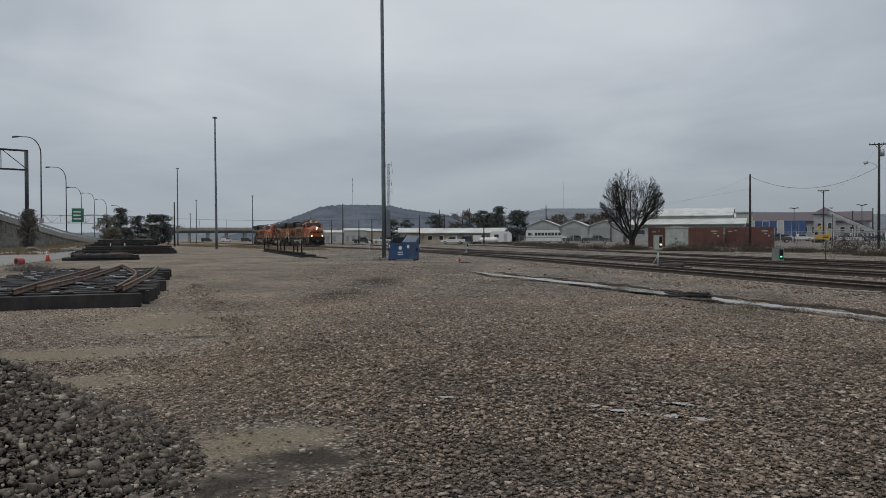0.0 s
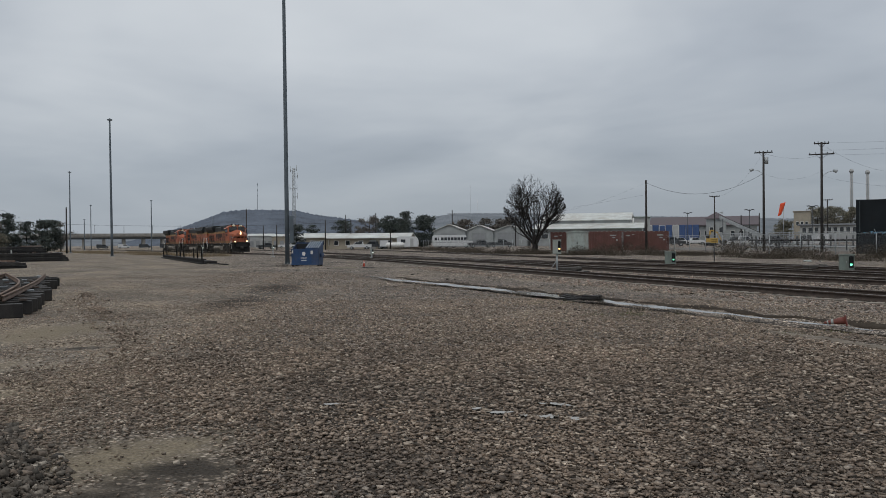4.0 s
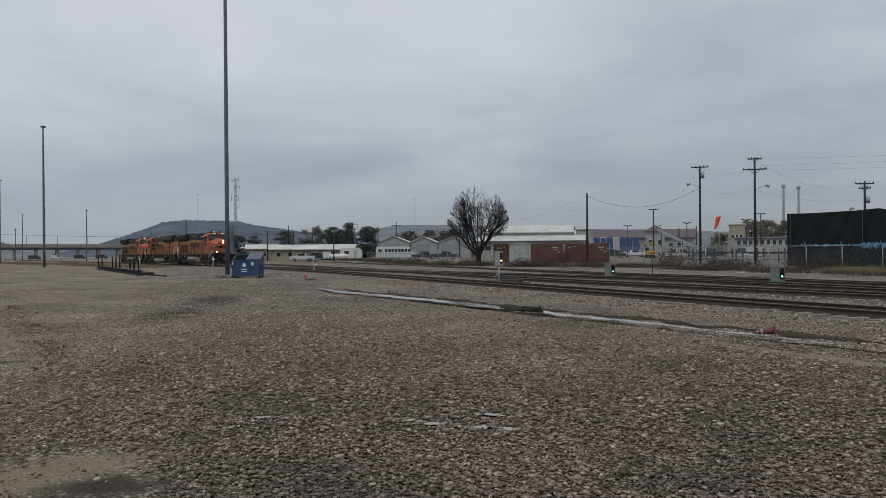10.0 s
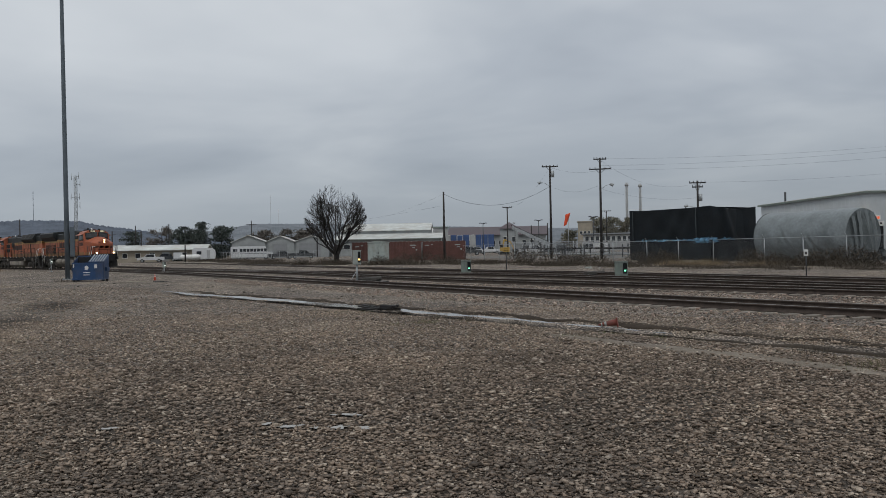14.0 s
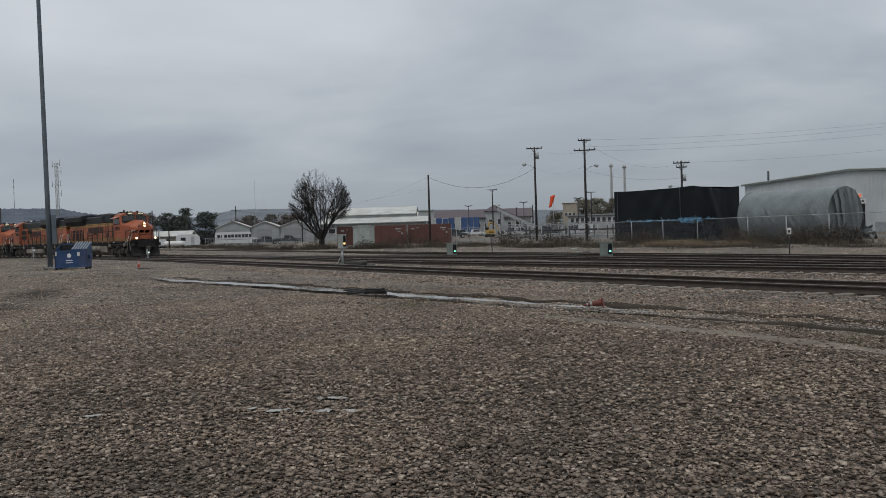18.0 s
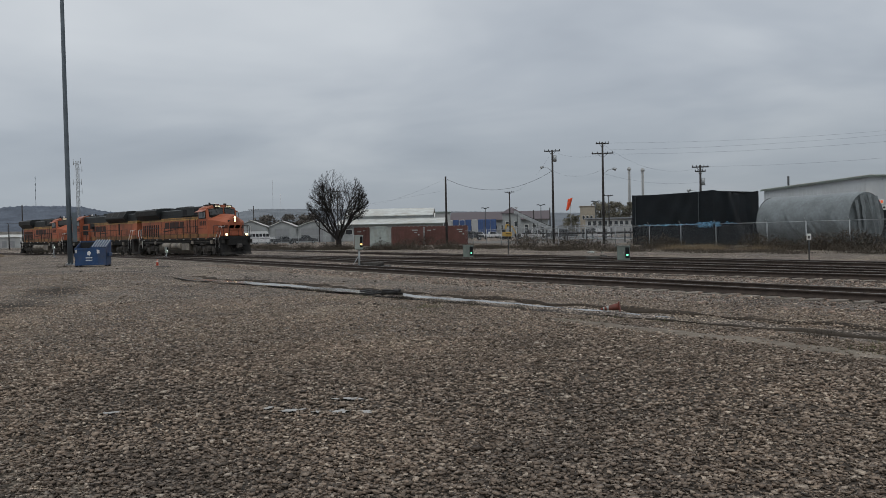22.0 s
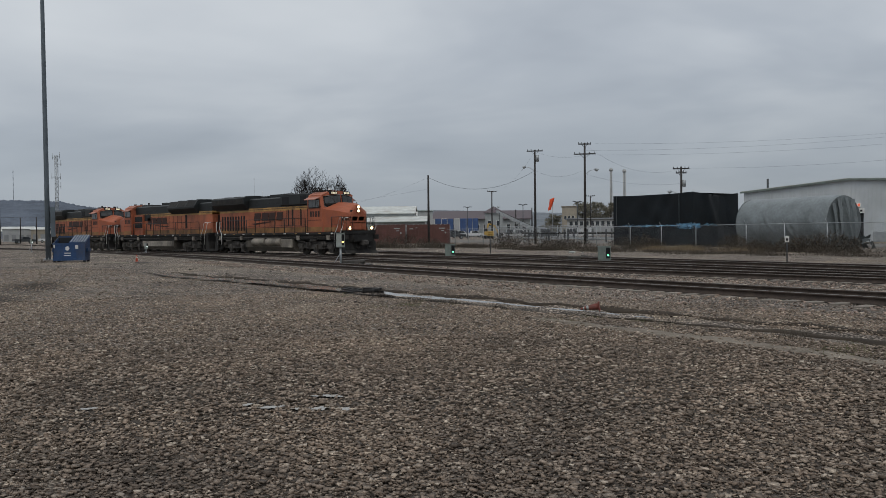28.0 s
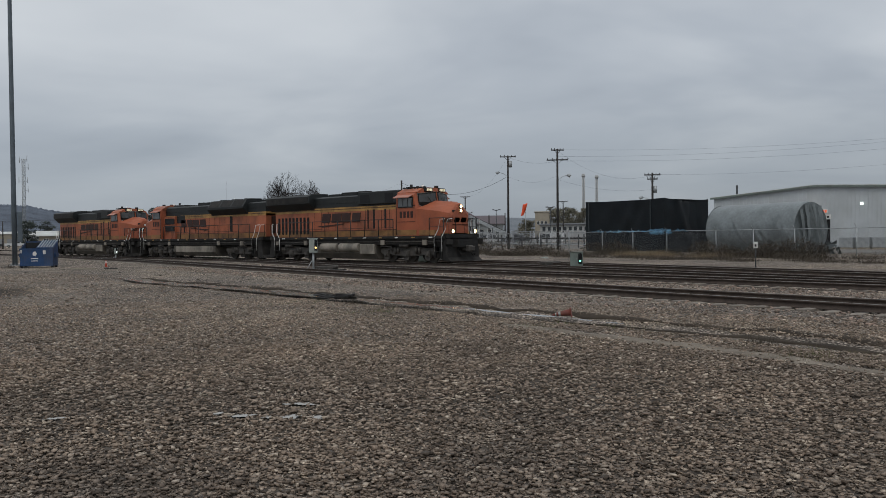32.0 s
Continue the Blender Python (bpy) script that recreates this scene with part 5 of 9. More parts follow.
def switch_panel(name, x0, x1, spacing, ends, z, layers, label, rails, seed, deep=0.2):
    """Old turnout panels laid on the ground: long timbers crossing, rails on top."""
    rng = random.Random(seed)
    me = thing(name, pose(x0, ends(x0)[0], 0), label, "track panel", "stacked track panels")
    ox, oy = x0, ends(x0)[0]
    top = z
    for layer in range(layers):
        n = int(abs(x1 - x0) / spacing)
        for k in range(n + 1):
            if layer and rng.random() < 0.3:
                continue
            x = x0 + (x1 - x0) * k / n + rng.uniform(-0.12, 0.12)
            a, b = ends(x)
            a, b = a + rng.uniform(-0.25, 0.25) + layer * 0.5, b + rng.uniform(-0.35, 0.3) - layer * 0.2
            bm = box(shape(), -0.12, 0.12, a, b, 0, deep, 0.015)
            part("timber", bm, DARKTIE, me, at=pose(x - ox, -oy, top + rng.uniform(0, 0.015), 0, 0, rng.uniform(-0.6, 0.6)))
        top += deep + 0.02
    prof = [(-0.05, 0.0), (0.05, 0.0), (0.01, 0.025), (0.01, 0.09), (0.03, 0.1), (0.03, 0.13), (-0.03, 0.13), (-0.03, 0.1), (-0.01, 0.09), (-0.01, 0.025)]
    for pts in rails:
        line, head = curve([(x - ox, y - oy) for x, y in pts], 0.4)
        swept("rail", line, head, 0, prof, top + 0.02, SCRAPRAIL, me)
    for k in range(110):
        x = x0 + (x1 - x0) * rng.random()
        a, b = ends(x)
        y = rng.uniform(a + 0.3, b - 0.3)
        bm = box(shape(), x - ox - 0.18, x - ox + 0.18, y - oy - 0.09, y - oy + 0.09, top, top + 0.035)
        part("tie_plate", bm, PLATESTEEL if k % 2 else RAIL, me)
    return me, top


switch_panel("track_panel", -21.6, -39.5, 0.78, lambda x: (-4.6 + (x + 21.6) * -0.10, 0.95 + (x + 21.6) * -0.085), 0.0, 1, "dismantled turnout panel of dark timbers with brown rails",
             [[(-21.4, -2.15), (-26, -1.75), (-32, -1.0), (-39, -0.35)], [(-22.5, -1.75), (-27, -0.95), (-33, -0.15), (-40, 0.55)], [(-21.8, 0.05), (-26, 0.55), (-31, 0.95), (-36, 0.75), (-41, 0.6)], [(-21.8, 0.2), (-27, 0.9), (-33, 1.6), (-39.5, 2.1)]], 2, 0.33)
switch_panel("track_panel", -68.5, -75, 0.7, lambda x: (-2.9, 2.3), 0.0, 2, "low stack of dark turnout timbers with a bent rail", [[(-68.5, 1.6), (-70, 0.9), (-72, 0.5), (-75, 0.3)], [(-68.6, -2.0), (-75, -1.8)]], 3)
switch_panel("track_panel", -96, -103, 0.8, lambda x: (-3.2, 7.4), 0.0, 4, "stack of dark turnout timbers tied with pale straps", [[(-96, -2), (-103, -1)], [(-96, 4), (-103, 5)]], 4)
switch_panel("track_panel", -99.5, -104, 0.8, lambda x: (-1.5, 5.5), 0.9, 3, "upper stack of dark turnout timbers with loose rail ends", [[(-99, 0), (-104, 1)], [(-99, 3), (-104, 5.4)]], 5)


def strap_bundle():
    for y in (0.6, 2.1):
        bm = box(shape(), -0.02, 0.06, -0.05, 0.05, 0.72, 1.22)
        solid("strap", bm, WHITEP, "pale strap round the timber stack", "strap", "straps on the timber stack", at=pose(-98.9, y, 0))


strap_bundle()


def bar_rack():
    """A long low steel beam on the ground with leaning stakes."""
    a, b = Vector((-106, 19.1, 0)), Vector((-69.5, 15.75, 0))
    turn = math.degrees(math.atan2(b.y - a.y, b.x - a.x))
    length = (b - a).length
    me = thing("stake_rack", pose(b.x, b.y, 0, 0, 0, turn), "rusty dark steel beam rack with leaning stakes", "steel rack")
    bm = box(shape(), -length, 0, -0.3, 0.3, 0.0, 0.1)
    box(bm, -length, 0, -0.06, 0.06, 0.1, 0.34)
    box(bm, -length, 0, -0.22, 0.22, 0.34, 0.42)
    part("beam", bm, GRIME, me)
    bm = box(shape(), -14, -2.0, 0.5, 1.4, 0.0, 0.2)
    part("lower_frame", bm, GRIME, me)
    for k, (x, h) in enumerate(((-0.8, 1.25), (-3.6, 1.2), (-6.2, 1.1), (-14.0, 1.3), (-17.2, 1.2), (-20.5, 1.3), (-31.5, 1.25), (-36.0, 1.3))):
        bm = tube(shape(), [(x - 0.25, 0, 0.35), (x + 0.3, -0.1, 0.3 + h * 0.92)], 0.065, 6)
        part("stake", bm, GRIME, me)
    bm = shape()
    tube(bm, [(0.6, 0.4, 0.06), (2.2, 0.9, 0.05), (5.2, 1.2, 0.05)], 0.05, 6)
    tube(bm, [(1.2, 1.1, 0.06), (3.4, 0.7, 0.12)], 0.05, 6)
    solid("steel_scrap", bm, GRIME, "bent dark steel bars lying on gravel", "scrap metal", at=pose(b.x, b.y, 0, 0, 0, turn))


bar_rack()


def wayside_cabinet(m, w, h, lens, label, post=0.0, depth=0.4, material=None):
    """A small signal case, on the ground or on a post, with one lit lens."""
    me = thing("signal_cabinet", m, label, "signal cabinet", "signal cabinets beside the tracks")
    body = part("body", box(shape(), -w / 2, w / 2, -depth / 2, depth / 2, post, post + h, 0.02), material or DARKGREENBOX, me)
    bm = box(shape(), -w / 2 - 0.02, w / 2 + 0.02, -depth / 2 - 0.03, depth / 2 + 0.03, post + h, post + h + 0.03)
    part("cap", bm, material or DARKGREENBOX, me)
    bm = box(shape(), -w / 2 + 0.05, w * 0.08, -depth / 2 - 0.015, -depth / 2, post + 0.06, post + h - 0.06)
    door = part("door", bm, material or DARKGREENBOX, me)
    bm = tube(shape(), [(0, -depth / 2 - 0.04, post + h * 0.45), (0, -depth / 2 - 0.04, post + h * 0.6)], 0.012, 6)
    part("latch", bm, GALV, door)
    bm = box(shape(), w * 0.14, w * 0.46, -depth / 2 - 0.05, -depth / 2, post + 0.12, post + h - 0.06)
    head = part("lamp_head", bm, BLACKIN, me)
    for k, on in ((0.3, True), (0.68, False)):
        z = post + h * k + 0.06
        bm = tube(shape(), [(w * 0.3, -depth / 2 - 0.05, z), (w * 0.3, -depth / 2 - 0.065, z)], 0.055, 12)
        part("lens", bm, lens if on else BLACKIN, head, "lit lens" if on else "")
        bm = tube(shape(), [(w * 0.3, -depth / 2 - 0.05, z + 0.08), (w * 0.3, -depth / 2 - 0.16, z + 0.09)], 0.05, 8)
        part("hood", bm, BLACKIN, head)
    if post:
        part("post", tube(shape(), [(0, 0, 0), (0, 0, post)], 0.055, 8), GALV, me)
        part("foot", box(shape(), -0.2, 0.2, -0.2, 0.2, 0, 0.06), GALV, me)
        part("brace", tube(shape(), [(-0.4, 0, 0.02), (-0.05, 0, post * 0.6)], 0.02, 5), GALV, me)
    else:
        part("plinth", box(shape(), -w / 2 + 0.06, w / 2 - 0.06, -depth / 2 + 0.04, depth / 2 - 0.04, -0.08, 0.0), CONCRETE, me)
    return me


wayside_cabinet(site(-52.9, 43.3, lift=0.03), 0.44, 0.74, SIGNALWARM, "grey switch signal case on a post, warm light lit", 0.95, 0.3, CABINET)
wayside_cabinet(site(-45.2, 56, lift=0.08), 0.7, 0.8, SIGNALGREEN, "grey-green signal case with a green light")
wayside_cabinet(site(-34.45, 44.2, lift=0.12), 0.68, 0.74, SIGNALGREEN, "grey-green signal case with a green light beside the track")
for b_, r_, z_, lens_ in ((-77.3, 108, 1.25, SIGNALWHITE), (-72.6, 104, 1.2, SIGNALWHITE), (-65.8, 80, 0.75, SIGNALWHITE)):
    wayside_cabinet(site(b_, r_), 0.3, 0.5, lens_, "small dwarf signal with a white light", z_ - 0.25, 0.25, CABINET)


def switch_machine(m):
    me = thing("switch_machine", m, "low grey steel switch machine beside the rails", "switch machine")
    part("case", box(shape(), -0.55, 0.35, -0.25, 0.25, 0.0, 0.2, 0.03), TRUCKGREY, me)
    part("motor", tube(shape(), [(0.35, 0, 0.12), (0.75, 0, 0.12)], 0.12, 10), TRUCKGREY, me)
    part("rod", tube(shape(), [(-0.3, 0.2, 0.06), (-0.3, 1.9, 0.06)], 0.03, 6), RAIL, me)
    part("base_timber", box(shape(), -0.9, 1.1, -0.3, 0.3, -0.06, 0.0), DARKTIE, me)


switch_machine(site(-52.1, 43.6, 30, 0.07))
switch_machine(site(-36.3, 47.5, 40, 0.07))


def marker_post(m, h, plate_rgb, w, hh, label, dark=False):
    me = thing("marker_post", m, label, "marker post", "marker posts along the track")
    part("post", tube(shape(), [(0, 0, -0.05), (0, 0, h)], 0.035, 6), DARKPOLE, me)
    pl = part("sign_plate", box(shape(), -w / 2, w / 2, -0.05, -0.03, h - hh, h, 0.005), plate_rgb, me)
    if dark:
        part("dark_mark", box(shape(), -w * 0.22, w * 0.22, -0.06, -0.05, h - hh * 0.75, h - hh * 0.35), BLACKIN, pl)
    else:
        for z in (0.3, 0.6):
            part("writing_bar", box(shape(), -w * 0.35, w * 0.35, -0.06, -0.05, h - hh * z - 0.04, h - hh * z), BLACKIN, pl)


marker_post(site(-42.35, 58.5), 1.75, MACHINEYELLOW, 0.5, 0.32, "dark post with a yellow sign by the track")
marker_post(site(-22.7, 44.2), 1.35, WHITEP, 0.2, 0.32, "dark post with a small white sign", True)


def gravel_pile():
    cx, cy, rx, ry, h = -7.0, -2.25, 3.3, 2.55, 1.45
    rng = np.random.default_rng(11)
    n, k = 64, 22
    a, q = np.meshgrid(np.linspace(0, math.tau, n, endpoint=False), np.linspace(0.02, 1, k))

    def hz_(q, a):
        wob = 1 + 0.06 * np.sin(3 * a + 1) + 0.04 * np.sin(7 * a)
        return h * np.clip(1 - q, 0, 1) ** 1.1 * wob

    x, y = cx + rx * q * np.cos(a), cy + ry * q * np.sin(a)
    z = hz_(q, a) - 0.03
    i, j = np.meshgrid(np.arange(k - 1), np.arange(n), indexing="ij")
    i, j = i.ravel(), j.ravel()
    me = thing("gravel_pile", pose(cx, cy, 0), "heap of dark crushed stone on the yard", "gravel pile")
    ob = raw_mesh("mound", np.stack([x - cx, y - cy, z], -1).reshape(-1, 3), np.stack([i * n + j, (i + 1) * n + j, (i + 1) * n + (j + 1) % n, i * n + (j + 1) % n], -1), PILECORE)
    ob.parent = me
    m = 60000
    qq, aa = np.sqrt(rng.uniform(0, 1.12, m)), rng.uniform(0, math.tau, m)
    keep = (qq < 1) | (rng.random(m) < 0.4)
    qq, aa = qq[keep], aa[keep]
    # the side away from the yard is thinly covered
    open_side = np.arctan2(cx + rx * qq * np.cos(aa), cy + ry * qq * np.sin(aa)) > math.radians(-98)
    keep = open_side | (rng.random(len(qq)) < 0.2)
    qq, aa = qq[keep], aa[keep]
    px, py = rx * qq * np.cos(aa), ry * qq * np.sin(aa)
    pz = np.maximum(hz_(qq, aa), 0) - 0.012 + rng.uniform(-0.01, 0.03, len(qq))
    st = rocks("stone_cover", np.stack([px, py, pz], -1), rng.lognormal(math.log(0.0145), 0.48, len(qq)).clip(0.006, 0.05), DARKSTONES, rng, True, 0.75, 1.0, 1.6)
    st.parent = me
    tagged(st, kind="stuff")


gravel_pile()

# ---- poles, wires and fence ----
POLE_TOPS = {}


def utility_pole(key, bearing, r, top, label, arms=(), lamp_at=None, can_at=None):
    """A wooden pole; arms are (height below top, half width, heading of the arm against the view)."""
    h = high(top, r)
    m = site(bearing, r)
    g = m.translation.z
    h -= g
    me = thing("utility_pole", m, label, "utility pole", "wooden utility poles")
    part("pole", tube(shape(), [(0, 0, -0.1), (0, 0, h * 0.5), (0, 0, h)], 0.17, 10, 0.11), WOODPOLE, me)
    for drop, half, turn in arms:
        c, s = math.cos(radians(turn)), math.sin(radians(turn))
        arm = part("crossarm", tube(shape(), [(-half * c, -half * s, h - drop), (half * c, half * s, h - drop)], 0.07, 4), WOODPOLE, me)
        for q in (-0.92, -0.45, 0.45, 0.92):
            part("insulator", tube(shape(), [(q * half * c, q * half * s, h - drop), (q * half * c, q * half * s, h - drop + 0.22)], 0.045, 6), GRIME, arm)
        part("arm_brace", tube(shape(), [(half * 0.5 * c, half * 0.5 * s, h - drop), (0, 0, h - drop - 0.5)], 0.02, 4), GRIME, me)
        part("arm_brace", tube(shape(), [(-half * 0.5 * c, -half * 0.5 * s, h - drop), (0, 0, h - drop - 0.5)], 0.02, 4), GRIME, me)
    if lamp_at:
        z, side = lamp_at
        part("lamp_arm", tube(shape(), [(0, 0, h - z - 0.6), (side * 0.6, 0, h - z - 0.15), (side * 1.2, 0, h - z)], 0.03, 6), GALV, me)
        part("lamp_head", tube(shape(), [(side * 1.1, 0, h - z), (side * 1.35, 0, h - z - 0.05), (side * 1.5, 0, h - z - 0.15)], 0.13, 8, 0.2), GALV, me)
    if can_at:
        part("transformer", tube(shape(), [(0.32, -0.1, h - can_at - 0.8), (0.32, -0.1, h - can_at)], 0.22, 10), GALV, me)
    POLE_TOPS[key] = m @ Vector((0, 0, h))
    return me


utility_pole("one", -46.68, 105, 4.1, "bare weathered wooden pole beside the containers")
utility_pole("two", -42.2, 165, 2.93, "weathered wooden pole with one crossarm", ((0.1, 0.95, 0),), lamp_at=(3.2, 1))
utility_pole("three", -39.17, 103, 5.75, "weathered wooden pole with crossarm, lamp and transformer", ((0.15, 1.0, 0),), lamp_at=(2.1, -1), can_at=0.7)
utility_pole("four", -35.72, 96, 6.15, "tall wooden pole with two crossarms and a lamp", ((0.15, 0.75, 12), (1.3, 1.25, 0)), lamp_at=(3.1, 1))
utility_pole("five", -29.28, 100, 4.33, "wooden pole with slanted crossarm behind the tarped load", ((0.25, 0.95, 10), (0.75, 0.6, 10)), lamp_at=(2.9, -1), can_at=1.6)
utility_pole("six", -35.34, 190, 2.5, "weathered wooden pole in the plant", ((0.1, 1.0, 0),))
utility_pole("seven", -60.05, 215, 2.25, "weathered wooden pole behind the sheds", ((1.0, 1.3, 0), (3.8, 1.2, 0)))
utility_pole("eight", -54.3, 190, 3.25, "weathered wooden pole behind the bare tree", ((0.2, 1.3, 0), (1.6, 1.3, 0)))
for b_, r_, t_ in ((-68.97, 190, 1.62), (-67.54, 230, 1.98), (-67.19, 200, 1.64), (-65.44, 200, 2.07), (-64.43, 175, 0.75), (-74.33, 200, 2.41), (-85.62, 160, 2.45), (-73.2, 230, 1.25), (-72.3, 210, 1.3), (-75.1, 240, 1.2), (-55.6, 200, 1.75), (-40.53, 170, 1.6), (-39.4, 180, 1.73)):
    utility_pole("p%.1f" % b_, b_, r_, t_, "plain dark wooden pole in the distance")


def yard_lamp_post(bearing, r, top, label="thin lamp post with paired heads"):
    m = site(bearing, r)
    h = high(top, r) - m.translation.z
    me = thing("lamp_post", m, label, "lamp post", "lamp posts beyond the fence")
    part("pole", tube(shape(), [(0, 0, 0), (0, 0, h)], 0.09, 8, 0.06), DARKPOLE, me)
    for s in (-1, 1):
        part("head", tube(shape(), [(0, 0, h - 0.2), (s * 0.5, 0, h), (s * 0.85, 0, h - 0.05)], 0.09, 6), DARKPOLE, me)


for b_, r_, t_ in ((-40.02, 160, 1.97), (-43.92, 170, 1.84), (-36.24, 150, 2.12)):
    yard_lamp_post(b_, r_, t_)


def cable(a, b, sag, name="overhead_wire", r=0.006):
    a, b = Vector(a), Vector(b)
    pts = [a.lerp(b, k / 16) - Vector((0, 0, sag * 4 * (k / 16) * (1 - k / 16))) for k in range(17)]
    solid(name, tube(shape(), pts, r, 4), WIRE, "thin black overhead wire between poles", "overhead wire", "overhead wires")


def wires():
    t = POLE_TOPS
    up = Vector((0, 0, 1))
    cable(t["one"] - up * 0.3, t["three"] - up * 2.6, 1.9, r=0.017)
    cable(t["one"] - up * 0.3, Vector((*spot(-54.3, 190), 8.2)), 1.2)
    cable(t["one"] - up * 1.8, Vector((*spot(-62, 240), 7.0)), 0.8)
    cable(t["two"], t["three"] - up * 0.2, 1.5)
    far = Vector((*spot(-8, 110), high(6.2, 110)))
    for d, q in ((0.1, 0.0), (0.9, 0.2), (1.4, 1.1)):
        cable(t["four"] - up * d, far - up * q, 0.9)
    cable(t["three"] - up * 0.2, t["four"] - up * 1.4, 0.5)
    cable(t["three"] - up * 2.6, t["four"] - up * 3.1, 0.8)
    cable(t["four"] - up * 0.2, t["five"] - up * 0.3, 1.5)
    cable(t["four"] - up * 3.6, t["five"] - up * 2.0, 0.6)
    cable(t["five"] - up * 0.2, Vector((*spot(-4, 100), high(5.2, 100))), 1.0)
    cable(Vector((*spot(-92, 420), 14)), Vector((*spot(-66, 420), 13)), 3.0, r=0.05)


wires()


def mesh_material():
    m = bpy.data.materials.new("chain_link_mesh")
    m.use_nodes = True
    nt = m.node_tree
    bsdf = nt.nodes["Principled BSDF"]
    bsdf.inputs["Base Color"].default_value, bsdf.inputs["Metallic"].default_value, bsdf.inputs["Roughness"].default_value = (0.30, 0.31, 0.32, 1), 0.5, 0.6
    add, link = nt.nodes.new, nt.links.new
    co = add("ShaderNodeTexCoord")
    sep = add("ShaderNodeSeparateXYZ")
    link(co.outputs["Object"], sep.inputs[0])
    masks = []
    for sign in ("ADD", "SUBTRACT"):
        n = add("ShaderNodeMath")
        n.operation = sign
        link(sep.outputs[0], n.inputs[0])
        link(sep.outputs[2], n.inputs[1])
        s = add("ShaderNodeMath")
        s.operation, s.inputs[1].default_value = "MULTIPLY", 14.0
        link(n.outputs[0], s.inputs[0])
        fr = add("ShaderNodeMath")
        fr.operation = "FRACT"
        link(s.outputs[0], fr.inputs[0])
        lt = add("ShaderNodeMath")
        lt.operation, lt.inputs[1].default_value = "LESS_THAN", 0.025
        link(fr.outputs[0], lt.inputs[0])
        masks.append(lt.outputs[0])
    mx = add("ShaderNodeMath")
    mx.operation = "MAXIMUM"
    link(masks[0], mx.inputs[0])
    link(masks[1], mx.inputs[1])
    clear = add("ShaderNodeBsdfTransparent")
    mix = add("ShaderNodeMixShader")
    link(mx.outputs[0], mix.inputs[0])
    link(clear.outputs[0], mix.inputs[1])
    link(bsdf.outputs[0], mix.inputs[2])
    link(mix.outputs[0], nt.nodes["Material Output"].inputs[0])
    return m


CHAINLINK = mesh_material()


def fence(points, height, label, spacing=3.0, barbs=False):
    pts = [Vector((x, y, 0)) for x, y in points]
    me = thing("chain_link_fence", pose(pts[0].x, pts[0].y, 0), label, "chain-link fence", "fences of the industrial lots")
    for a, b in zip(pts, pts[1:]):
        n = max(1, round((b - a).length / spacing))
        for k in range(n):
            p, q = a.lerp(b, k / n), a.lerp(b, (k + 1) / n)
            zp, zq = float(rise(p.x, p.y)), float(rise(q.x, q.y))
            u, v = p - pts[0], q - pts[0]
            part("fence_post", tube(shape(), [(u.x, u.y, zp - 0.05), (u.x, u.y, zp + height + 0.04)], 0.04, 6), GALV, me)
            if barbs:
                part("post_arm", tube(shape(), [(u.x, u.y, zp + height), (u.x - 0.05, u.y - 0.22, zp + height + 0.3)], 0.022, 5), GALV, me)
            part("top_rail", tube(shape(), [(u.x, u.y, zp + height), (v.x, v.y, zq + height)], 0.028, 6), GALV, me)
            turn = math.atan2(v.y - u.y, v.x - u.x)
            bm = box(shape(), 0.0, (v - u).length, -0.002, 0.002, 0.05, height - 0.03)
            pn = part("mesh_panel", bm, CHAINLINK, me, at=pose(u.x, u.y, (zp + zq) / 2, 0, 0, math.degrees(turn)))
            pn.visible_shadow = False
    return me


FENCE_LINE = [(-82, 80), (-62, 72.5), (-42.2, 65.8), (-34.1, 63.2), (-29, 61.7), (-22, 59.4), (-17.4, 57.8), (-9, 54.5), (4, 49.5)]
fence(FENCE_LINE, 2.0, "galvanised chain-link fence with top rail beside the tracks", 4.7, True)
fence([(-100, 112), (-70, 104), (-45, 95)], 2.2, "galvanised chain-link fence behind the first one")
fence([(-170, 90), (-150, 84), (-118, 84), (-96, 82)], 1.7, "grey chain-link fence in front of the sheds")
fence([(-84, 96), (-66, 90), (-50, 84.5)], 1.9, "grey chain-link fence between the lots", 4.0)
fence([(-75, 83), (-58, 99), (-50, 112)], 2.2, "galvanised chain-link fence across the lot")


# ---- tarped loads and the metal building ----


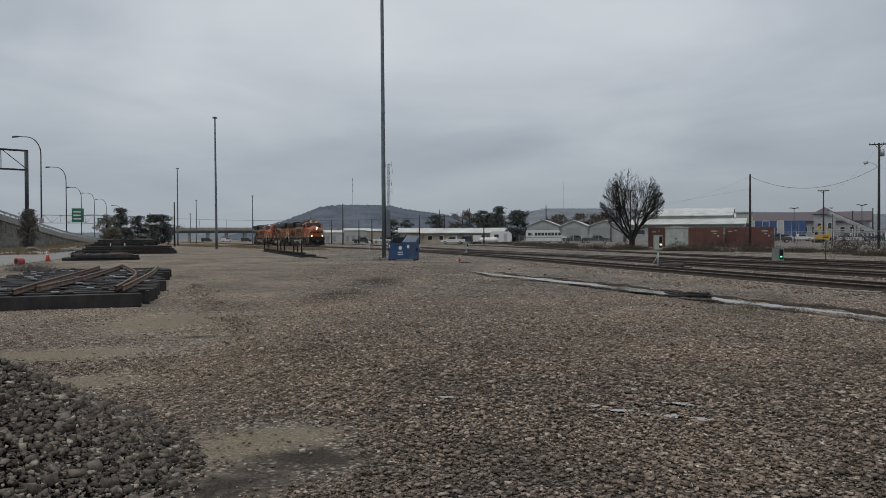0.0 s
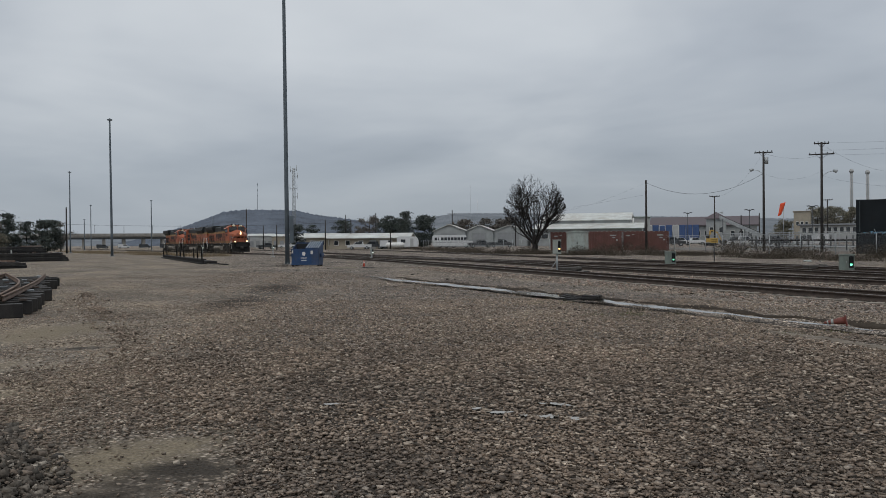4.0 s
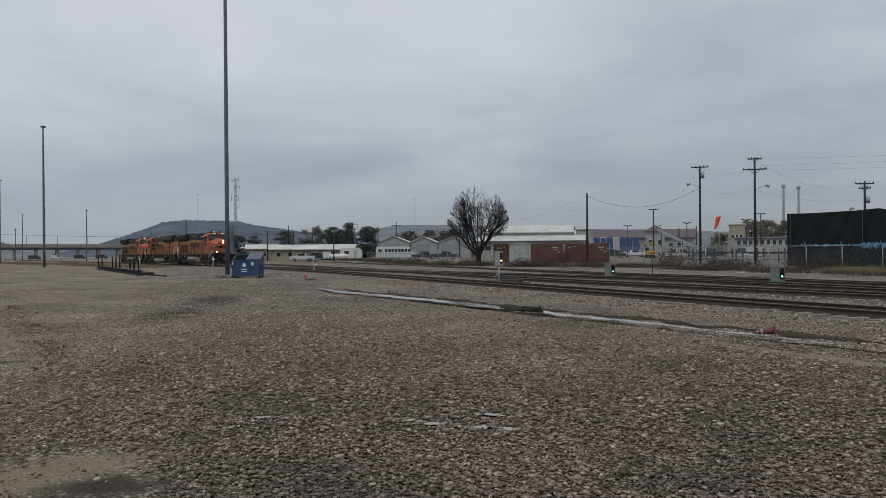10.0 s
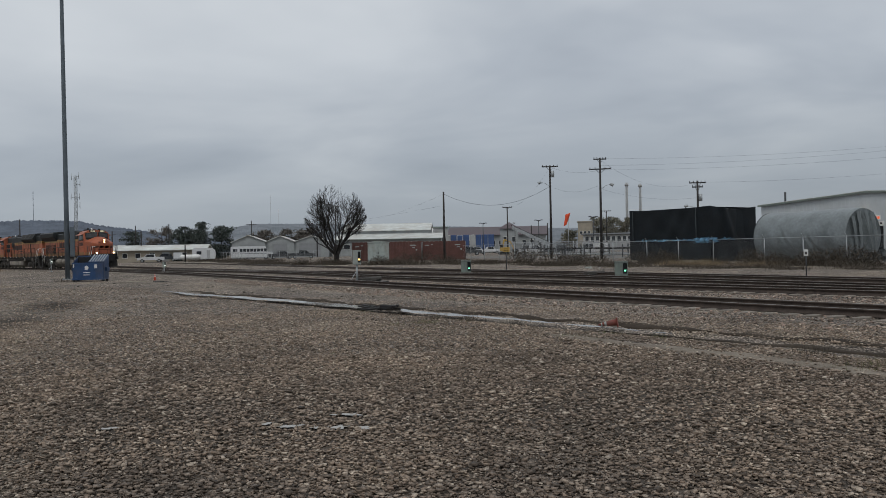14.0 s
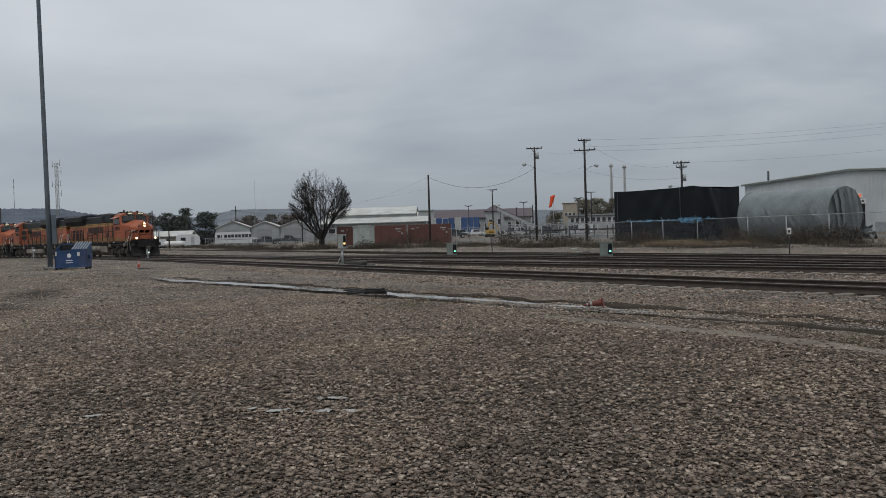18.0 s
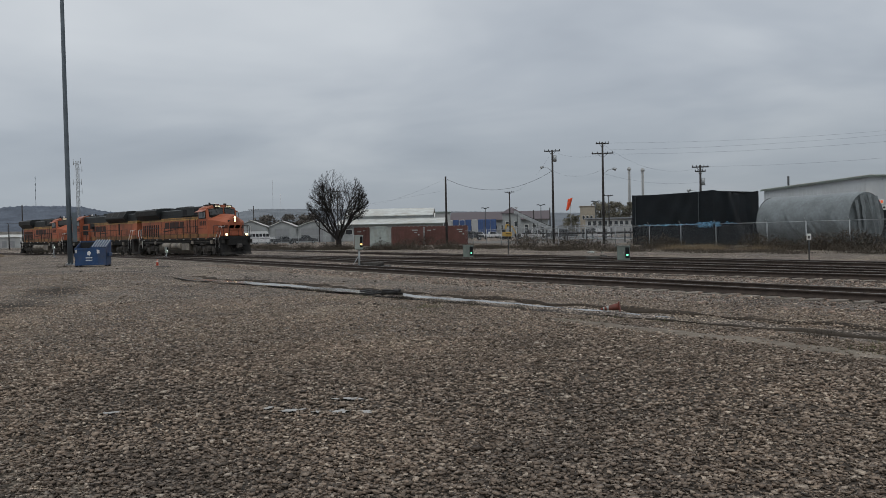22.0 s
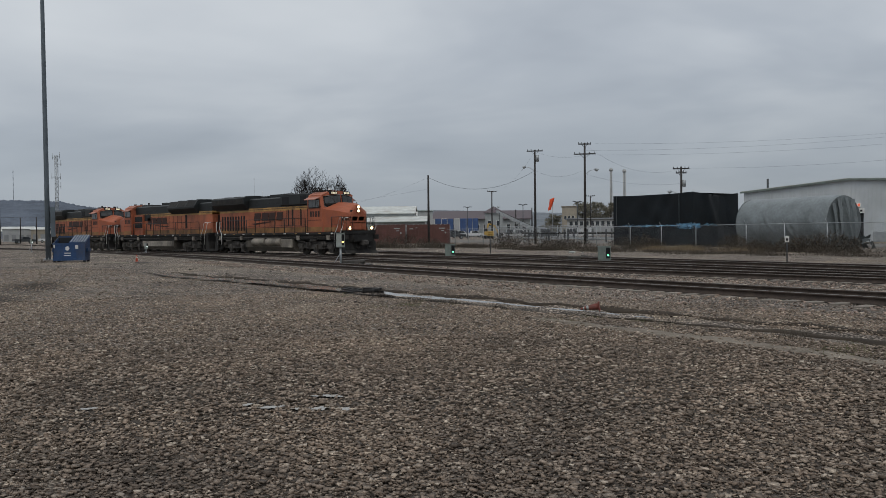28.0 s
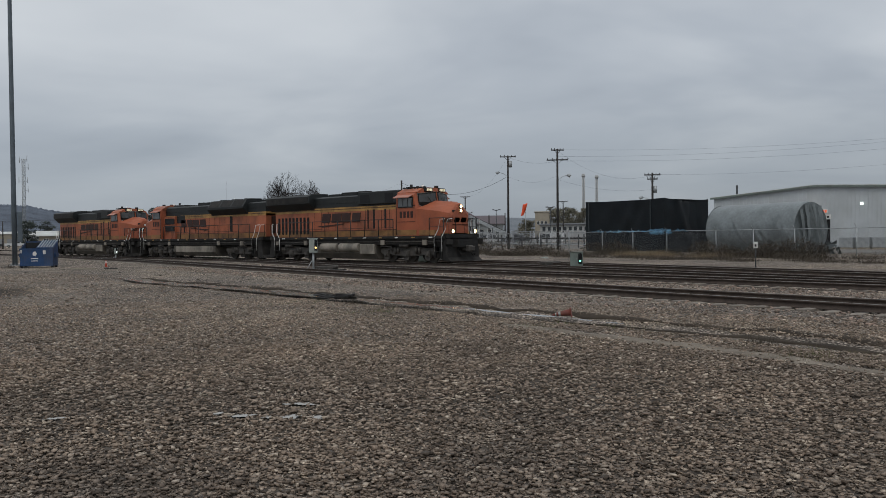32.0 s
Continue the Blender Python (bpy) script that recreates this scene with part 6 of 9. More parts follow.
def tarp_box():
    pl, pc, pr = Vector((-45.4, 67.9)), Vector((-36.06, 66.33)), Vector((-34.97, 72.73))
    ux, uy = (pc - pl).normalized(), (pr - pc).normalized()
    w, d, h, g = (pc - pl).length, (pr - pc).length, 4.98, 0.15
    me = thing("tarped_load", pose(pl.x, pl.y, g, 0, 0, math.degrees(math.atan2(ux.y, ux.x))), "tall boxy load wrapped in black tarpaulin", "tarped load")
    rng = np.random.default_rng(5)

    def wrinkled(nu, nv, fn):
        u, v = np.meshgrid(np.linspace(0, 1, nu), np.linspace(0, 1, nv))
        p = fn(u, v)
        i, j = np.meshgrid(np.arange(nv - 1), np.arange(nu - 1), indexing="ij")
        i, j = i.ravel(), j.ravel()
        return p.reshape(-1, 3), np.stack([i * nu + j, i * nu + j + 1, (i + 1) * nu + j + 1, (i + 1) * nu + j], -1)

    def puff(a, b):
        return 0.06 * np.sin(1.3 * a + 0.9 * b) * np.sin(1.1 * b + 0.5 * a) + 0.03 * np.sin(2.7 * a - 1.9 * b + np.sin(a))

    def side(u, v):
        x, z = u * (w + 0.07), v * h
        return np.stack([x, -0.05 - puff(x, z) * np.sin(np.pi * np.clip(u, 0.02, 0.98)), z - 0.12 * np.sin(np.pi * u) * (v > 0.97)], -1)

    def end(u, v):
        y, z = u * d, v * h
        fold = 0.28 * np.exp(-((u - 0.25 - 0.35 * (1 - v)) / 0.09) ** 2) * v - 0.22 * np.exp(-((u - 0.62 - 0.2 * (1 - v)) / 0.12) ** 2)
        return np.stack([w + 0.05 + (fold + puff(y, z)) * np.sin(np.pi * np.clip(u, 0, 1)) ** 0.5, y - 0.05 * (1 - u), z - 0.22 * np.sin(np.pi * u) * (v > 0.97)], -1)

    def top(u, v):
        return np.stack([u * w, v * d, h - 0.08 - 0.12 * np.sin(np.pi * u) * np.sin(np.pi * v) + 0.0 * u], -1)

    for nm, fn, nu, nv in (("side_sheet", side, 60, 26), ("end_sheet", end, 48, 26), ("top_sheet", top, 20, 14)):
        vtx, fcs = wrinkled(nu, nv, fn)
        ob = raw_mesh(nm, vtx, fcs, TARPBLACK, smooth=True)
        ob.parent = me
    bm = box(shape(), 0.05, w - 0.1, 0.3, d - 0.1, 0.02, h - 0.35)
    part("load_core", bm, TARPBLACK, me)
    for x in (0.5, 8.05):
        part("strap", box(shape(), x, x + 0.06, -0.2, -0.17, 2.1, h - 0.1), TARPDARK, me)
    part("skid", box(shape(), -0.1, w + 0.2, -0.25, 0.2, 0.0, 0.14), BEIGE, me)
    return me


tarp_box()


def blue_tarp():
    """A torn blue sheet caught along the fence's top rail."""
    rng = random.Random(3)
    bm = shape()
    a, b = Vector((-43.5, 66.0, 0)), Vector((-30.5, 61.95, 0))
    for k in range(330):
        t = rng.random() if k % 2 else rng.uniform(0.62, 0.84)
        p = a.lerp(b, 0.02 + 0.88 * t)
        dens = 0.22 if not 0.62 < t < 0.86 else 0.75
        z = float(rise(p.x, p.y)) + 2.05 + rng.uniform(-0.4, 0.18) * dens
        s = rng.uniform(0.08, 0.3)
        q = [Vector((p.x + rng.uniform(-s, s), p.y - 0.1 + rng.uniform(-0.12, 0.06), z + rng.uniform(-s, s) * 0.45)) for _ in range(3)]
        bm.faces.new([bm.verts.new(v) for v in q])
    solid("blue_tarpaulin", bm, TARPBLUE, "torn faded blue tarpaulin draped on the fence rail", "tarpaulin")


blue_tarp()


def tarp_tank():
    a, b = Vector((-31.6, 68.45, 0)), Vector((-23.2, 66.05, 0))
    d = (b - a).normalized()
    length, r, cz = (b - a).length, 2.1, 2.1
    me = thing("tarped_tank", pose(a.x, a.y, 0.1, 0, 0, math.degrees(math.atan2(d.y, d.x))), "large horizontal tank wrapped in grey-green tarpaulin", "tarped tank")
    nu, nv = 90, 72
    u, v = np.meshgrid(np.linspace(0, 1, nu), np.linspace(0, math.tau, nv, endpoint=False))
    low = np.clip(-np.sin(v), 0, 1)
    rng = np.random.default_rng(31)
    fold = 0.03 * np.sin(2.0 * v + 5 * u)
    for _ in range(30):
        cu, cv, ln, wd, sl = rng.uniform(0.1, 0.95), rng.uniform(3.2, 4.4), rng.uniform(0.15, 0.4), rng.uniform(0.008, 0.02), rng.uniform(0.05, 0.2)
        dv = (v - cv + math.pi) % math.tau - math.pi
        fold = fold + rng.choice((-1, 1)) * 0.075 * np.exp(-((u - cu - sl * dv) / wd) ** 2 - (dv / ln) ** 2)
    fold = fold + 0.06 * low ** 2 * np.sin(40 * u + 4 * np.sin(9 * u)) * np.clip(u * 2 - 0.4, 0, 1)
    edge = 0.25 * np.exp(-((1 - u) / 0.02) ** 2) + 0.2 * np.exp(-(u / 0.02) ** 2)
    rr = r * (1 - 0.14 * edge) + fold * (1 - edge)
    x, y, z = u * length, rr * np.cos(v), np.maximum(cz + rr * np.sin(v), 0.02)
    i, j = np.meshgrid(np.arange(nv), np.arange(nu - 1), indexing="ij")
    i, j = i.ravel(), j.ravel()
    i2 = (i + 1) % nv
    ob = raw_mesh("tank_wrap", np.stack([x, y, z], -1).reshape(-1, 3), np.stack([i * nu + j, i * nu + j + 1, i2 * nu + j + 1, i2 * nu + j], -1), TARPGREY, smooth=True)
    ob.parent = me
    for xe, s in ((length, 1), (0, -1)):
        q, w = np.meshgrid(np.linspace(0.0, 1.0, 22), np.linspace(0, math.tau, 120, endpoint=False))
        cy_, cz_ = q * np.cos(w), q * np.sin(w)
        pleat = (1 - q ** 4) * (0.14 * np.sin(4.2 * cy_ + 1.6 * cz_ + 0.6) + 0.12 * np.exp(-((cy_ + 0.35 * cz_ - 0.1) / 0.07) ** 2) - 0.12 * np.exp(-((cy_ + 0.5 * cz_ + 0.35) / 0.06) ** 2) + 0.1 * np.exp(-((cy_ + 0.2 * cz_ - 0.5) / 0.05) ** 2) + 0.05 * np.sin(11 * cy_ + 3 * cz_) * np.clip(0.3 - cz_, 0, 1))
        px = xe + s * (0.12 * (1 - q ** 2) + pleat * 0.8)
        rr2 = r * 0.985 * q
        py, pz = rr2 * np.cos(w), np.maximum(cz + rr2 * np.sin(w), 0.02)
        nq = 22
        i, j = np.meshgrid(np.arange(120), np.arange(nq - 1), indexing="ij")
        i, j = i.ravel(), j.ravel()
        i2 = (i + 1) % 120
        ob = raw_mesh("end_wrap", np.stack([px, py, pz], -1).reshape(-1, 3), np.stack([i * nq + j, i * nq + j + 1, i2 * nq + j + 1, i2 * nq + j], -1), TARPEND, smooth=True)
        ob.parent = me
    # added pale strips over a darker end: light and dark pleats by colour
    rs = random.Random(17)
    for k in range(4):
        y0 = -1.4 + k * 0.72 + rs.uniform(-0.1, 0.1)
        z0 = cz + math.sqrt(max(0.1, r * r - y0 * y0)) * 0.93
        drop, slip, wide = rs.uniform(2.0, 3.6), rs.uniform(0.2, 0.6), rs.uniform(0.16, 0.28)
        bm = shape()
        rows = []
        for q in range(7):
            f = q / 6
            half = wide * (1 - 0.55 * f)
            yy, zz, xx = y0 + slip * f, max(0.1, z0 - drop * f), length + 0.10 + 0.08 * math.sin(math.pi * f) + 0.04 * rs.uniform(-1, 1)
            rows.append([bm.verts.new((xx, yy - half, zz)), bm.verts.new((xx + 0.09, yy, zz)), bm.verts.new((xx, yy + half, zz))])
        for a_, b_ in zip(rows, rows[1:]):
            for c in (0, 1):
                bm.faces.new((a_[c], a_[c + 1], b_[c + 1], b_[c]))
        part("pleat_strip", bm, TARPGREY, me, "pale strip added between painted dark pleats", smooth=True)
    # loose skirt bunched at the foot of the end
    rng = random.Random(8)
    bm = shape()
    for k in range(120):
        c = Vector((length + rng.uniform(-0.2, 1.5), rng.uniform(-1.9, 1.6), 0.0))
        s = rng.uniform(0.2, 0.5)
        z = rng.uniform(0.05, 0.75)
        bm.faces.new([bm.verts.new((c.x + rng.uniform(-s, s), c.y + rng.uniform(-s, s), max(0.0, z + rng.uniform(-s, s)))) for _ in range(3)])
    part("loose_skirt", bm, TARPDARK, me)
    return me


tarp_tank()


def metal_building():
    ax, ay = -41.6, 88.0
    turn = 0.0
    me = thing("metal_building", pose(ax, ay, 0.35, 0, 0, turn), "pale corrugated metal building with a low gable roof", "industrial building")
    prof = [(0, 0), (42, 0), (42, 4.6), (29, 5.5), (11.2, 6.36), (0, 5.5)]
    part("wall", prism(shape(), prof, "y", 0, 26), METALWALL, me)
    for k in range(105):
        x = 0.2 + k * 0.4
        zt = np.interp(x, [0, 11.2, 29, 42], [5.46, 6.32, 5.46, 4.56])
        part("wall_rib", box(shape(), x - 0.03, x + 0.03, -0.035, 0.0, 0.1, float(zt)), METALWALL, me)
    for (x0, z0), (x1, z1) in (((-0.3, 5.48), (11.2, 6.38)), ((11.2, 6.38), (29, 5.52)), ((29, 5.52), (42.3, 4.6))):
        bm = prism(shape(), [(x0, z0), (x1, z1), (x1, z1 + 0.16), (x0, z0 + 0.16)], "y", -0.25, 26.2)
        part("roof", bm, ROOFWHITE, me)
        bm = prism(shape(), [(x0, z0 - 0.08), (x1, z1 - 0.08), (x1, z1 + 0.1), (x0, z0 + 0.1)], "y", -0.3, -0.25)
        part("roof_trim", bm, DARKGREENBOX, me)
    part("door_opening", box(shape(), 11.0, 12.6, -0.05, 0.02, 0.0, 2.9), BLACKIN, me, "dark open doorway")
    part("door_header", box(shape(), 10.8, 12.7, -0.12, -0.05, 2.9, 3.4), WHITEP, me)
    sg = part("sign_board", box(shape(), 10.7, 12.4, -0.16, -0.1, 3.5, 3.95, 0.02), WHITEP, me, "white board with glowing red lettering bars")
    for k in range(6):
        part("writing_bar", box(shape(), 10.8 + k * 0.26, 10.99 + k * 0.26, -0.18, -0.16, 3.6, 3.86), REDGLOW, sg)
    for k in range(5):
        part("writing_bar", box(shape(), 11.1 + k * 0.3, 11.3 + k * 0.3, -0.14, -0.12, 3.05, 3.24), BLACKIN, me)
    part("sign_lamp", tube(shape(), [(10.7, -0.35, 4.2), (11.1, -0.35, 4.2)], 0.09, 8), SIGNALWARM, me, "warm lit lamp over the sign")
    part("wall_lamp", box(shape(), 15.5, 15.8, -0.2, -0.03, 4.3, 4.5, 0.03), SIGNALWHITE, me, "lit white wall lamp")
    part("stovepipe", tube(shape(), [(1.4, 3, 5.5), (1.4, 3, 7.1)], 0.12, 8), DARKPOLE, me)
    for k in range(3):
        me2 = thing("steel_crate", pose(ax + 15.5 + k * 1.5, ay - 4, 0.3, 0, 0, turn), "grey wire crate beside the building", "crate", "crates beside the building")
        part("frame", box(shape(), -0.6, 0.6, -0.5, 0.5, 0.1, 1.1, 0.03), GALV, me2)
        part("pallet", box(shape(), -0.65, 0.65, -0.55, 0.55, 0.0, 0.1), BEIGE, me2)


metal_building()


# ---- buildings across the tracks ----


def walled(name, m, w, d, h, wall, label, category, roof=None, ridge=0.0, along="x", eave=0.3, group=""):
    """A plain building: its front's left foot is the origin, y goes back. ridge: the roof's rise; along: the ridge's axis."""
    me = thing(name, m, label, category, group)
    if along == "y":
        prof = [(0, 0), (w, 0), (w, h), (w / 2, h + ridge), (0, h)]
        part("wall", prism(shape(), prof, "y", 0, d), wall, me)
        for s in (0, 1):
            a = (-eave, h - eave * 2 * ridge / w) if s == 0 else (w + eave, h - eave * 2 * ridge / w)
            c = (w / 2, h + ridge)
            bm = prism(shape(), [a, c, (c[0], c[1] + 0.14), (a[0], a[1] + 0.14)], "y", -eave, d + eave)
            part("roof", bm, roof, me)
    else:
        prof = [(0, 0), (d, 0), (d, h), (d / 2, h + ridge), (0, h)]
        part("wall", prism(shape(), prof, "x", 0, w), wall, me)
        for s in (0, 1):
            a = (-eave, h - eave * 2 * ridge / d) if s == 0 else (d + eave, h - eave * 2 * ridge / d)
            c = (d / 2, h + ridge)
            bm = prism(shape(), [a, c, (c[0], c[1] + 0.14), (a[0], a[1] + 0.14)], "x", -eave, w + eave)
            part("roof", bm, roof, me)
    return me


def front_panel(me, name, x0, x1, z0, z1, material, label=""):
    """A door or window on the front, with its frame."""
    fr = part(name, box(shape(), x0, x1, -0.06, 0.0, z0, z1), material, me, label)
    return fr


def window_on(me, x0, x1, z0, z1):
    fr = part("window", box(shape(), x0 - 0.08, x1 + 0.08, -0.05, 0.0, z0 - 0.08, z1 + 0.08), WHITEP, me)
    part("pane", box(shape(), x0, x1, -0.07, -0.05, z0, z1), WINDOWDARK, fr)


def far_buildings():
    # beige offices
    r = 200
    me = walled("office_building", site(-70.3, r), 7.0, 10, high(0.44, r) - 0.3, BEIGE, "beige building with a pale gable roof", "office building", ROOFWHITE, 1.0, "x", 0.6)
    for x in (1.0, 3.4, 5.4):
        window_on(me, x, x + 0.9, 1.1, 2.2)
    front_panel(me, "door", 2.2, 3.1, 0.0, 2.1, DOORGREY)
    m = site(-68.7, 197, -14)
    me = walled("office_building", m, 19, 9, 2.75, BEIGE, "long beige building with a pale metal roof", "office building", ROOFWHITE, 1.0, "x", 0.8)
    for x in (1.2, 4.0, 7.2, 14.2, 16.6):
        window_on(me, x, x + 1.0, 1.0, 2.0)
    for x in (9.8, 12.4):
        front_panel(me, "garage_door", x, x + 1.6, 0.0, 2.2, PALEWALL)
    # three gabled sheds
    for k, (b0, w, h, rg, dr) in enumerate(((-61.38, 8.1, 4.1, 1.6, (2.0, 6.0)), (-59.1, 6.9, 4.0, 1.4, (1.6, 5.2)), (-57.2, 8.6, 3.9, 1.4, (1.2, 6.6)))):
        me = walled("storage_shed", site(b0, 206, -6), w, 18, h, SHEDWALL, "grey metal storage shed with a gable front", "storage shed", ROOFWHITE, rg, "y", 0.35, "row of gabled sheds")
        door = front_panel(me, "roller_door", dr[0], dr[1], 0.0, 3.5, DOORGREY)
        for q in range(6):
            part("door_slat", box(shape(), dr[0], dr[1], -0.075, -0.06, 0.2 + q * 0.55, 0.24 + q * 0.55), SHEDWALL, door)
    # warehouse with a stepped pale roof
    m = site(-54.3, 210, -9)
    me = thing("warehouse", m, "grey warehouse with a stepped pale metal roof", "warehouse")
    w = 27.0
    part("wall", box(shape(), 0, w, 0, 12, 0, 4.3), SHEDWALL, me)
    part("upper_wall", box(shape(), 0.8, w - 3.2, 8, 26, 4.3, 6.6), SHEDWALL, me)
    part("lower_roof", prism(shape(), [(-0.6, 4.15), (8, 5.65), (8, 5.8), (-0.6, 4.32)], "x", -0.5, w + 0.4), ROOFWHITE, me)
    part("upper_roof", prism(shape(), [(7.6, 6.5), (17, 8.6), (26.4, 6.5), (26.4, 6.66), (17, 8.78), (7.6, 6.66)], "x", 0.3, w - 2.8), ROOFWHITE, me)
    part("gutter", box(shape(), -0.5, w + 0.4, -0.75, -0.6, 4.1, 4.3), DARKGREENBOX, me)
    for k in range(26):
        part("roof_seam", prism(shape(), [(-0.6, 4.33), (8, 5.81), (8, 5.86), (-0.6, 4.38)], "x", 0.3 + k * 1.02, 0.36 + k * 1.02), ROOFWHITE, me)
    for x in (2.0, 5.2):
        window_on(me, x, x + 1.6, 1.9, 3.0)
    part("roof_vent", tube(shape(), [(2.2, 7.4, 5.6), (2.2, 7.4, 7.6)], 0.2, 8), WHITEP, me)
    part("roof_vent", tube(shape(), [(24.6, 7.4, 5.4), (24.6, 7.4, 7.0)], 0.2, 8), WHITEP, me)
    # open frame building right of it
    me = walled("frame_building", site(-47.9, 235), 6.2, 10, high(1.6, 235) - 0.6, PALEWALL, "pale building with a dark roof edge", "industrial building", DARKGREENBOX, 0.3, "x")
    for k in range(3):
        window_on(me, 0.5 + k * 1.9, 1.7 + k * 1.9, 3.6, 4.8)
    # plum roofed depot
    r = 275
    me = walled("depot_building", site(-46.3, r, -6), 32.5, 16, high(1.0, r) - 0.45, SHEDWALL, "long grey building with a plum metal roof", "depot", PURPLE, 2.7, "x", 0.8)
    for k in range(12):
        window_on(me, 1.2 + k * 2.6, 2.4 + k * 2.6, 2.2, 4.0)
    me = thing("depot_tower", site(-42.08, 262), "square pale tower with a plum pyramid roof", "tower")
    h = high(1.42, 262) - 0.45
    part("wall", box(shape(), -2.9, 2.9, 0, 5.8, 0, h), SHEDWALL, me)
    bm = shape()
    vs = [bm.verts.new(p) for p in ((-3.5, -0.6, h - 0.05), (3.5, -0.6, h - 0.05), (3.5, 6.4, h - 0.05), (-3.5, 6.4, h - 0.05), (0, 2.9, h + 2.1))]
    for q in ((0, 1, 4), (1, 2, 4), (2, 3, 4), (3, 0, 4)):
        bm.faces.new([vs[i] for i in q])
    bm.faces.new([vs[i] for i in (3, 2, 1, 0)])
    part("roof", bm, PURPLE, me)
    for x in (-1.9, 0.9):
        window_on(me, x, x + 1.0, 3.4, 5.0)
    me = walled("depot_building", site(-41.4, r), 8.5, 14, high(0.92, r) - 0.45, SHEDWALL, "low pale wing with a plum hip roof", "depot", PURPLE, 2.2, "x", 0.6)
    for k in range(4):
        window_on(me, 0.8 + k * 2.0, 1.9 + k * 2.0, 2.0, 3.6)
    # blue and white panel trailers before the depot
    for k in range(8):
        b = -46.65 + k * 0.44
        me = thing("box_trailer", site(b, 250), "blue box trailer parked in a row" if k not in (0, 2, 4) else "white box trailer parked in a row", "box trailer", "row of box trailers")
        h = high(1.02, 250) - 0.45
        part("box", box(shape(), 0, 1.75, 0, 9, 1.0, h, 0.03), BLUEBOX if k not in (0, 2, 4) else WHITEP, me)
        part("door_frame", box(shape(), 0.08, 1.67, -0.04, 0, 1.1, h - 0.12), BLUEBOX if k not in (0, 4) else PALEWALL, me)
        for x in (0.25, 1.5):
            part("wheel", tube(shape(), [(x - 0.15, 1.2, 0.5), (x + 0.15, 1.2, 0.5)], 0.5, 12), TYRE, me)
    # plant
    r = 320
    me = walled("plant_building", site(-37.3, r), 5.6, 14, high(1.77, r) - 0.45, BEIGE, "tall beige plant building", "industrial building", BEIGE, 0.3, "x")
    for k in range(3):
        window_on(me, 0.8 + k * 1.5, 1.7 + k * 1.5, 6.2, 7.4)
    me = walled("plant_building", site(-36.95, 300, -3), 18, 16, high(0.85, 300) - 0.45, PALEWALL, "low pale plant building with a dark roof edge", "industrial building", DARKPOLE, 0.5, "x", 0.8)
    for k in range(9):
        window_on(me, 0.8 + k * 1.9, 2.0 + k * 1.9, 3.2, 5.0)
    for b, s, r in ((-33.93, 4.37, 430), (-33.03, 4.26, 430)):
        me = thing("chimney_stack", site(b, r), "tall slim pale chimney with a collar", "chimney")
        h = high(s, r) - 0.45
        part("flue", tube(shape(), [(0, 0, 0), (0, 0, h * 0.5), (0, 0, h)], 0.8, 14, 0.65), PALEWALL, me)
        part("collar", tube(shape(), [(0, 0, h - 1.6), (0, 0, h - 0.5)], 1.0, 14), PALEWALL, me)
        part("ladder", box(shape(), -0.2, 0.2, -1.15, -1.0, 2, h - 2), GALV, me)
    # yards left of the dumpster, behind the train
    for b, w, h, wall, rr in ((-75.6, 7, 3.6, PALEWALL, 300), (-74.2, 10, 4.4, PALEWALL, 320), (-72.6, 8, 4.0, BEIGE, 310), (-78.6, 16, 5.0, PALEWALL, 420), (-70.9, 4, 3.4, PALEWALL, 260)):
        me = walled("freight_building", site(b, rr), w, 12, h, wall, "low pale freight building in the distance", "industrial building", ROOFWHITE, 0.8, "x")
        for k in range(int(w / 2.4)):
            front_panel(me, "dock_door", 0.5 + k * 2.3, 1.9 + k * 2.3, 0.3, 2.4, DOORGREY)


far_buildings()


def container(m, label):
    me = thing("shipping_container", m, label, "shipping container", "row of shipping containers")
    w, h, d = 6.06, 2.6, 2.44
    part("shell", box(shape(), 0.06, w - 0.06, 0.05, d - 0.05, 0.12, h - 0.06), CONTAINER, me)
    for s in (0, 1):
        for k in range(28):
            x = 0.2 + k * 0.206
            y0, y1 = ((0.0, 0.05), (d - 0.05, d))[s]
            part("corrugation", box(shape(), x, x + 0.1, y0, y1, 0.14, h - 0.1), CONTAINER, me)
    bm = shape()
    for z in (0, h - 0.1):
        box(bm, 0, w, 0, 0.08, z, z + 0.12)
        box(bm, 0, w, d - 0.08, d, z, z + 0.12)
    for x in (0, w - 0.12):
        for y in (0, d - 0.12):
            box(bm, x, x + 0.12, y, y + 0.12, 0, h + 0.02)
    part("frame", bm, CONTAINER, me)
    for x, z, a, b in ((0.5, 1.95, 0.5, 0.16), (1.3, 2.1, 0.3, 0.1), (4.6, 2.0, 0.8, 0.14), (4.9, 1.7, 0.4, 0.1), (5.4, 1.35, 0.2, 0.2)):
        part("marking", box(shape(), x, x + a, -0.012, 0.0, z, z + b), CABINET, me)
    for x in [0.4 + 0.62 * k for k in range(9)]:
        part("top_tab", box(shape(), x, x + 0.16, -0.014, 0.0, h - 0.05, h), CABINET, me)
    for k in range(2):
        door = part("door", box(shape(), w, w + 0.04, 0.1 + k * 1.13, 1.2 + k * 1.13, 0.15, h - 0.12), CONTAINER, me)
        for q in (0.3, 0.8):
            part("lock_rod", tube(shape(), [(w + 0.07, 0.1 + k * 1.13 + q, 0.15), (w + 0.07, 0.1 + k * 1.13 + q, h - 0.1)], 0.02, 6), GALV, door)
        part("label_plate", box(shape(), w + 0.041, w + 0.05, 0.3 + k * 1.13, 0.6 + k * 1.13, 1.7, 1.95), WHITEP, door)
    return me


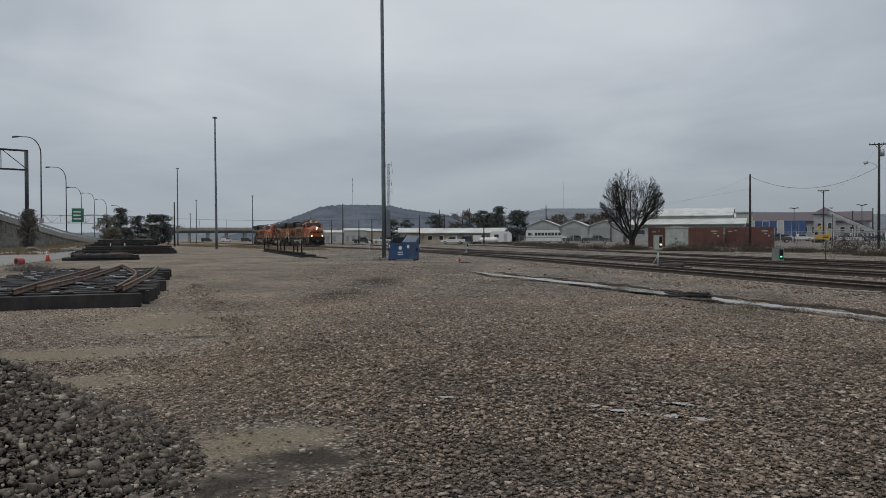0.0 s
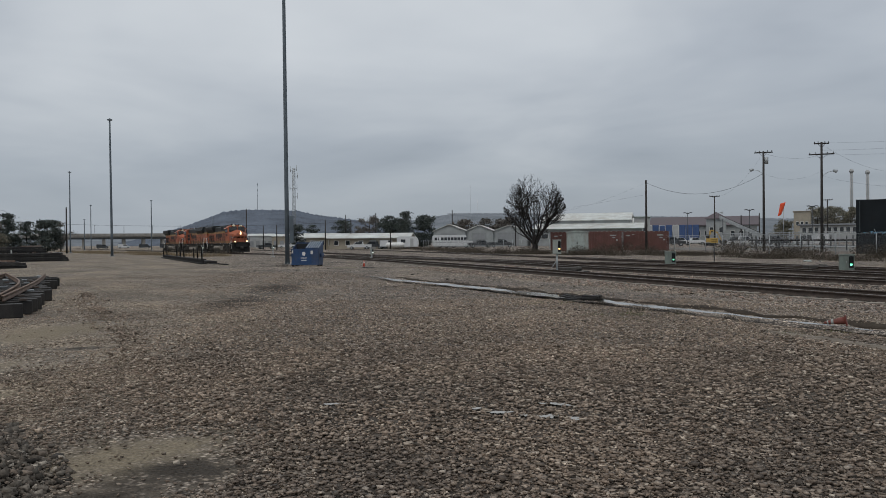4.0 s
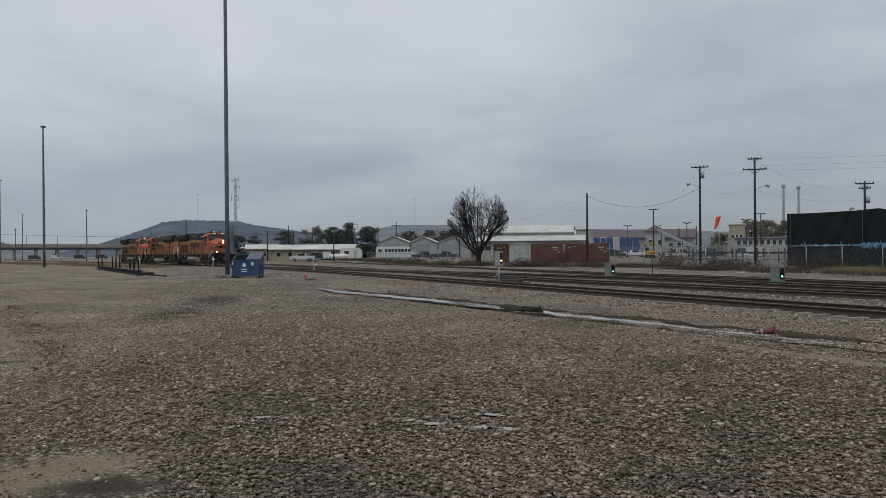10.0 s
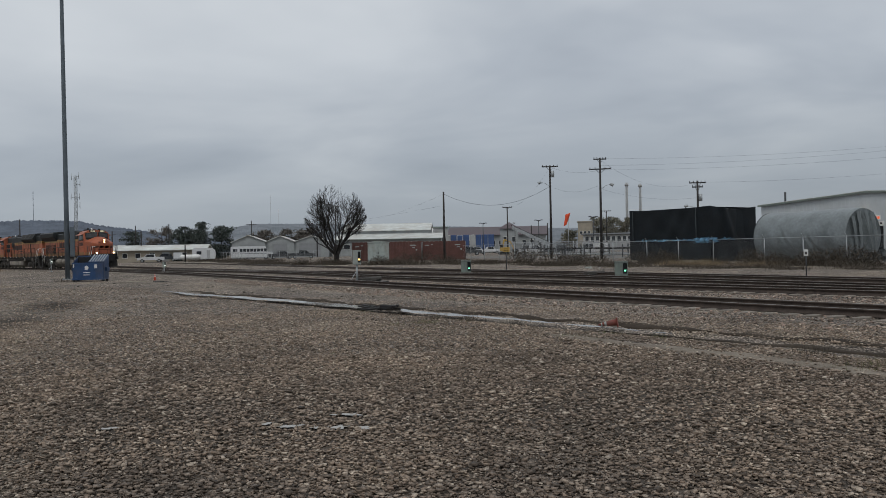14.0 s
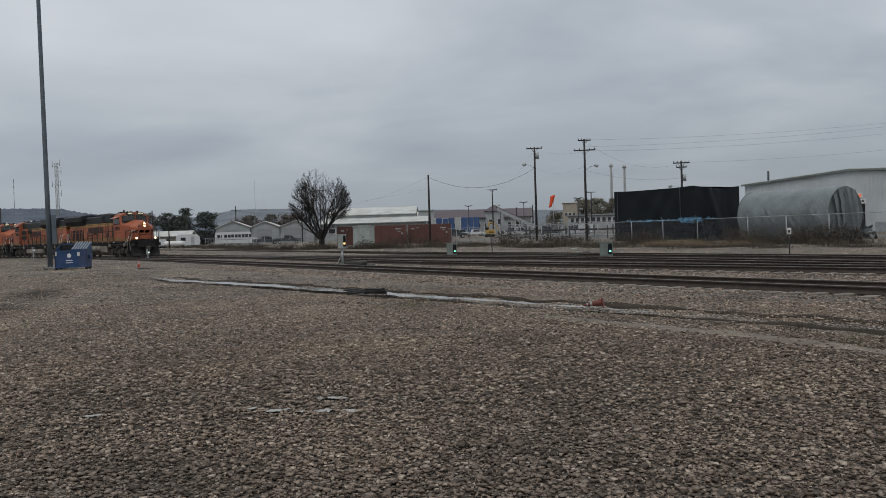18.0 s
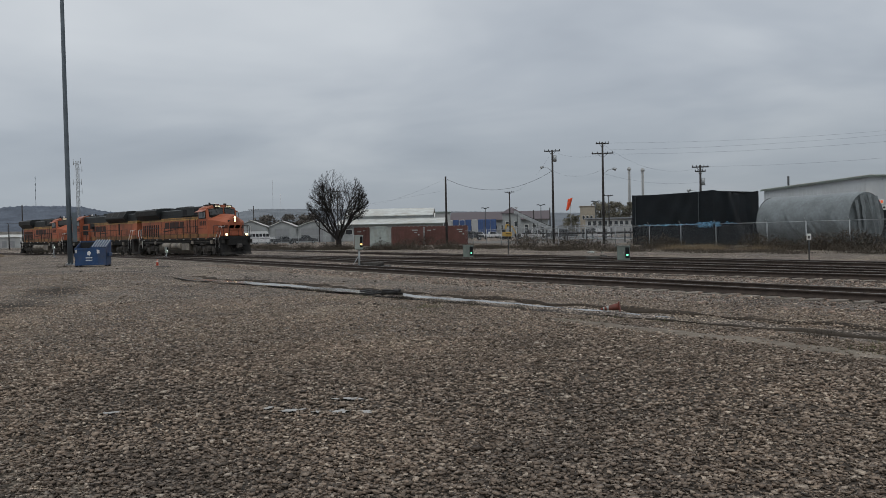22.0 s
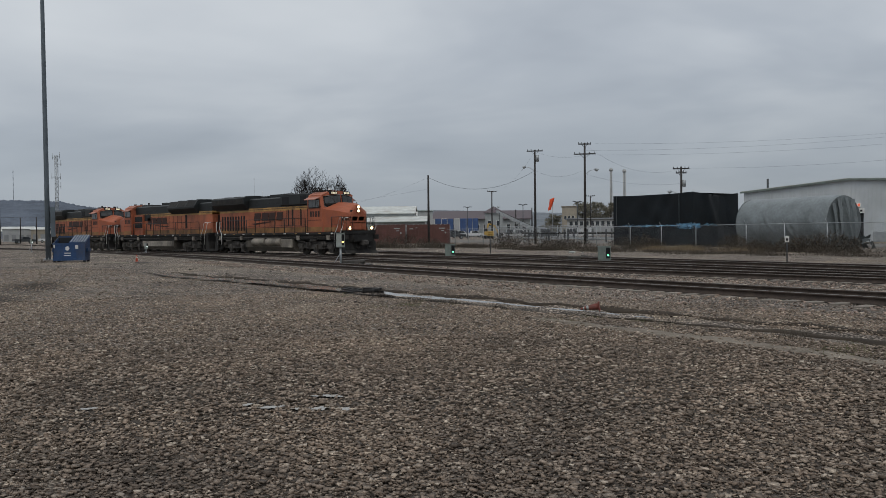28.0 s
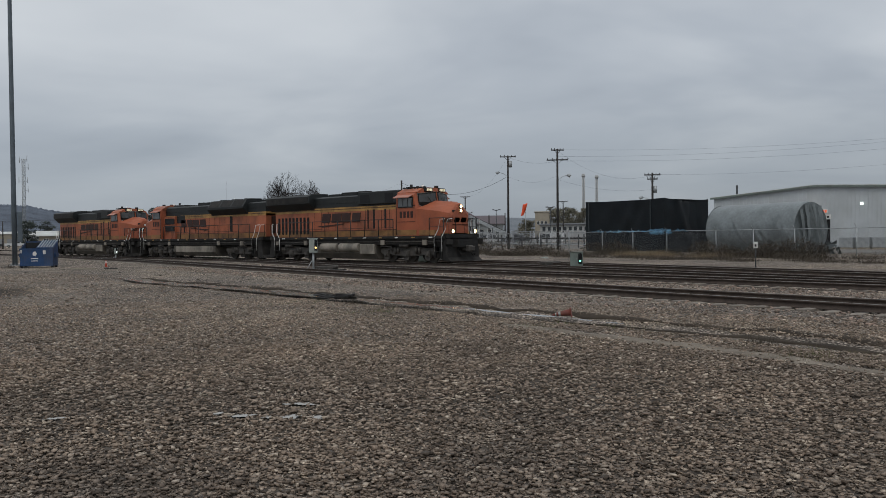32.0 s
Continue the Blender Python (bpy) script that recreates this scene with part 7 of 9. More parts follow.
def containers_apart():
    base = Vector((*spot(-53.2, 113), 0.3))
    first = container(pose(base.x, base.y, 0.3, 0, 0, 38), "rust-red corrugated shipping container beside the shed")
    for bearing, r, turn in ((-48.35, 110, 42), (-45.2, 113, 44)):
        x, y = spot(bearing, r)
        c, s = math.cos(radians(turn)), math.sin(radians(turn))
        copy_thing(first, pose(x - 6.1 * c, y - 6.1 * s, 0.3, 0, 0, turn))["label"] = "rust-red corrugated shipping container with pale marks on its doors"


containers_apart()


def storage_cabinet():
    me = thing("metal_shed", site(-52.1, 99), "pale grey sheet-metal storage shed", "metal shed")
    w, h = 2.6, 2.65
    part("wall", box(shape(), 0, w, 0, 2.4, 0.08, h), CABINET, me)
    part("roof", prism(shape(), [(-0.1, h), (w * 0.4, h + 0.18), (w + 0.1, h), (w + 0.1, h - 0.06), (-0.1, h - 0.06)], "y", -0.1, 2.5), CABINET, me)
    for k in range(2):
        d = part("door", box(shape(), 0.15 + k * 1.18, 1.28 + k * 1.18, -0.04, 0.0, 0.15, h - 0.15), CABINET, me)
        part("handle", box(shape(), 1.1 + k * 0.16, 1.16 + k * 0.16, -0.08, -0.04, 1.2, 1.4), GRIME, d)
    part("base", box(shape(), -0.05, w + 0.05, -0.05, 2.45, 0, 0.08), CONCRETE, me)


storage_cabinet()


# ---- vehicles ----


def wheels(me, places, r=0.36, w=0.22):
    for x, y in places:
        wh = part("wheel", tube(shape(), [(x, y - w / 2, r), (x, y + w / 2, r)], r, 14), TYRE, me)
        part("rim", tube(shape(), [(x, y - w / 2 - 0.01, r), (x, y + w / 2 + 0.01, r)], r * 0.55, 10), GALV, wh)


def pickup(m, paint, label, van=False):
    me = thing("pickup_truck" if not van else "van", m, label, "pickup truck" if not van else "van", "parked vehicles")
    if van:
        prof = [(-2.5, 0.4), (2.5, 0.4), (2.5, 1.0), (1.7, 1.2), (1.1, 1.9), (-2.5, 1.95)]
    else:
        prof = [(-2.7, 0.5), (2.7, 0.5), (2.7, 1.0), (1.4, 1.15), (0.8, 1.75), (-0.7, 1.78), (-0.85, 1.15), (-2.7, 1.15)]
    part("body", prism(shape(), prof, "y", -0.95, 0.95), paint, me)
    for s in (-1, 1):
        glassy = [(1.15, 1.18), (0.72, 1.68), (-0.6, 1.7), (-0.7, 1.18)] if not van else [(1.5, 1.25), (1.05, 1.8), (-0.2, 1.82), (-0.2, 1.25)]
        part("side_window", prism(shape(), glassy, "y", s * 0.955 - 0.01, s * 0.955 + 0.01), WINDOWDARK, me)
    part("front_bumper", box(shape(), 2.68, 2.8, -0.9, 0.9, 0.42, 0.7), GALV, me)
    part("rear_bumper", box(shape(), -2.8, -2.68, -0.9, 0.9, 0.42, 0.66), GALV, me)
    for s in (-0.7, 0.7):
        part("headlight", box(shape(), 2.69, 2.73, s - 0.14, s + 0.14, 0.75, 0.92), WHITEP, me)
    wheels(me, [(x, y) for x in (-1.7, 1.75) for y in (-0.85, 0.85)])
    return me


pickup(site(-66.6, 186, 175), CARWHITE, "white pickup truck parked before the beige building")
pickup(site(-65.6, 192, 160), CARDARK, "dark pickup truck parked before the beige building")
pickup(site(-64.9, 192, 90), CARWHITE, "white van parked near the propane tank", True)
pickup(site(-58.1, 178, 10), CARDARK, "dark pickup truck parked beside the bus")
pickup(site(-56.6, 176, 0), CARDARK, "dark pickup truck with an open bed")
pickup(site(-44.4, 205, 0), CARWHITE, "white pickup truck in the lot behind the fence")
pickup(site(-43.5, 212, 15), CARWHITE, "white pickup truck in the lot behind the fence")
pickup(site(-45.0, 165, 5), CARDARK, "dark pickup truck in the lot behind the fence")
pickup(site(-39.2, 200, 5), CARWHITE, "white pickup truck near the windsock")
pickup(site(-41.0, 170, 8), CARDARK, "dark pickup truck near the plum roofed depot")
pickup(site(-73.0, 240, 20), CARDARK, "dark pickup truck in the far yard")
pickup(site(-71.6, 250, 0), CARWHITE, "white pickup truck in the far yard")
for b_, r_, p_ in ((-80.9, 400, CARDARK), (-79.6, 395, CARDARK), (-82.2, 405, CARWHITE), (-78.2, 400, CARDARK), (-83.5, 400, CARDARK)):
    pickup(site(b_, r_, 4), p_, "vehicle on the road under the bridge", True)


def bus(m, label, length=8.4):
    me = thing("bus", m, label, "bus", "old white buses")
    prof = [(0, 0.5), (length - 1.0, 0.5), (length, 0.55), (length, 1.45), (length - 1.1, 1.7), (length - 1.5, 2.75), (length - 1.8, 2.95), (0.2, 2.95), (0, 2.75)]
    part("body", prism(shape(), prof, "y", -1.2, 1.2), CARWHITE, me)
    for s in (-1, 1):
        for k in range(8):
            x = 0.5 + k * 0.74
            part("side_window", box(shape(), x, x + 0.6, s * 1.205 - 0.01, s * 1.205 + 0.01, 1.75, 2.4), WINDOWDARK, me)
        part("rub_rail", box(shape(), 0.1, length - 1.2, s * 1.215 - 0.01, s * 1.215 + 0.01, 1.28, 1.36), DARKPOLE, me)
    part("windscreen", prism(shape(), [(length - 1.13, 1.75), (length - 1.09, 1.75), (length - 1.44, 2.65), (length - 1.48, 2.65)], "y", -1.0, 1.0), WINDOWDARK, me)
    wheels(me, [(x, y) for x in (1.7, length - 1.5) for y in (-1.05, 1.05)], 0.45)
    return me


bus(site(-61.0, 184, -3), "white school bus parked beside the sheds", 7.6)
bus(site(-61.45, 189, -3), "older white bus standing behind another bus", 6.4)


def propane_tank():
    me = thing("propane_tank", site(-64.1, 178), "white horizontal propane tank on saddles", "propane tank")
    part("vessel", tube(shape(), [(-1.75, 0, 0.95), (-1.6, 0, 0.95), (1.6, 0, 0.95), (1.75, 0, 0.95)], 0.55, 18), WHITEP, me)
    for s in (-1, 1):
        part("dome", tube(shape(), [(s * 1.72, 0, 0.95), (s * 1.95, 0, 0.95), (s * 2.05, 0, 0.95)], 0.5, 18, 0.2), WHITEP, me)
        part("saddle", box(shape(), s * 1.1 - 0.15, s * 1.1 + 0.15, -0.5, 0.5, 0, 0.55), CONCRETE, me)


propane_tank()


def camper():
    me = thing("camper_trailer", site(-63.2, 182, -4), "white camper trailer with rounded corners", "camper trailer")
    part("body", prism(shape(), [(-2.2, 0.45), (2.2, 0.45), (2.4, 1.2), (2.2, 2.3), (1.6, 2.75), (-2.1, 2.8), (-2.4, 2.5), (-2.4, 0.9)], "y", -1.15, 1.15), CARWHITE, me)
    part("door", box(shape(), 0.6, 1.3, -1.18, -1.15, 0.5, 2.3), PALEWALL, me)
    part("side_window", box(shape(), -1.5, -0.5, -1.18, -1.15, 1.4, 2.1), WINDOWDARK, me)
    wheels(me, [(-0.5, -1.0), (0.3, -1.0), (-0.5, 1.0), (0.3, 1.0)])
    part("hitch", box(shape(), 2.3, 3.4, -0.06, 0.06, 0.4, 0.5), GRIME, me)


camper()


def excavator():
    me = thing("excavator", site(-42.5, 168, 0) @ Matrix.Diagonal((0.7, 0.7, 0.7, 1)), "yellow tracked excavator with its boom raised", "excavator")
    part("house", box(shape(), -1.1, 1.3, -1.2, 1.2, 1.0, 2.1, 0.08), MACHINEYELLOW, me)
    part("cab", box(shape(), -1.1, -0.1, -1.2, 0.0, 2.1, 3.1, 0.06), BLACKIN, me)
    for s in (-1, 1):
        part("crawler_track", prism(shape(), [(-1.7, 0.35), (-1.4, 0), (1.4, 0), (1.7, 0.35), (1.5, 0.85), (-1.5, 0.85)], "y", s * 1.0 - 0.28, s * 1.0 + 0.28), TYRE, me)
    part("boom", prism(shape(), [(-0.6, 1.7), (-0.2, 1.7), (0.4, 4.2), (1.9, 3.6), (2.0, 3.85), (0.35, 4.6), (-0.1, 4.3)], "y", -0.2, 0.2), MACHINEYELLOW, me)
    part("stick", prism(shape(), [(1.7, 3.9), (2.1, 3.9), (3.4, 1.3), (3.1, 1.2)], "y", -0.15, 0.15), MACHINEYELLOW, me)
    part("bucket", prism(shape(), [(2.9, 1.4), (3.6, 1.4), (3.5, 0.6), (2.9, 0.5), (2.6, 0.9)], "y", -0.5, 0.5), GRIME, me)


excavator()


def conveyor():
    """An inclined loading conveyor on trestle legs."""
    me = thing("conveyor", site(-41.9, 158), "grey inclined loading conveyor in the lot", "conveyor")
    part("truss", prism(shape(), [(0, 5.0), (0, 5.7), (8.6, 1.5), (8.6, 0.8)], "y", -0.45, 0.45), GALV, me)
    part("belt", prism(shape(), [(-0.2, 5.74), (-0.2, 5.82), (8.8, 1.62), (8.8, 1.54)], "y", -0.35, 0.35), GRIME, me)
    for x, z in ((0.6, 5.0), (4.4, 3.2), (8.0, 1.4)):
        for y in (-0.4, 0.4):
            part("leg", tube(shape(), [(x, y * 1.6, 0), (x, y, z)], 0.09, 6), DARKPOLE, me)
    part("hopper", prism(shape(), [(8.0, 1.9), (9.6, 1.9), (9.2, 0.9), (8.4, 0.9)], "y", -0.7, 0.7), GALV, me)


conveyor()


def pipe_rack(m, n, label):
    me = thing("pipe_rack", m, label, "pipe rack", "pipe racks in the lot")
    for x in (-2.6, 0.0, 2.6):
        part("upright", box(shape(), x - 0.08, x + 0.08, -0.5, -0.38, 0, 1.7), DARKPOLE, me)
        part("upright", box(shape(), x - 0.08, x + 0.08, 0.38, 0.5, 0, 1.7), DARKPOLE, me)
        for z in (0.25, 1.0):
            part("crossbar", box(shape(), x - 0.07, x + 0.07, -0.38, 0.38, z, z + 0.1), DARKPOLE, me)
    for k in range(n):
        z = 0.42 if k % 2 else 1.17
        part("pipe", tube(shape(), [(-3.4 + 0.1 * (k % 3), -0.28 + 0.18 * (k // 2), z), (3.2 - 0.2 * (k % 4), -0.28 + 0.18 * (k // 2), z)], 0.08, 8), (GRIME, GALV, RAIL)[k % 3], me)


for b_, r_, t_, n_ in ((-38.4, 118, 6, 7), (-36.9, 112, -4, 6), (-35.2, 116, 3, 8), (-37.6, 136, 2, 7), (-39.9, 128, 8, 6), (-34.3, 104, 0, 7)):
    pipe_rack(site(b_, r_, t_), n_, "dark steel rack of stacked pipes behind the fence")
pickup(site(-38.6, 146, 6), CARDARK, "dark pickup truck behind the pipe racks")
pickup(site(-36.3, 150, 170), CARWHITE, "white van behind the pipe racks", True)
pickup(site(-40.4, 150, 4), CARWHITE, "white pickup truck beside the conveyor")


def windsock():
    r = 150
    m = site(-37.95, r)
    h = high(2.1, r) - 0.45
    me = thing("windsock", m, "orange windsock hanging on a thin mast", "windsock")
    part("mast", tube(shape(), [(0, 0, 0), (0, 0, h)], 0.06, 8), GALV, me)
    rings = []
    for k in range(9):
        t = k / 8
        c = Vector((-0.1 - 0.55 * t ** 1.3, 0, high(2.4, r) - 0.45 - 0.15 - 2.15 * t))
        rr = 0.48 * (1 - 0.42 * t)
        rings.append([c + Vector((rr * math.cos(a) * 0.95, rr * math.sin(a), rr * math.cos(a) * 0.3)) for a in [q * math.tau / 14 for q in range(14)]])
    part("sock", loft(shape(), rings), WINDSOCK, me, smooth=True)
    part("hoop", tube(shape(), [(0, 0, h - 0.1), (-0.15, 0, high(2.4, r) - 0.6)], 0.03, 6), GALV, me)


windsock()


def lattice_tower():
    r = 260
    m = site(-71.1, r)
    h = high(5.45, r) - 0.4
    me = thing("lattice_tower", m, "slim grey lattice radio tower with antennas", "radio tower")
    w = 0.5
    legs = [(w * math.cos(a), w * math.sin(a)) for a in (0.5, 0.5 + math.tau / 3, 0.5 + 2 * math.tau / 3)]
    for x, y in legs:
        part("leg", tube(shape(), [(x, y, 0), (x, y, h - 1)], 0.07, 6), GALV, me)
    n = 18
    for k in range(n):
        z0, z1 = (h - 1) * k / n, (h - 1) * (k + 1) / n
        for i in range(3):
            a, b = legs[i], legs[(i + 1) % 3]
            part("brace", tube(shape(), [(*a, z0), (*b, z1)], 0.03, 4), GALV, me)
            part("brace", tube(shape(), [(*b, z0), (*a, z1)], 0.03, 4), GALV, me)
            part("crossbar", tube(shape(), [(*a, z1), (*b, z1)], 0.03, 4), GALV, me)
    for z, x in ((h - 1.2, 0.9), (h - 1.6, -1.0), (h * 0.72, 1.0), (h * 0.72, -1.2), (h * 0.62, 1.1), (h - 3.5, 1.2)):
        part("antenna", tube(shape(), [(x, 0, z - 0.6), (x, 0, z + 1.2)], 0.08, 6), GALV, me)
        part("antenna_arm", tube(shape(), [(0, 0, z), (x, 0, z)], 0.05, 5), GALV, me)


lattice_tower()


# ---- highway, bridge and signs ----


def retaining_wall():
    """The ramp's stone-faced wall with its concrete band and rail, falling towards the bridge."""
    pts = [(-98, -17.5), (-129.7, -13.2), (-170, -7.0), (-215, -1.0), (-290, 8.5)]
    tops = [7.0, 5.1, 2.7, 1.3, 0.6]
    base = thing("wall_highway", pose(-98, -17.5, 0), "grey stone-faced retaining wall with a concrete band", "retaining wall", kind="structure")
    rng = random.Random(21)
    line, head = curve(pts, 3.0)
    s_top = np.interp(line[:, 0], [p[0] for p in pts][::-1], tops[::-1])
    off = np.array((-98, -17.5))
    bm = shape()
    prev = None
    for (x, y), h, t in zip(line, head, s_top):
        nx, ny = -math.sin(h), math.cos(h)
        ring = [bm.verts.new((x - off[0] + nx * o, y - off[1] + ny * o, z)) for o, z in ((0, -0.5), (0, t - 0.9), (4.0, t - 0.9), (4.0, -0.5))]
        if prev:
            for k in range(4):
                bm.faces.new((prev[k], ring[k], ring[(k + 1) % 4], prev[(k + 1) % 4]))
        prev = ring
    bmesh.ops.recalc_face_normals(bm, faces=bm.faces[:])
    part("wall_core", bm, CONCRETE, base)
    # which side faces the yard
    for (x, y), h, t, (x2, y2), t2 in zip(line[:-1], head[:-1], s_top[:-1], line[1:], s_top[1:]):
        ln = math.hypot(x2 - x, y2 - y)
        seg = pose(x - off[0], y - off[1], 0, 0, 0, math.degrees(h))
        rows = int((min(t, t2) - 1.0) / 0.55)
        for q in range(max(1, rows)):
            k = 0
            pos = rng.uniform(-0.4, 0)
            while pos < ln:
                w = rng.uniform(0.8, 1.5)
                if x > -185:
                    bmx = box(shape(), max(0, pos), min(ln, pos + w - 0.05), -0.10 - rng.uniform(0, 0.06), 0.0, 0.35 + q * 0.55, 0.86 + q * 0.55)
                    part("stone", bmx, STONEWALL, base, at=seg)
                pos += w
                k += 1
        slope = math.degrees(math.atan2(t2 - t, ln))
        cap = box(shape(), 0, math.hypot(ln, t2 - t), -0.35, 0.35, -0.9, -0.45)
        part("concrete_band", cap, CONCRETE, base, at=seg @ pose(0, 0, t, 0, -slope, 0))
        part("parapet", box(shape(), 0, math.hypot(ln, t2 - t), -0.15, 0.15, -0.45, 0.05), CONCRETE, base, at=seg @ pose(0, 0, t, 0, -slope, 0))
        part("rail_post", box(shape(), -0.08, 0.08, -0.1, 0.1, 0.05, 0.55), GALV, base, at=seg @ pose(0, 0, t, 0, -slope, 0))
        part("guard_rail", box(shape(), 0, math.hypot(ln, t2 - t), -0.18, -0.1, 0.28, 0.55), GALV, base, at=seg @ pose(0, 0, t, 0, -slope, 0))


retaining_wall()


def road_sheet(name, pts_a, pts_b, material, label, lift=0.02):
    """A road between two edge lines, lying on the ground."""
    a, _ = curve(pts_a, 2.0)
    b, _ = curve(pts_b, 2.0)
    n = 60
    pa = a[np.linspace(0, len(a) - 1, n).astype(int)]
    pb = b[np.linspace(0, len(b) - 1, n).astype(int)]
    t = np.linspace(0, 1, 7)[None, :, None]
    g = pa[:, None] * (1 - t) + pb[:, None] * t
    z = ground_z(g[..., 0], g[..., 1]) + lift
    v = np.concatenate([g, z[..., None]], -1).reshape(-1, 3)
    i, j = np.meshgrid(np.arange(n - 1), np.arange(6), indexing="ij")
    i, j = i.ravel(), j.ravel()
    ob = raw_mesh(name, v, np.stack([i * 7 + j, (i + 1) * 7 + j, (i + 1) * 7 + j + 1, i * 7 + j + 1], -1), material)
    tagged(ob, label, "road", kind="structure")


road_sheet("road", [(-34, -10), (-56.6, -6.0), (-80, -2.6), (-110, -1.0), (-180, 1.5)], [(-40, -26), (-70, -17), (-100, -13), (-130, -9), (-180, -3)], ROADPALE, "pale worn roadway beside the yard", 0.03)
road_sheet("road_lot", [(-100, 88), (-60, 82), (-36, 76), (-12, 66)], [(-110, 100), (-60, 94), (-34, 84), (-8, 74)], LOTPAVE, "pale lot paving behind the fence", 0.03)


def street_light(x, y, foot, top, label="curved highway street light"):
    me = thing("street_light", pose(x, y, foot), label, "street light", "highway street lights")
    h = top - foot
    part("pole", tube(shape(), [(0, 0, 0), (0, 0, h * 0.4), (0, 0, h * 0.8)], 0.125, 8, 0.09), DARKPOLE, me)
    arc = [(0, -1.9 * (1 - math.cos(a)) * 1.0, h * 0.8 + (h * 0.2) * math.sin(a)) for a in [k * math.pi / 2 / 8 for k in range(9)]]
    part("arm", tube(shape(), [*arc, (0, -3.2, h)], 0.09, 8, 0.06), DARKPOLE, me)
    part("lamp_head", tube(shape(), [(0, -3.0, h), (0, -3.4, h - 0.02), (0, -3.9, h - 0.08)], 0.12, 8, 0.16), DARKPOLE, me)
    part("base", box(shape(), -0.3, 0.3, -0.3, 0.3, -0.6, 0.05), CONCRETE, me)


for b_, r_, f_, t_ in ((-93.63, 140, 4.8, 6.4), (-92.18, 190, 3.4, 4.58), (-91.28, 250, 2.6, 3.33), (-90.5, 295, 2.0, 2.98), (-89.78, 340, 1.8, 2.6), (-88.9, 390, 1.6, 2.2)):
    x_, y_ = spot(b_, r_)
    street_light(x_, y_, f_, high(t_, r_))


def sign_truss(bearing_a, bearing_b, ra, rb, z0, z1, label, legs, panels, edge_post=False):
    a, b = Vector((*spot(bearing_a, ra), 0)), Vector((*spot(bearing_b, rb), 0))
    d = (b - a)
    length = d.length
    me = thing("sign_gantry", pose(a.x, a.y, 0, 0, 0, math.degrees(math.atan2(d.y, d.x))), label, "sign gantry", "highway sign gantries")
    for z in (z0, z1):
        for y in (-0.5, 0.5):
            part("chord", tube(shape(), [(0, y, z), (length, y, z)], 0.1, 6), GALV if not edge_post else DARKPOLE, me)
    n = max(2, int(length / (z1 - z0)))
    for k in range(n):
        x0, x1 = length * k / n, length * (k + 1) / n
        up = k % 2
        part("diagonal", tube(shape(), [(x0, -0.5, z1 if up else z0), (x1, -0.5, z0 if up else z1)], 0.06, 5), GALV if not edge_post else DARKPOLE, me)
        part("upright", tube(shape(), [(x0, -0.5, z0), (x0, -0.5, z1)], 0.06, 5), GALV if not edge_post else DARKPOLE, me)
    for f, foot in legs:
        part("leg", tube(shape(), [(length * f, 0, foot), (length * f, 0, z1 + 0.1)], 0.26, 10), DARKPOLE if edge_post else GALV, me)
    for f0, f1, za, zb in panels:
        pn = part("sign_panel", box(shape(), length * f0, length * f1, -0.75, -0.65, za, zb, 0.02), SIGNGREEN, me, "green road sign with white writing bars")
        for k in range(3):
            z = za + (zb - za) * (0.2 + 0.25 * k)
            part("writing_bar", box(shape(), length * f0 + 0.4, length * f1 - 0.5, -0.78, -0.75, z, z + (zb - za) * 0.1), WHITEP, pn)


sign_truss(-97.4, -94.45, 128, 130, high(4.34, 130), high(5.53, 130), "dark truss arm of an overhead sign over the ramp", [(1.0, 3.6)], [], True)
sign_truss(-94.0, -88.2, 250, 256, high(1.05, 250), high(1.55, 250), "grey overhead truss with green road signs", [(0.0, 0.3), (1.0, 0.3)], [(0.36, 0.48, high(1.1, 250), high(2.0, 250)), (0.62, 0.78, high(1.02, 250), high(1.4, 250))])


def bridge():
    a, b = Vector((*spot(-90, 420), 0)), Vector((*spot(-74.5, 425), 0))
    d = b - a
    L = d.length
    me = thing("road_bridge", pose(a.x, a.y, 0, 0, 0, math.degrees(math.atan2(d.y, d.x))), "grey concrete road bridge on piers", "bridge")
    zt, zb = high(0.75, 420), high(0.5, 420)
    part("deck", box(shape(), 0, L, -5, 5, zb, zt - 0.9), CONCRETE, me)
    part("parapet", box(shape(), 0, L, -5.3, -5.0, zb + 0.5, zt), CONCRETE, me)
    part("girder", box(shape(), 0, L, -4.8, -4.2, zb - 0.9, zb), DARKPOLE, me)
    for k in range(13):
        x = 4 + k * (L - 8) / 12
        part("pier", box(shape(), x - 0.7, x + 0.7, -4, 4, -0.2, zb - 0.9), CONCRETE, me)
    for k in range(9):
        x = 6 + k * (L - 12) / 8
        part("bridge_lamp", tube(shape(), [(x, -5, zt), (x, -5, zt + 3.5), (x, -6.2, zt + 3.9)], 0.09, 5), DARKPOLE, me)


bridge()


# ---- hills ----


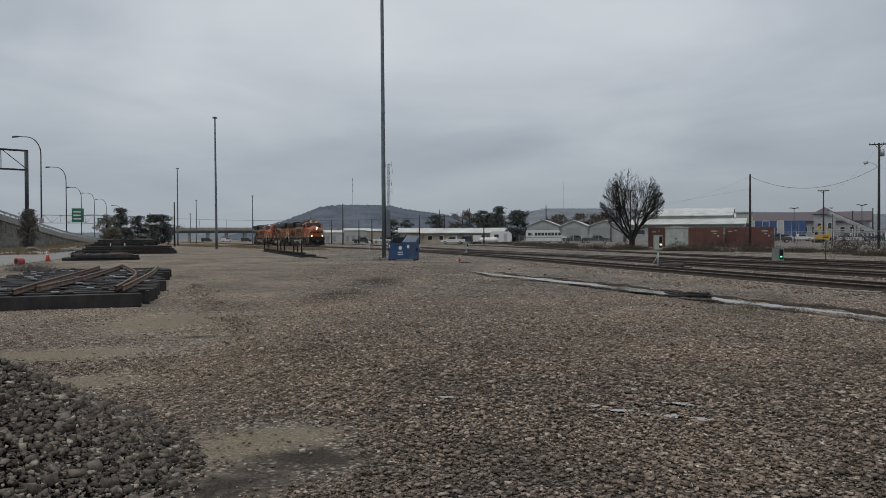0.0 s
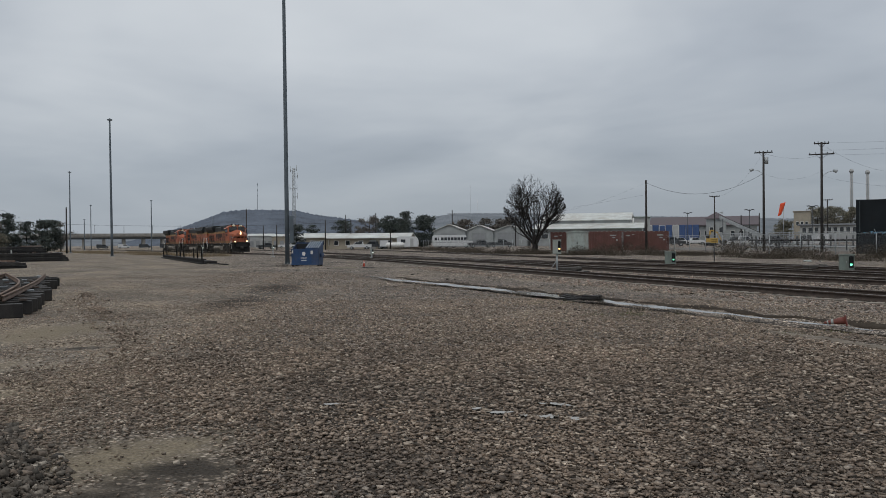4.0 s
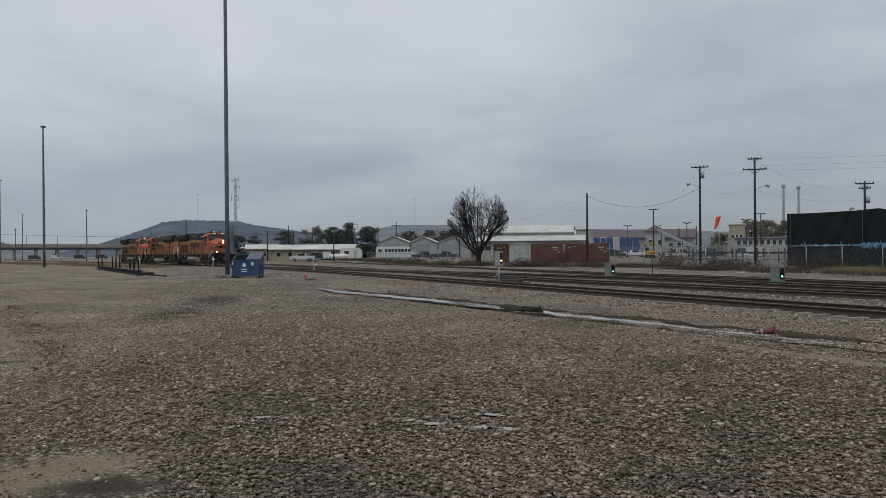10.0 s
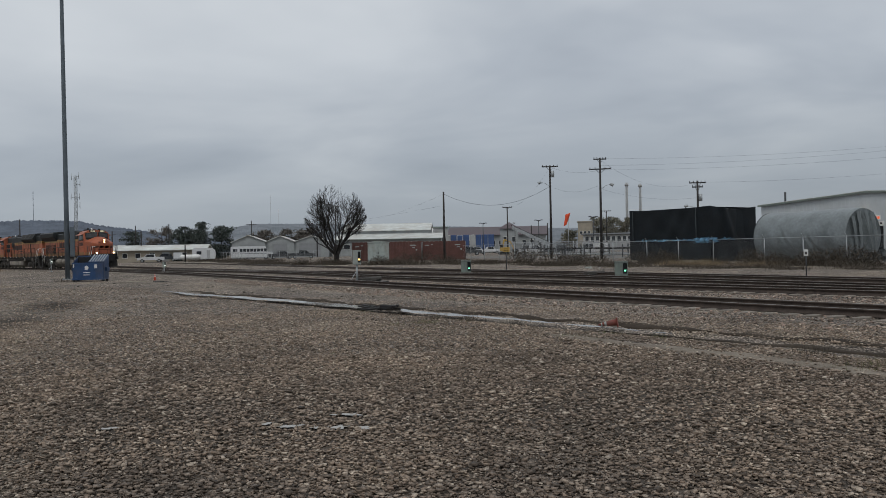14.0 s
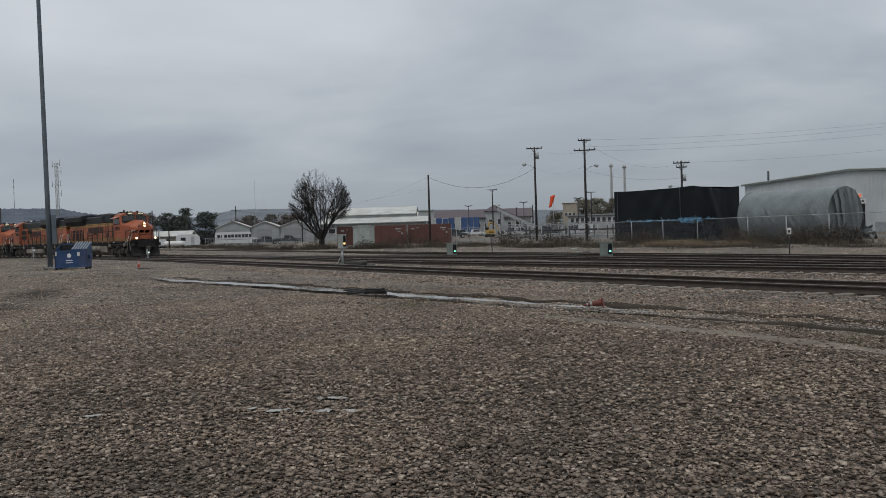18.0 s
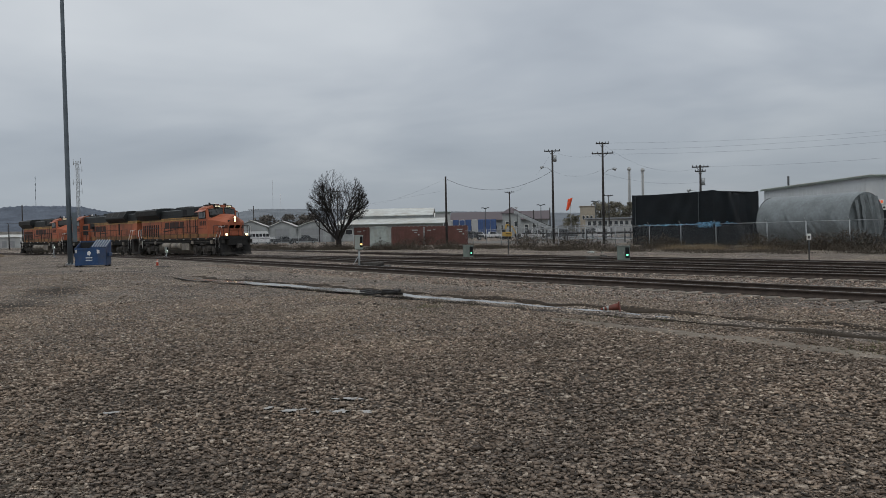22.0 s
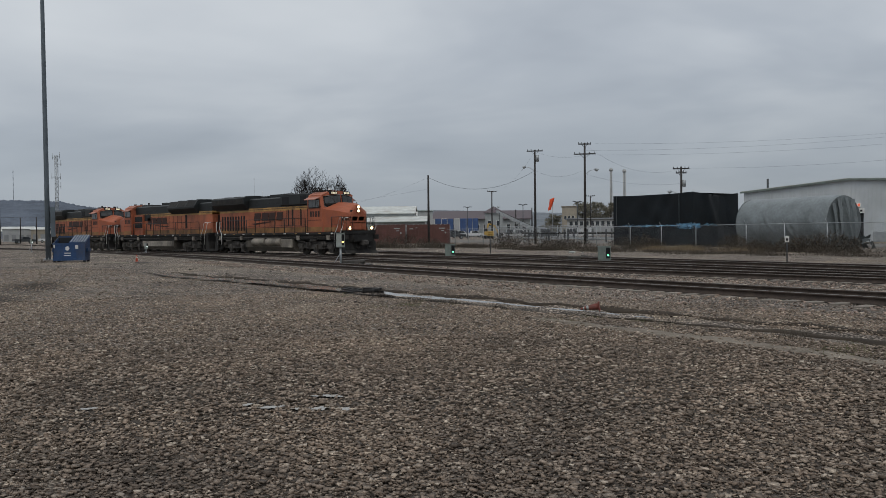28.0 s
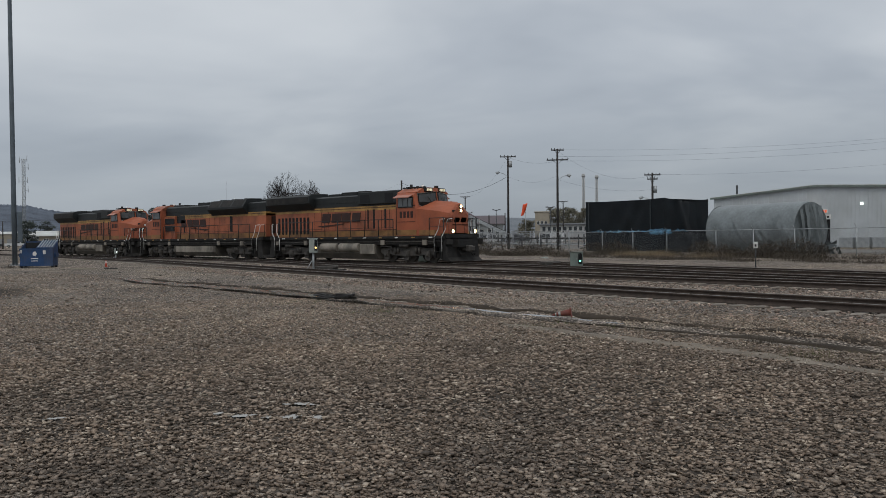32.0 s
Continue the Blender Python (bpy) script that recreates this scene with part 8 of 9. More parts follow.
def ridge(name, marks, r, depth, material, label, rough, seed):
    """A wooded ridge far off, given by bearings and slopes of its skyline."""
    rng = np.random.default_rng(seed)
    bear = np.arange(marks[0][0], marks[-1][0], 0.05)
    top = np.interp(bear, [m[0] for m in marks], [m[1] for m in marks])
    k = np.hanning(21)
    k /= k.sum()
    top = np.convolve(np.pad(top, 10, mode="edge"), k, "valid")
    bumps = np.convolve(rng.uniform(-1, 1, len(bear) + 4), np.ones(3) / 3, "same")[2:-2] * rough
    n, m = len(bear), 26
    q = np.linspace(0, 1, m)[:, None]
    rad = r + depth * q
    crest = np.sin(np.clip(q, 0, 1) * math.pi / 2) ** 0.8
    hgt = (np.tan(np.radians(top))[None] * (r + depth)) * crest + rng.uniform(-1, 1, (m, n)) * rough * 260 * q * (q < 0.97) * 0.35 + bumps[None] * 60 * q
    hgt = np.where(q < 0.001, -4, hgt)
    x, y = np.sin(np.radians(bear))[None] * rad, np.cos(np.radians(bear))[None] * rad
    i, j = np.meshgrid(np.arange(m - 1), np.arange(n - 1), indexing="ij")
    i, j = i.ravel(), j.ravel()
    ob = raw_mesh(name, np.stack([x, y, hgt], -1).reshape(-1, 3), np.stack([i * n + j, (i + 1) * n + j, (i + 1) * n + j + 1, i * n + j + 1], -1), material)
    tagged(ob, label, "hill", kind="structure")


ridge("backdrop_hill", [(-82.5, 0.15), (-80.4, 0.55), (-78.6, 1.15), (-77, 1.72), (-75.8, 2.2), (-74.6, 2.32), (-73, 2.34), (-71, 2.28), (-69.6, 2.0), (-68, 1.78), (-66.2, 1.5), (-64, 1.25), (-61, 0.8), (-57, 0.2)], 1500, 500, HILL, "wooded hill behind the yard in blue-grey painted haze", 0.026, 1)
ridge("backdrop_ridge", [(-100, 0.35), (-90, 0.45), (-82, 0.6), (-70, 1.0), (-66, 1.35), (-63, 1.55), (-61, 1.85), (-59.5, 2.02), (-57.5, 2.0), (-55, 1.95), (-52, 1.9), (-48.8, 1.72), (-45.8, 1.62), (-42, 1.5), (-38, 1.35), (-33, 1.2), (-25, 1.0), (-10, 0.8), (0, 0.6)], 2300, 600, HILLFAR, "distant wooded ridge paled by painted haze", 0.02, 2)


def radio_mast(bearing, r, s0, s1, label, material):
    x, y = spot(bearing, r)
    me = thing("radio_mast", pose(x, y, high(s0, r) - 12), label, "radio mast", "radio masts on the hills")
    part("mast", tube(shape(), [(0, 0, 0), (0, 0, high(s1, r) - high(s0, r) + 12)], 0.5, 6, 0.3), material, me)
    for k in range(3):
        z = (high(s1, r) - high(s0, r)) * (0.5 + 0.2 * k) + 12
        part("antenna", tube(shape(), [(0, 0, z), (0, 0, z + 5)], 0.65, 6), material, me)


radio_mast(-73.55, 2000, 2.3, 4.21, "slim grey radio mast on the hill", MASTGREY)
radio_mast(-58.73, 2800, 2.0, 4.0, "tall slim radio mast on the far ridge", PALEWALL)
radio_mast(-58.2, 2800, 2.0, 3.03, "white radio mast on the far ridge", WHITEP)
radio_mast(-53.0, 2800, 1.9, 3.3, "tall slim radio mast on the far ridge", PALEWALL)

# ---- plants ----


def bare_tree(m, height, width, label, seed):
    """A leafless tree: a short stout trunk, a fan of limbs that bend upwards, and fine twigs out to a domed edge."""
    rng = random.Random(seed)
    me = thing("bare_tree", m, label, "tree")
    verts, faces = [], []
    limbs = shape()
    tube(limbs, [(0, 0, -0.15), (0.05, 0, height * 0.08), (0.0, 0.03, height * 0.23)], height * 0.042, 10, height * 0.030)

    def room(p):
        """How far inside the crown a place lies; below nought it is outside."""
        u, v = math.hypot(p.x, p.y) / (width / 2), (p.z / height - 0.50) / 0.51
        return 1 - (u * u + v * v)

    def thin(a, b, r, r2):
        base, d = len(verts), (b - a).normalized()
        side = d.cross(Vector((0.31, 0.22, 0.9))).normalized()
        other = d.cross(side)
        for q, rr in ((a, r), (b, r2)):
            for k in range(3):
                t = k * math.tau / 3
                verts.append(tuple(q + rr * (math.cos(t) * side + math.sin(t) * other)))
        for k in range(3):
            faces.append((base + k, base + (k + 1) % 3, base + 3 + (k + 1) % 3, base + 3 + k))

    def grow(p, d, length, r, level):
        steps = 4
        pts = [p]
        for k in range(steps):
            d = (d + Vector((rng.gauss(0, 0.11), rng.gauss(0, 0.11), 0.03 + rng.gauss(0, 0.08)))).normalized()
            pts.append(pts[-1] + d * length / steps)
        if level <= 1:
            tube(limbs, pts, r, 6, r * 0.6, caps=False)
        else:
            for k in range(steps):
                thin(pts[k], pts[k + 1], r * (1 - 0.4 * k / steps), r * (1 - 0.4 * (k + 1) / steps))
        if level >= 5:
            return
        for k in range((4, 4, 4, 3, 3)[level]):
            at = pts[rng.choice((1, 2, 3, 4))] if k else pts[-1]
            e = d.cross(Vector((rng.gauss(0, 1), rng.gauss(0, 1), rng.gauss(0, 1)))).normalized()
            tilt = rng.uniform(0.3, 0.85) if k else rng.uniform(0.05, 0.3)
            nd = (d * math.cos(tilt) + e * math.sin(tilt) + Vector((at.x, at.y, 0)) * (0.5 / width) + Vector((0, 0, 0.06))).normalized()
            ln = length * rng.uniform(0.58, 0.84)
            if room(at + nd * ln) < -0.08:
                ln *= 0.45
                if room(at + nd * ln) < -0.12:
                    continue
            grow(at, nd, ln, max(0.014, r * 0.5), level + 1)

    for k in range(9):
        a = k * math.tau * 0.382 + rng.uniform(-0.4, 0.4)
        out = 0.08 + 1.5 * ((k * 4) % 9) / 8
        d = Vector((math.cos(a) * out, math.sin(a) * out, 1)).normalized()
        grow(Vector((math.cos(a) * 0.12, math.sin(a) * 0.12, height * rng.uniform(0.05, 0.15))), d, height * rng.uniform(0.30, 0.38), height * 0.0155 * rng.uniform(0.8, 1.15), 0)
    part("trunk", limbs, BARK, me)
    ob = raw_mesh("branchwork", verts, faces, BARK)
    ob.parent = me
    tagged(ob, "thin bare branches", kind="stuff")
    return me


bare_tree(site(-54.3, 112), 10.8, 8.3, "bare many-stemmed tree with a rounded crown", 12)


def leafy_tree(m, height, width, material, label, seed, conifer=False, n=900, trunk=0.18):
    rng = np.random.default_rng(seed)
    me = thing("tree", m, label, "tree", "trees beyond the tracks")
    part("trunk", tube(shape(), [(0, 0, -0.1), (0.05, 0, height * 0.5), (0, 0.05, height * 0.92)], trunk * height / 8, 7, 0.05), BARK, me)
    r0 = random.Random(seed)
    for k in range(7):
        a, z = r0.uniform(0, math.tau), height * r0.uniform(0.25, 0.75)
        part("limb", tube(shape(), [(0, 0, z), (math.cos(a) * width * 0.2, math.sin(a) * width * 0.2, z + height * 0.07), (math.cos(a) * width * 0.4, math.sin(a) * width * 0.4, z + height * 0.1)], 0.07, 5, 0.02), BARK, me)
    clumps = max(14, n // 26)
    cz = rng.uniform(0.06, 1.0, clumps)
    ca = rng.uniform(0, math.tau, clumps)
    env = (1.05 - cz) ** 0.6 if conifer else np.sqrt(np.clip(1 - ((cz - 0.52) / 0.54) ** 2, 0.05, 1))
    cr = rng.uniform(0.25, 1.0, clumps) * env * width / 2
    centre = np.stack([cr * np.cos(ca), cr * np.sin(ca), cz * height], -1)
    n = int(n * 3.6)
    pick = rng.integers(0, clumps, n)
    size = width * 0.026
    p = centre[pick] + rng.normal(0, 1, (n, 3)) * np.array([width * 0.085, width * 0.085, height * 0.035])
    p[:, 2] = np.clip(p[:, 2], 0.3, height * 1.03)
    tri = p[:, None] + rng.normal(0, 1, (n, 3, 3)) * size
    ob = raw_mesh("crown", tri.reshape(-1, 3), np.arange(n * 3).reshape(-1, 3), material)
    ob.parent = me
    return me


for b_, r_, t_, w_, mt_, con_, n_, lb_ in (
        (-64.6, 225, 1.8, 6.5, EVERGREEN, False, 1600, "dark evergreen tree beside the sheds"),
        (-63.35, 222, 2.1, 6.0, EVERGREEN, True, 1600, "tall dark pine beside the sheds"),
        (-63.9, 228, 1.6, 5.0, EVERGREEN, False, 1000, "dark evergreen tree beside the sheds"),
        (-62.05, 228, 1.85, 7.0, EVERGREEN, False, 1600, "dark evergreen tree with a broad crown"),
        (-67.75, 260, 1.55, 6.5, EVERGREEN, False, 1100, "dark evergreen tree behind the beige offices"),
        (-69.8, 250, 1.25, 5.0, EVERGREEN, False, 800, "dark round evergreen tree behind the offices"),
        (-70.95, 255, 1.35, 6.0, EVERGREEN, False, 900, "dark round evergreen tree"),
        (-66.5, 270, 1.2, 5.0, TWIG, False, 700, "grey leafless tree behind the offices"),
        (-65.9, 240, 2.0, 7.0, TWIG, False, 700, "pale grey leafless tree"),
        (-57.6, 330, 1.6, 10.0, TWIG, False, 900, "pale grey leafless tree behind the sheds"),
        (-56.4, 330, 1.7, 11.0, TWIG, False, 900, "pale grey leafless tree behind the sheds"),
        (-59.4, 340, 1.5, 12.0, TWIG, False, 900, "pale grey leafless tree behind the sheds"),
        (-35.9, 340, 1.95, 9.0, OLIVE, False, 1500, "olive-brown tree beside the plant"),
        (-34.9, 345, 1.95, 9.0, OLIVE, False, 1500, "olive-brown tree beside the plant"),
        (-34.0, 350, 1.85, 9.0, OLIVE, False, 1500, "olive-brown tree beside the plant"),
        (-37.9, 350, 1.2, 9.0, OLIVE, False, 900, "olive-brown tree in the plant"),
        (-88.95, 240, 1.92, 6.5, EVERGREEN, True, 1500, "dark evergreen tree beside the ramp"),
        (-87.9, 243, 1.45, 6.0, EVERGREEN, False, 1000, "dark evergreen thicket beside the ramp"),
        (-86.7, 238, 1.6, 7.5, EVERGREEN, False, 1500, "dark evergreen tree beside the ramp"),
        (-89.8, 230, 1.5, 5.5, TWIG, False, 700, "grey leafless tree beside the ramp"),
        (-85.95, 245, 1.6, 6.0, TWIG, False, 500, "grey leafless tree beside the ramp"),
        (-89.5, 222, 0.75, 5.5, OLIVE, False, 900, "low olive shrub below the ramp"),
        (-94.4, 126, 1.9, 2.4, TWIG, False, 3200, "brown dead vine growing up the wall")):
    leafy_tree(site(b_, r_), high(t_, r_) - 0.4, w_, mt_, lb_, int(abs(b_) * 100), con_, n_)


def weeds(name, centres, per, material, label, height, spread, seed, category="dry weeds", thick=0.012, sprawl=0.38):
    """Thin stems in tufts."""
    rng = np.random.default_rng(seed)
    c = np.asarray(centres, float)
    n = len(c) * per
    base = np.repeat(c[:, :2], per, 0) + rng.normal(0, 1, (n, 2)) * spread
    h = height * rng.uniform(0.35, 1.1, n) * np.repeat(c[:, 2] if c.shape[1] > 2 else np.ones(len(c)), per)
    lean = rng.normal(0, sprawl, (n, 2)) * h[:, None]
    z = ground_z(base[:, 0], base[:, 1])
    a = rng.uniform(0, math.tau, n)
    off = np.stack([np.cos(a), np.sin(a)], -1) * thick
    v = np.zeros((n, 3, 3))
    v[:, 0, :2], v[:, 1, :2], v[:, 2, :2] = base - off, base + off, base + lean
    v[:, 0, 2] = v[:, 1, 2] = z - 0.02
    v[:, 2, 2] = z + h
    ob = raw_mesh(name, v.reshape(-1, 3), np.arange(n * 3).reshape(-1, 3), material)
    return tagged(ob, label, category, kind="stuff")


def plant_rows():
    rng = np.random.default_rng(77)

    def band(pts, n, jitter, hs=(0.6, 1.2)):
        line, _ = curve(pts, 0.5)
        seeds = rng.integers(0, len(line), max(4, n // 9))
        k = rng.choice(seeds, n)
        return np.concatenate([line[k] + rng.normal(0, 0.25, (n, 2)) + (rng.normal(0, jitter, (len(line), 2)))[k] + rng.normal(0, 0.5, (n, 2)), rng.uniform(*hs, (n, 1))], 1)

    weeds("brush", band([(-92, 58), (-78, 60), (-62, 61)], 260, 1.6), 34, DRYWEED, "brown dry brush before the containers", 0.7, 0.55, 1, thick=0.02, sprawl=1.1)
    weeds("brush", band([(-130, 78), (-105, 62), (-90, 56.5)], 200, 1.6), 26, DRYWEED, "brown dry brush along the track bank", 0.55, 0.6, 2, thick=0.025, sprawl=1.1)
    weeds("brush", band([(-47, 58.5), (-41, 56), (-36, 54)], 90, 1.2), 40, DRYWEED, "brown dry brush before the black load", 0.5, 0.45, 3, thick=0.016, sprawl=1.1)
    weeds("brush", band([(-38.5, 61.6), (-36.6, 61.0)], 22, 0.6), 60, DRYWEED, "dark dry shrub at the fence", 0.7, 0.4, 4, thick=0.016, sprawl=1.1)
    weeds("brush", band([(-27, 57.5), (-22, 55.5), (-15, 54.0)], 60, 0.9), 44, DRYWEED, "brown dry brush below the tarped tank", 0.62, 0.5, 5, thick=0.016, sprawl=1.1)
    weeds("brush", band([(-60, 60), (-50, 57), (-40, 54.5), (-30, 52), (-20, 49.5), (-12, 47.5)], 210, 1.0), 34, DRYWEED, "low brown dry weeds between fence and tracks", 0.32, 0.6, 15, thick=0.016, sprawl=1.2)
    weeds("brush", band([(-34, 60.8), (-29, 59.2), (-22, 57.2), (-17, 55.6)], 60, 0.7), 48, DRYWEED, "clumps of brown brush at the foot of the fence", 0.6, 0.4, 16, thick=0.016, sprawl=1.0)
    weeds("straw_grass", band([(-35, 58.5), (-31, 57.5), (-26, 56.5)], 90, 0.8), 34, STRAW, "straw-yellow dead grass at the fence", 0.5, 0.4, 6, thick=0.014)
    weeds("straw_grass", band([(-95, -9), (-120, -9), (-150, -6), (-180, -1)], 260, 2.2), 30, STRAW, "straw-brown dead grass below the wall", 0.7, 0.8, 7, thick=0.03)
    weeds("straw_grass", band([(-110, 26), (-140, 27), (-180, 22), (-220, 20)], 260, 2.6), 26, STRAW, "straw-brown dead grass along the yard's edge", 0.55, 0.9, 8, thick=0.035)
    weeds("straw_grass", band([(-57.6, 19.2), (-58.2, 19.8)], 4, 0.2), 30, DRYWEED, "dry weeds round the dumpster", 0.4, 0.25, 9)
    weeds("grass_tufts", band([(-28, 14.9), (-20, 14.0), (-10, 13.3), (-3, 12.0)], 46, 0.5, (0.3, 1.0)), 34, GREENGRASS, "sparse dull grass along the ditch", 0.13, 0.13, 10, thick=0.004)
    weeds("dry_tufts", np.array([(-14.6, 13.3, 1.0), (-13.6, 13.6, 1.1), (-16.4, 13.6, 0.8), (-12.4, 13.9, 0.9), (-22.6, 15.2, 1.0), (-21.8, 14.9, 0.9), (-7.8, 13.4, 0.7), (-5.2, 12.6, 0.8)]), 90, DRYWEED, "dry brown weed tufts beside the ditch", 0.26, 0.14, 11, thick=0.004)
    weeds("dry_bush", np.array([(-47.5, -3.7, 1.0), (-48.2, -3.2, 1.0), (-48.6, -4.1, 0.9)]), 260, TWIG, "pale dry tumbleweed on the gravel", 0.55, 0.4, 12, thick=0.01, sprawl=1.0)
    weeds("brush", band([(-180, 88), (-150, 78), (-128, 72)], 160, 2.0), 24, DRYWEED, "brown dry brush before the bus", 0.6, 0.8, 13, thick=0.035, sprawl=1.1)
    weeds("brush", band([(-66, 66), (-56, 64), (-48, 61)], 90, 1.0), 36, DRYWEED, "brown dry brush along the fence", 0.5, 0.5, 14, thick=0.018, sprawl=1.1)


plant_rows()


def shrub(x, y, h, w, material, label, seed):
    rng = np.random.default_rng(seed)
    me = thing("shrub", pose(x, y, float(rise(x, y))), label, "shrub", "dry shrubs along the fence")
    r0 = random.Random(seed)
    for k in range(9):
        a, q = r0.uniform(0, math.tau), r0.uniform(0.2, 0.5) * w
        part("stem", tube(shape(), [(0, 0, -0.02), (math.cos(a) * q * 0.5, math.sin(a) * q * 0.5, h * 0.5), (math.cos(a) * q, math.sin(a) * q, h * r0.uniform(0.7, 1.0))], 0.02, 4, 0.006), BARK, me)
    n = 700
    a, r, z = rng.uniform(0, math.tau, n), np.sqrt(rng.random(n)) * w / 2, rng.random(n) ** 0.8
    z = z * h * np.sqrt(np.clip(1 - (2 * r / w) ** 2 * 0.8, 0.1, 1))
    p = np.stack([r * np.cos(a), r * np.sin(a), z], -1)
    d = rng.normal(0, 1, (n, 3)) * np.array([0.10, 0.10, 0.13]) * h
    o = rng.normal(0, 1, (n, 3)) * 0.016
    ob = raw_mesh("foliage", np.stack([p - o, p + o, p + d], 1).reshape(-1, 3), np.arange(n * 3).reshape(-1, 3), material)
    ob.parent = me
    tagged(ob, kind="stuff")


for k_, (x_, y_, h_, w_) in enumerate(((-38.2, 61.6, 1.25, 2.6), (-37.0, 61.4, 1.0, 1.8), (-28.6, 58.6, 1.3, 2.2), (-27.4, 58.0, 1.1, 2.4), (-26.0, 57.6, 0.9, 1.8), (-23.6, 56.8, 1.0, 2.2), (-22.2, 56.4, 1.25, 2.4), (-20.6, 55.9, 1.45, 2.6), (-19.4, 55.6, 1.2, 2.0), (-45.5, 60.5, 0.9, 2.6), (-43.2, 59.6, 0.8, 2.4), (-48.0, 61.6, 0.8, 2.4), (-57.0, 66.5, 1.6, 3.6), (-60.5, 68.5, 1.4, 3.2), (-72.5, 62.0, 1.3, 3.2), (-70.0, 62.6, 1.5, 3.4), (-67.0, 63.0, 1.2, 3.0), (-76.2, 61.2, 1.1, 2.6), (-82.5, 58.0, 1.0, 3.0), (-86.5, 57.0, 0.9, 3.0), (-50.0, 62.0, 1.1, 3.4), (-46.6, 60.6, 1.2, 3.4), (-40.0, 61.5, 1.2, 3.0))):
    shrub(x_, y_, h_, w_, DRYWEED, "brown dry shrub beside the tracks" if k_ > 8 else "brown dry shrub at the foot of the fence", 60 + k_)

# ---- loose things on the yard ----


def timber_in_ditch():
    me = thing("broken_timber", pose(-18.6, 14.75, -0.05, 0, 0, 8), "broken dark timbers lying in the ditch", "timber")
    rng = random.Random(4)
    for k in range(9):
        l = rng.uniform(0.35, 1.3)
        x, y = rng.uniform(-0.5, 0.5), rng.uniform(-0.28, 0.28)
        part("timber_piece", box(shape(), -l / 2, l / 2, -0.035, 0.035, 0, rng.uniform(0.04, 0.08), 0.008), DARKTIE, me, at=pose(x, y, 0.02 + 0.035 * (k % 3), rng.uniform(-8, 8), rng.uniform(-6, 6), rng.uniform(-14, 14)))


timber_in_ditch()


def plank(m, l, w, material, label):
    solid("plank", box(shape(), -l / 2, l / 2, -w / 2, w / 2, 0, 0.04, 0.006), material, label, "plank", "loose planks", at=m)


plank(pose(-50.2, 20.6, 0.03, 0, 0, 60), 1.6, 0.3, BEIGE, "pale broken plank on the gravel")
plank(pose(-48.5, 21.5, 0.03, 0, 0, 30), 0.8, 0.25, DARKTIE, "dark broken plank on the gravel")


def red_drum():
    me = thing("red_drum", site(-95.0, 60, 40) @ Matrix.Diagonal((0.6, 0.75, 0.75, 1)), "red plastic drum lying on its side", "drum")
    part("shell", tube(shape(), [(-0.42, 0, 0.3), (-0.38, 0, 0.3), (0.38, 0, 0.3), (0.42, 0, 0.3)], 0.3, 16), CARRED, me)
    part("dark_opening", tube(shape(), [(-0.44, 0, 0.3), (-0.42, 0, 0.3)], 0.2, 12), BLACKIN, me)


red_drum()


def debris_heap(m, n, label, material, size, seed):
    rng = random.Random(seed)
    me = thing("debris_heap", m, label, "debris")
    for k in range(n):
        l = size * rng.uniform(0.4, 1.0)
        part("slab", box(shape(), -l, l, -l * 0.6, l * 0.6, 0, l * 0.3, 0.02), material, me, at=pose(rng.uniform(-2.2, 2.2) * size * 2, rng.uniform(-1, 1) * size, 0.08 * size * (k % 4), rng.uniform(-12, 12), rng.uniform(-12, 12), rng.uniform(0, 180)))


debris_heap(site(-92.3, 118), 14, "pale broken concrete slabs beside the wall", CONCRETE, 0.9, 1)
debris_heap(site(-95.0, 100), 8, "pale crumpled sheets in the grass", WHITEP, 0.6, 2)
debris_heap(site(-36.6, 60.5), 3, "low grey junction box lid by the track", CABINET, 0.25, 3)


def puddle(x, y, a, b, turn, seed, z=0.028, name="puddle", material=None, label="small rain puddle among the gravel"):
    rng = random.Random(seed)
    ph = [rng.uniform(0, math.tau) for _ in range(4)]
    pts = []
    for k in range(40):
        t = k * math.tau / 40
        q = 1 + 0.25 * math.sin(2 * t + ph[0]) + 0.2 * math.sin(3 * t + ph[1]) + 0.16 * math.sin(5 * t + ph[2]) + 0.14 * math.sin(9 * t + ph[3])
        u, v = a * q * math.cos(t), b * q * math.sin(t)
        c, s = math.cos(radians(turn)), math.sin(radians(turn))
        pts.append((x + u * c - v * s, y + u * s + v * c))
    sheet(name, pts, float(ground_z(x, y)) + z, material or WATER, label, "puddle" if name == "puddle" else "ground")


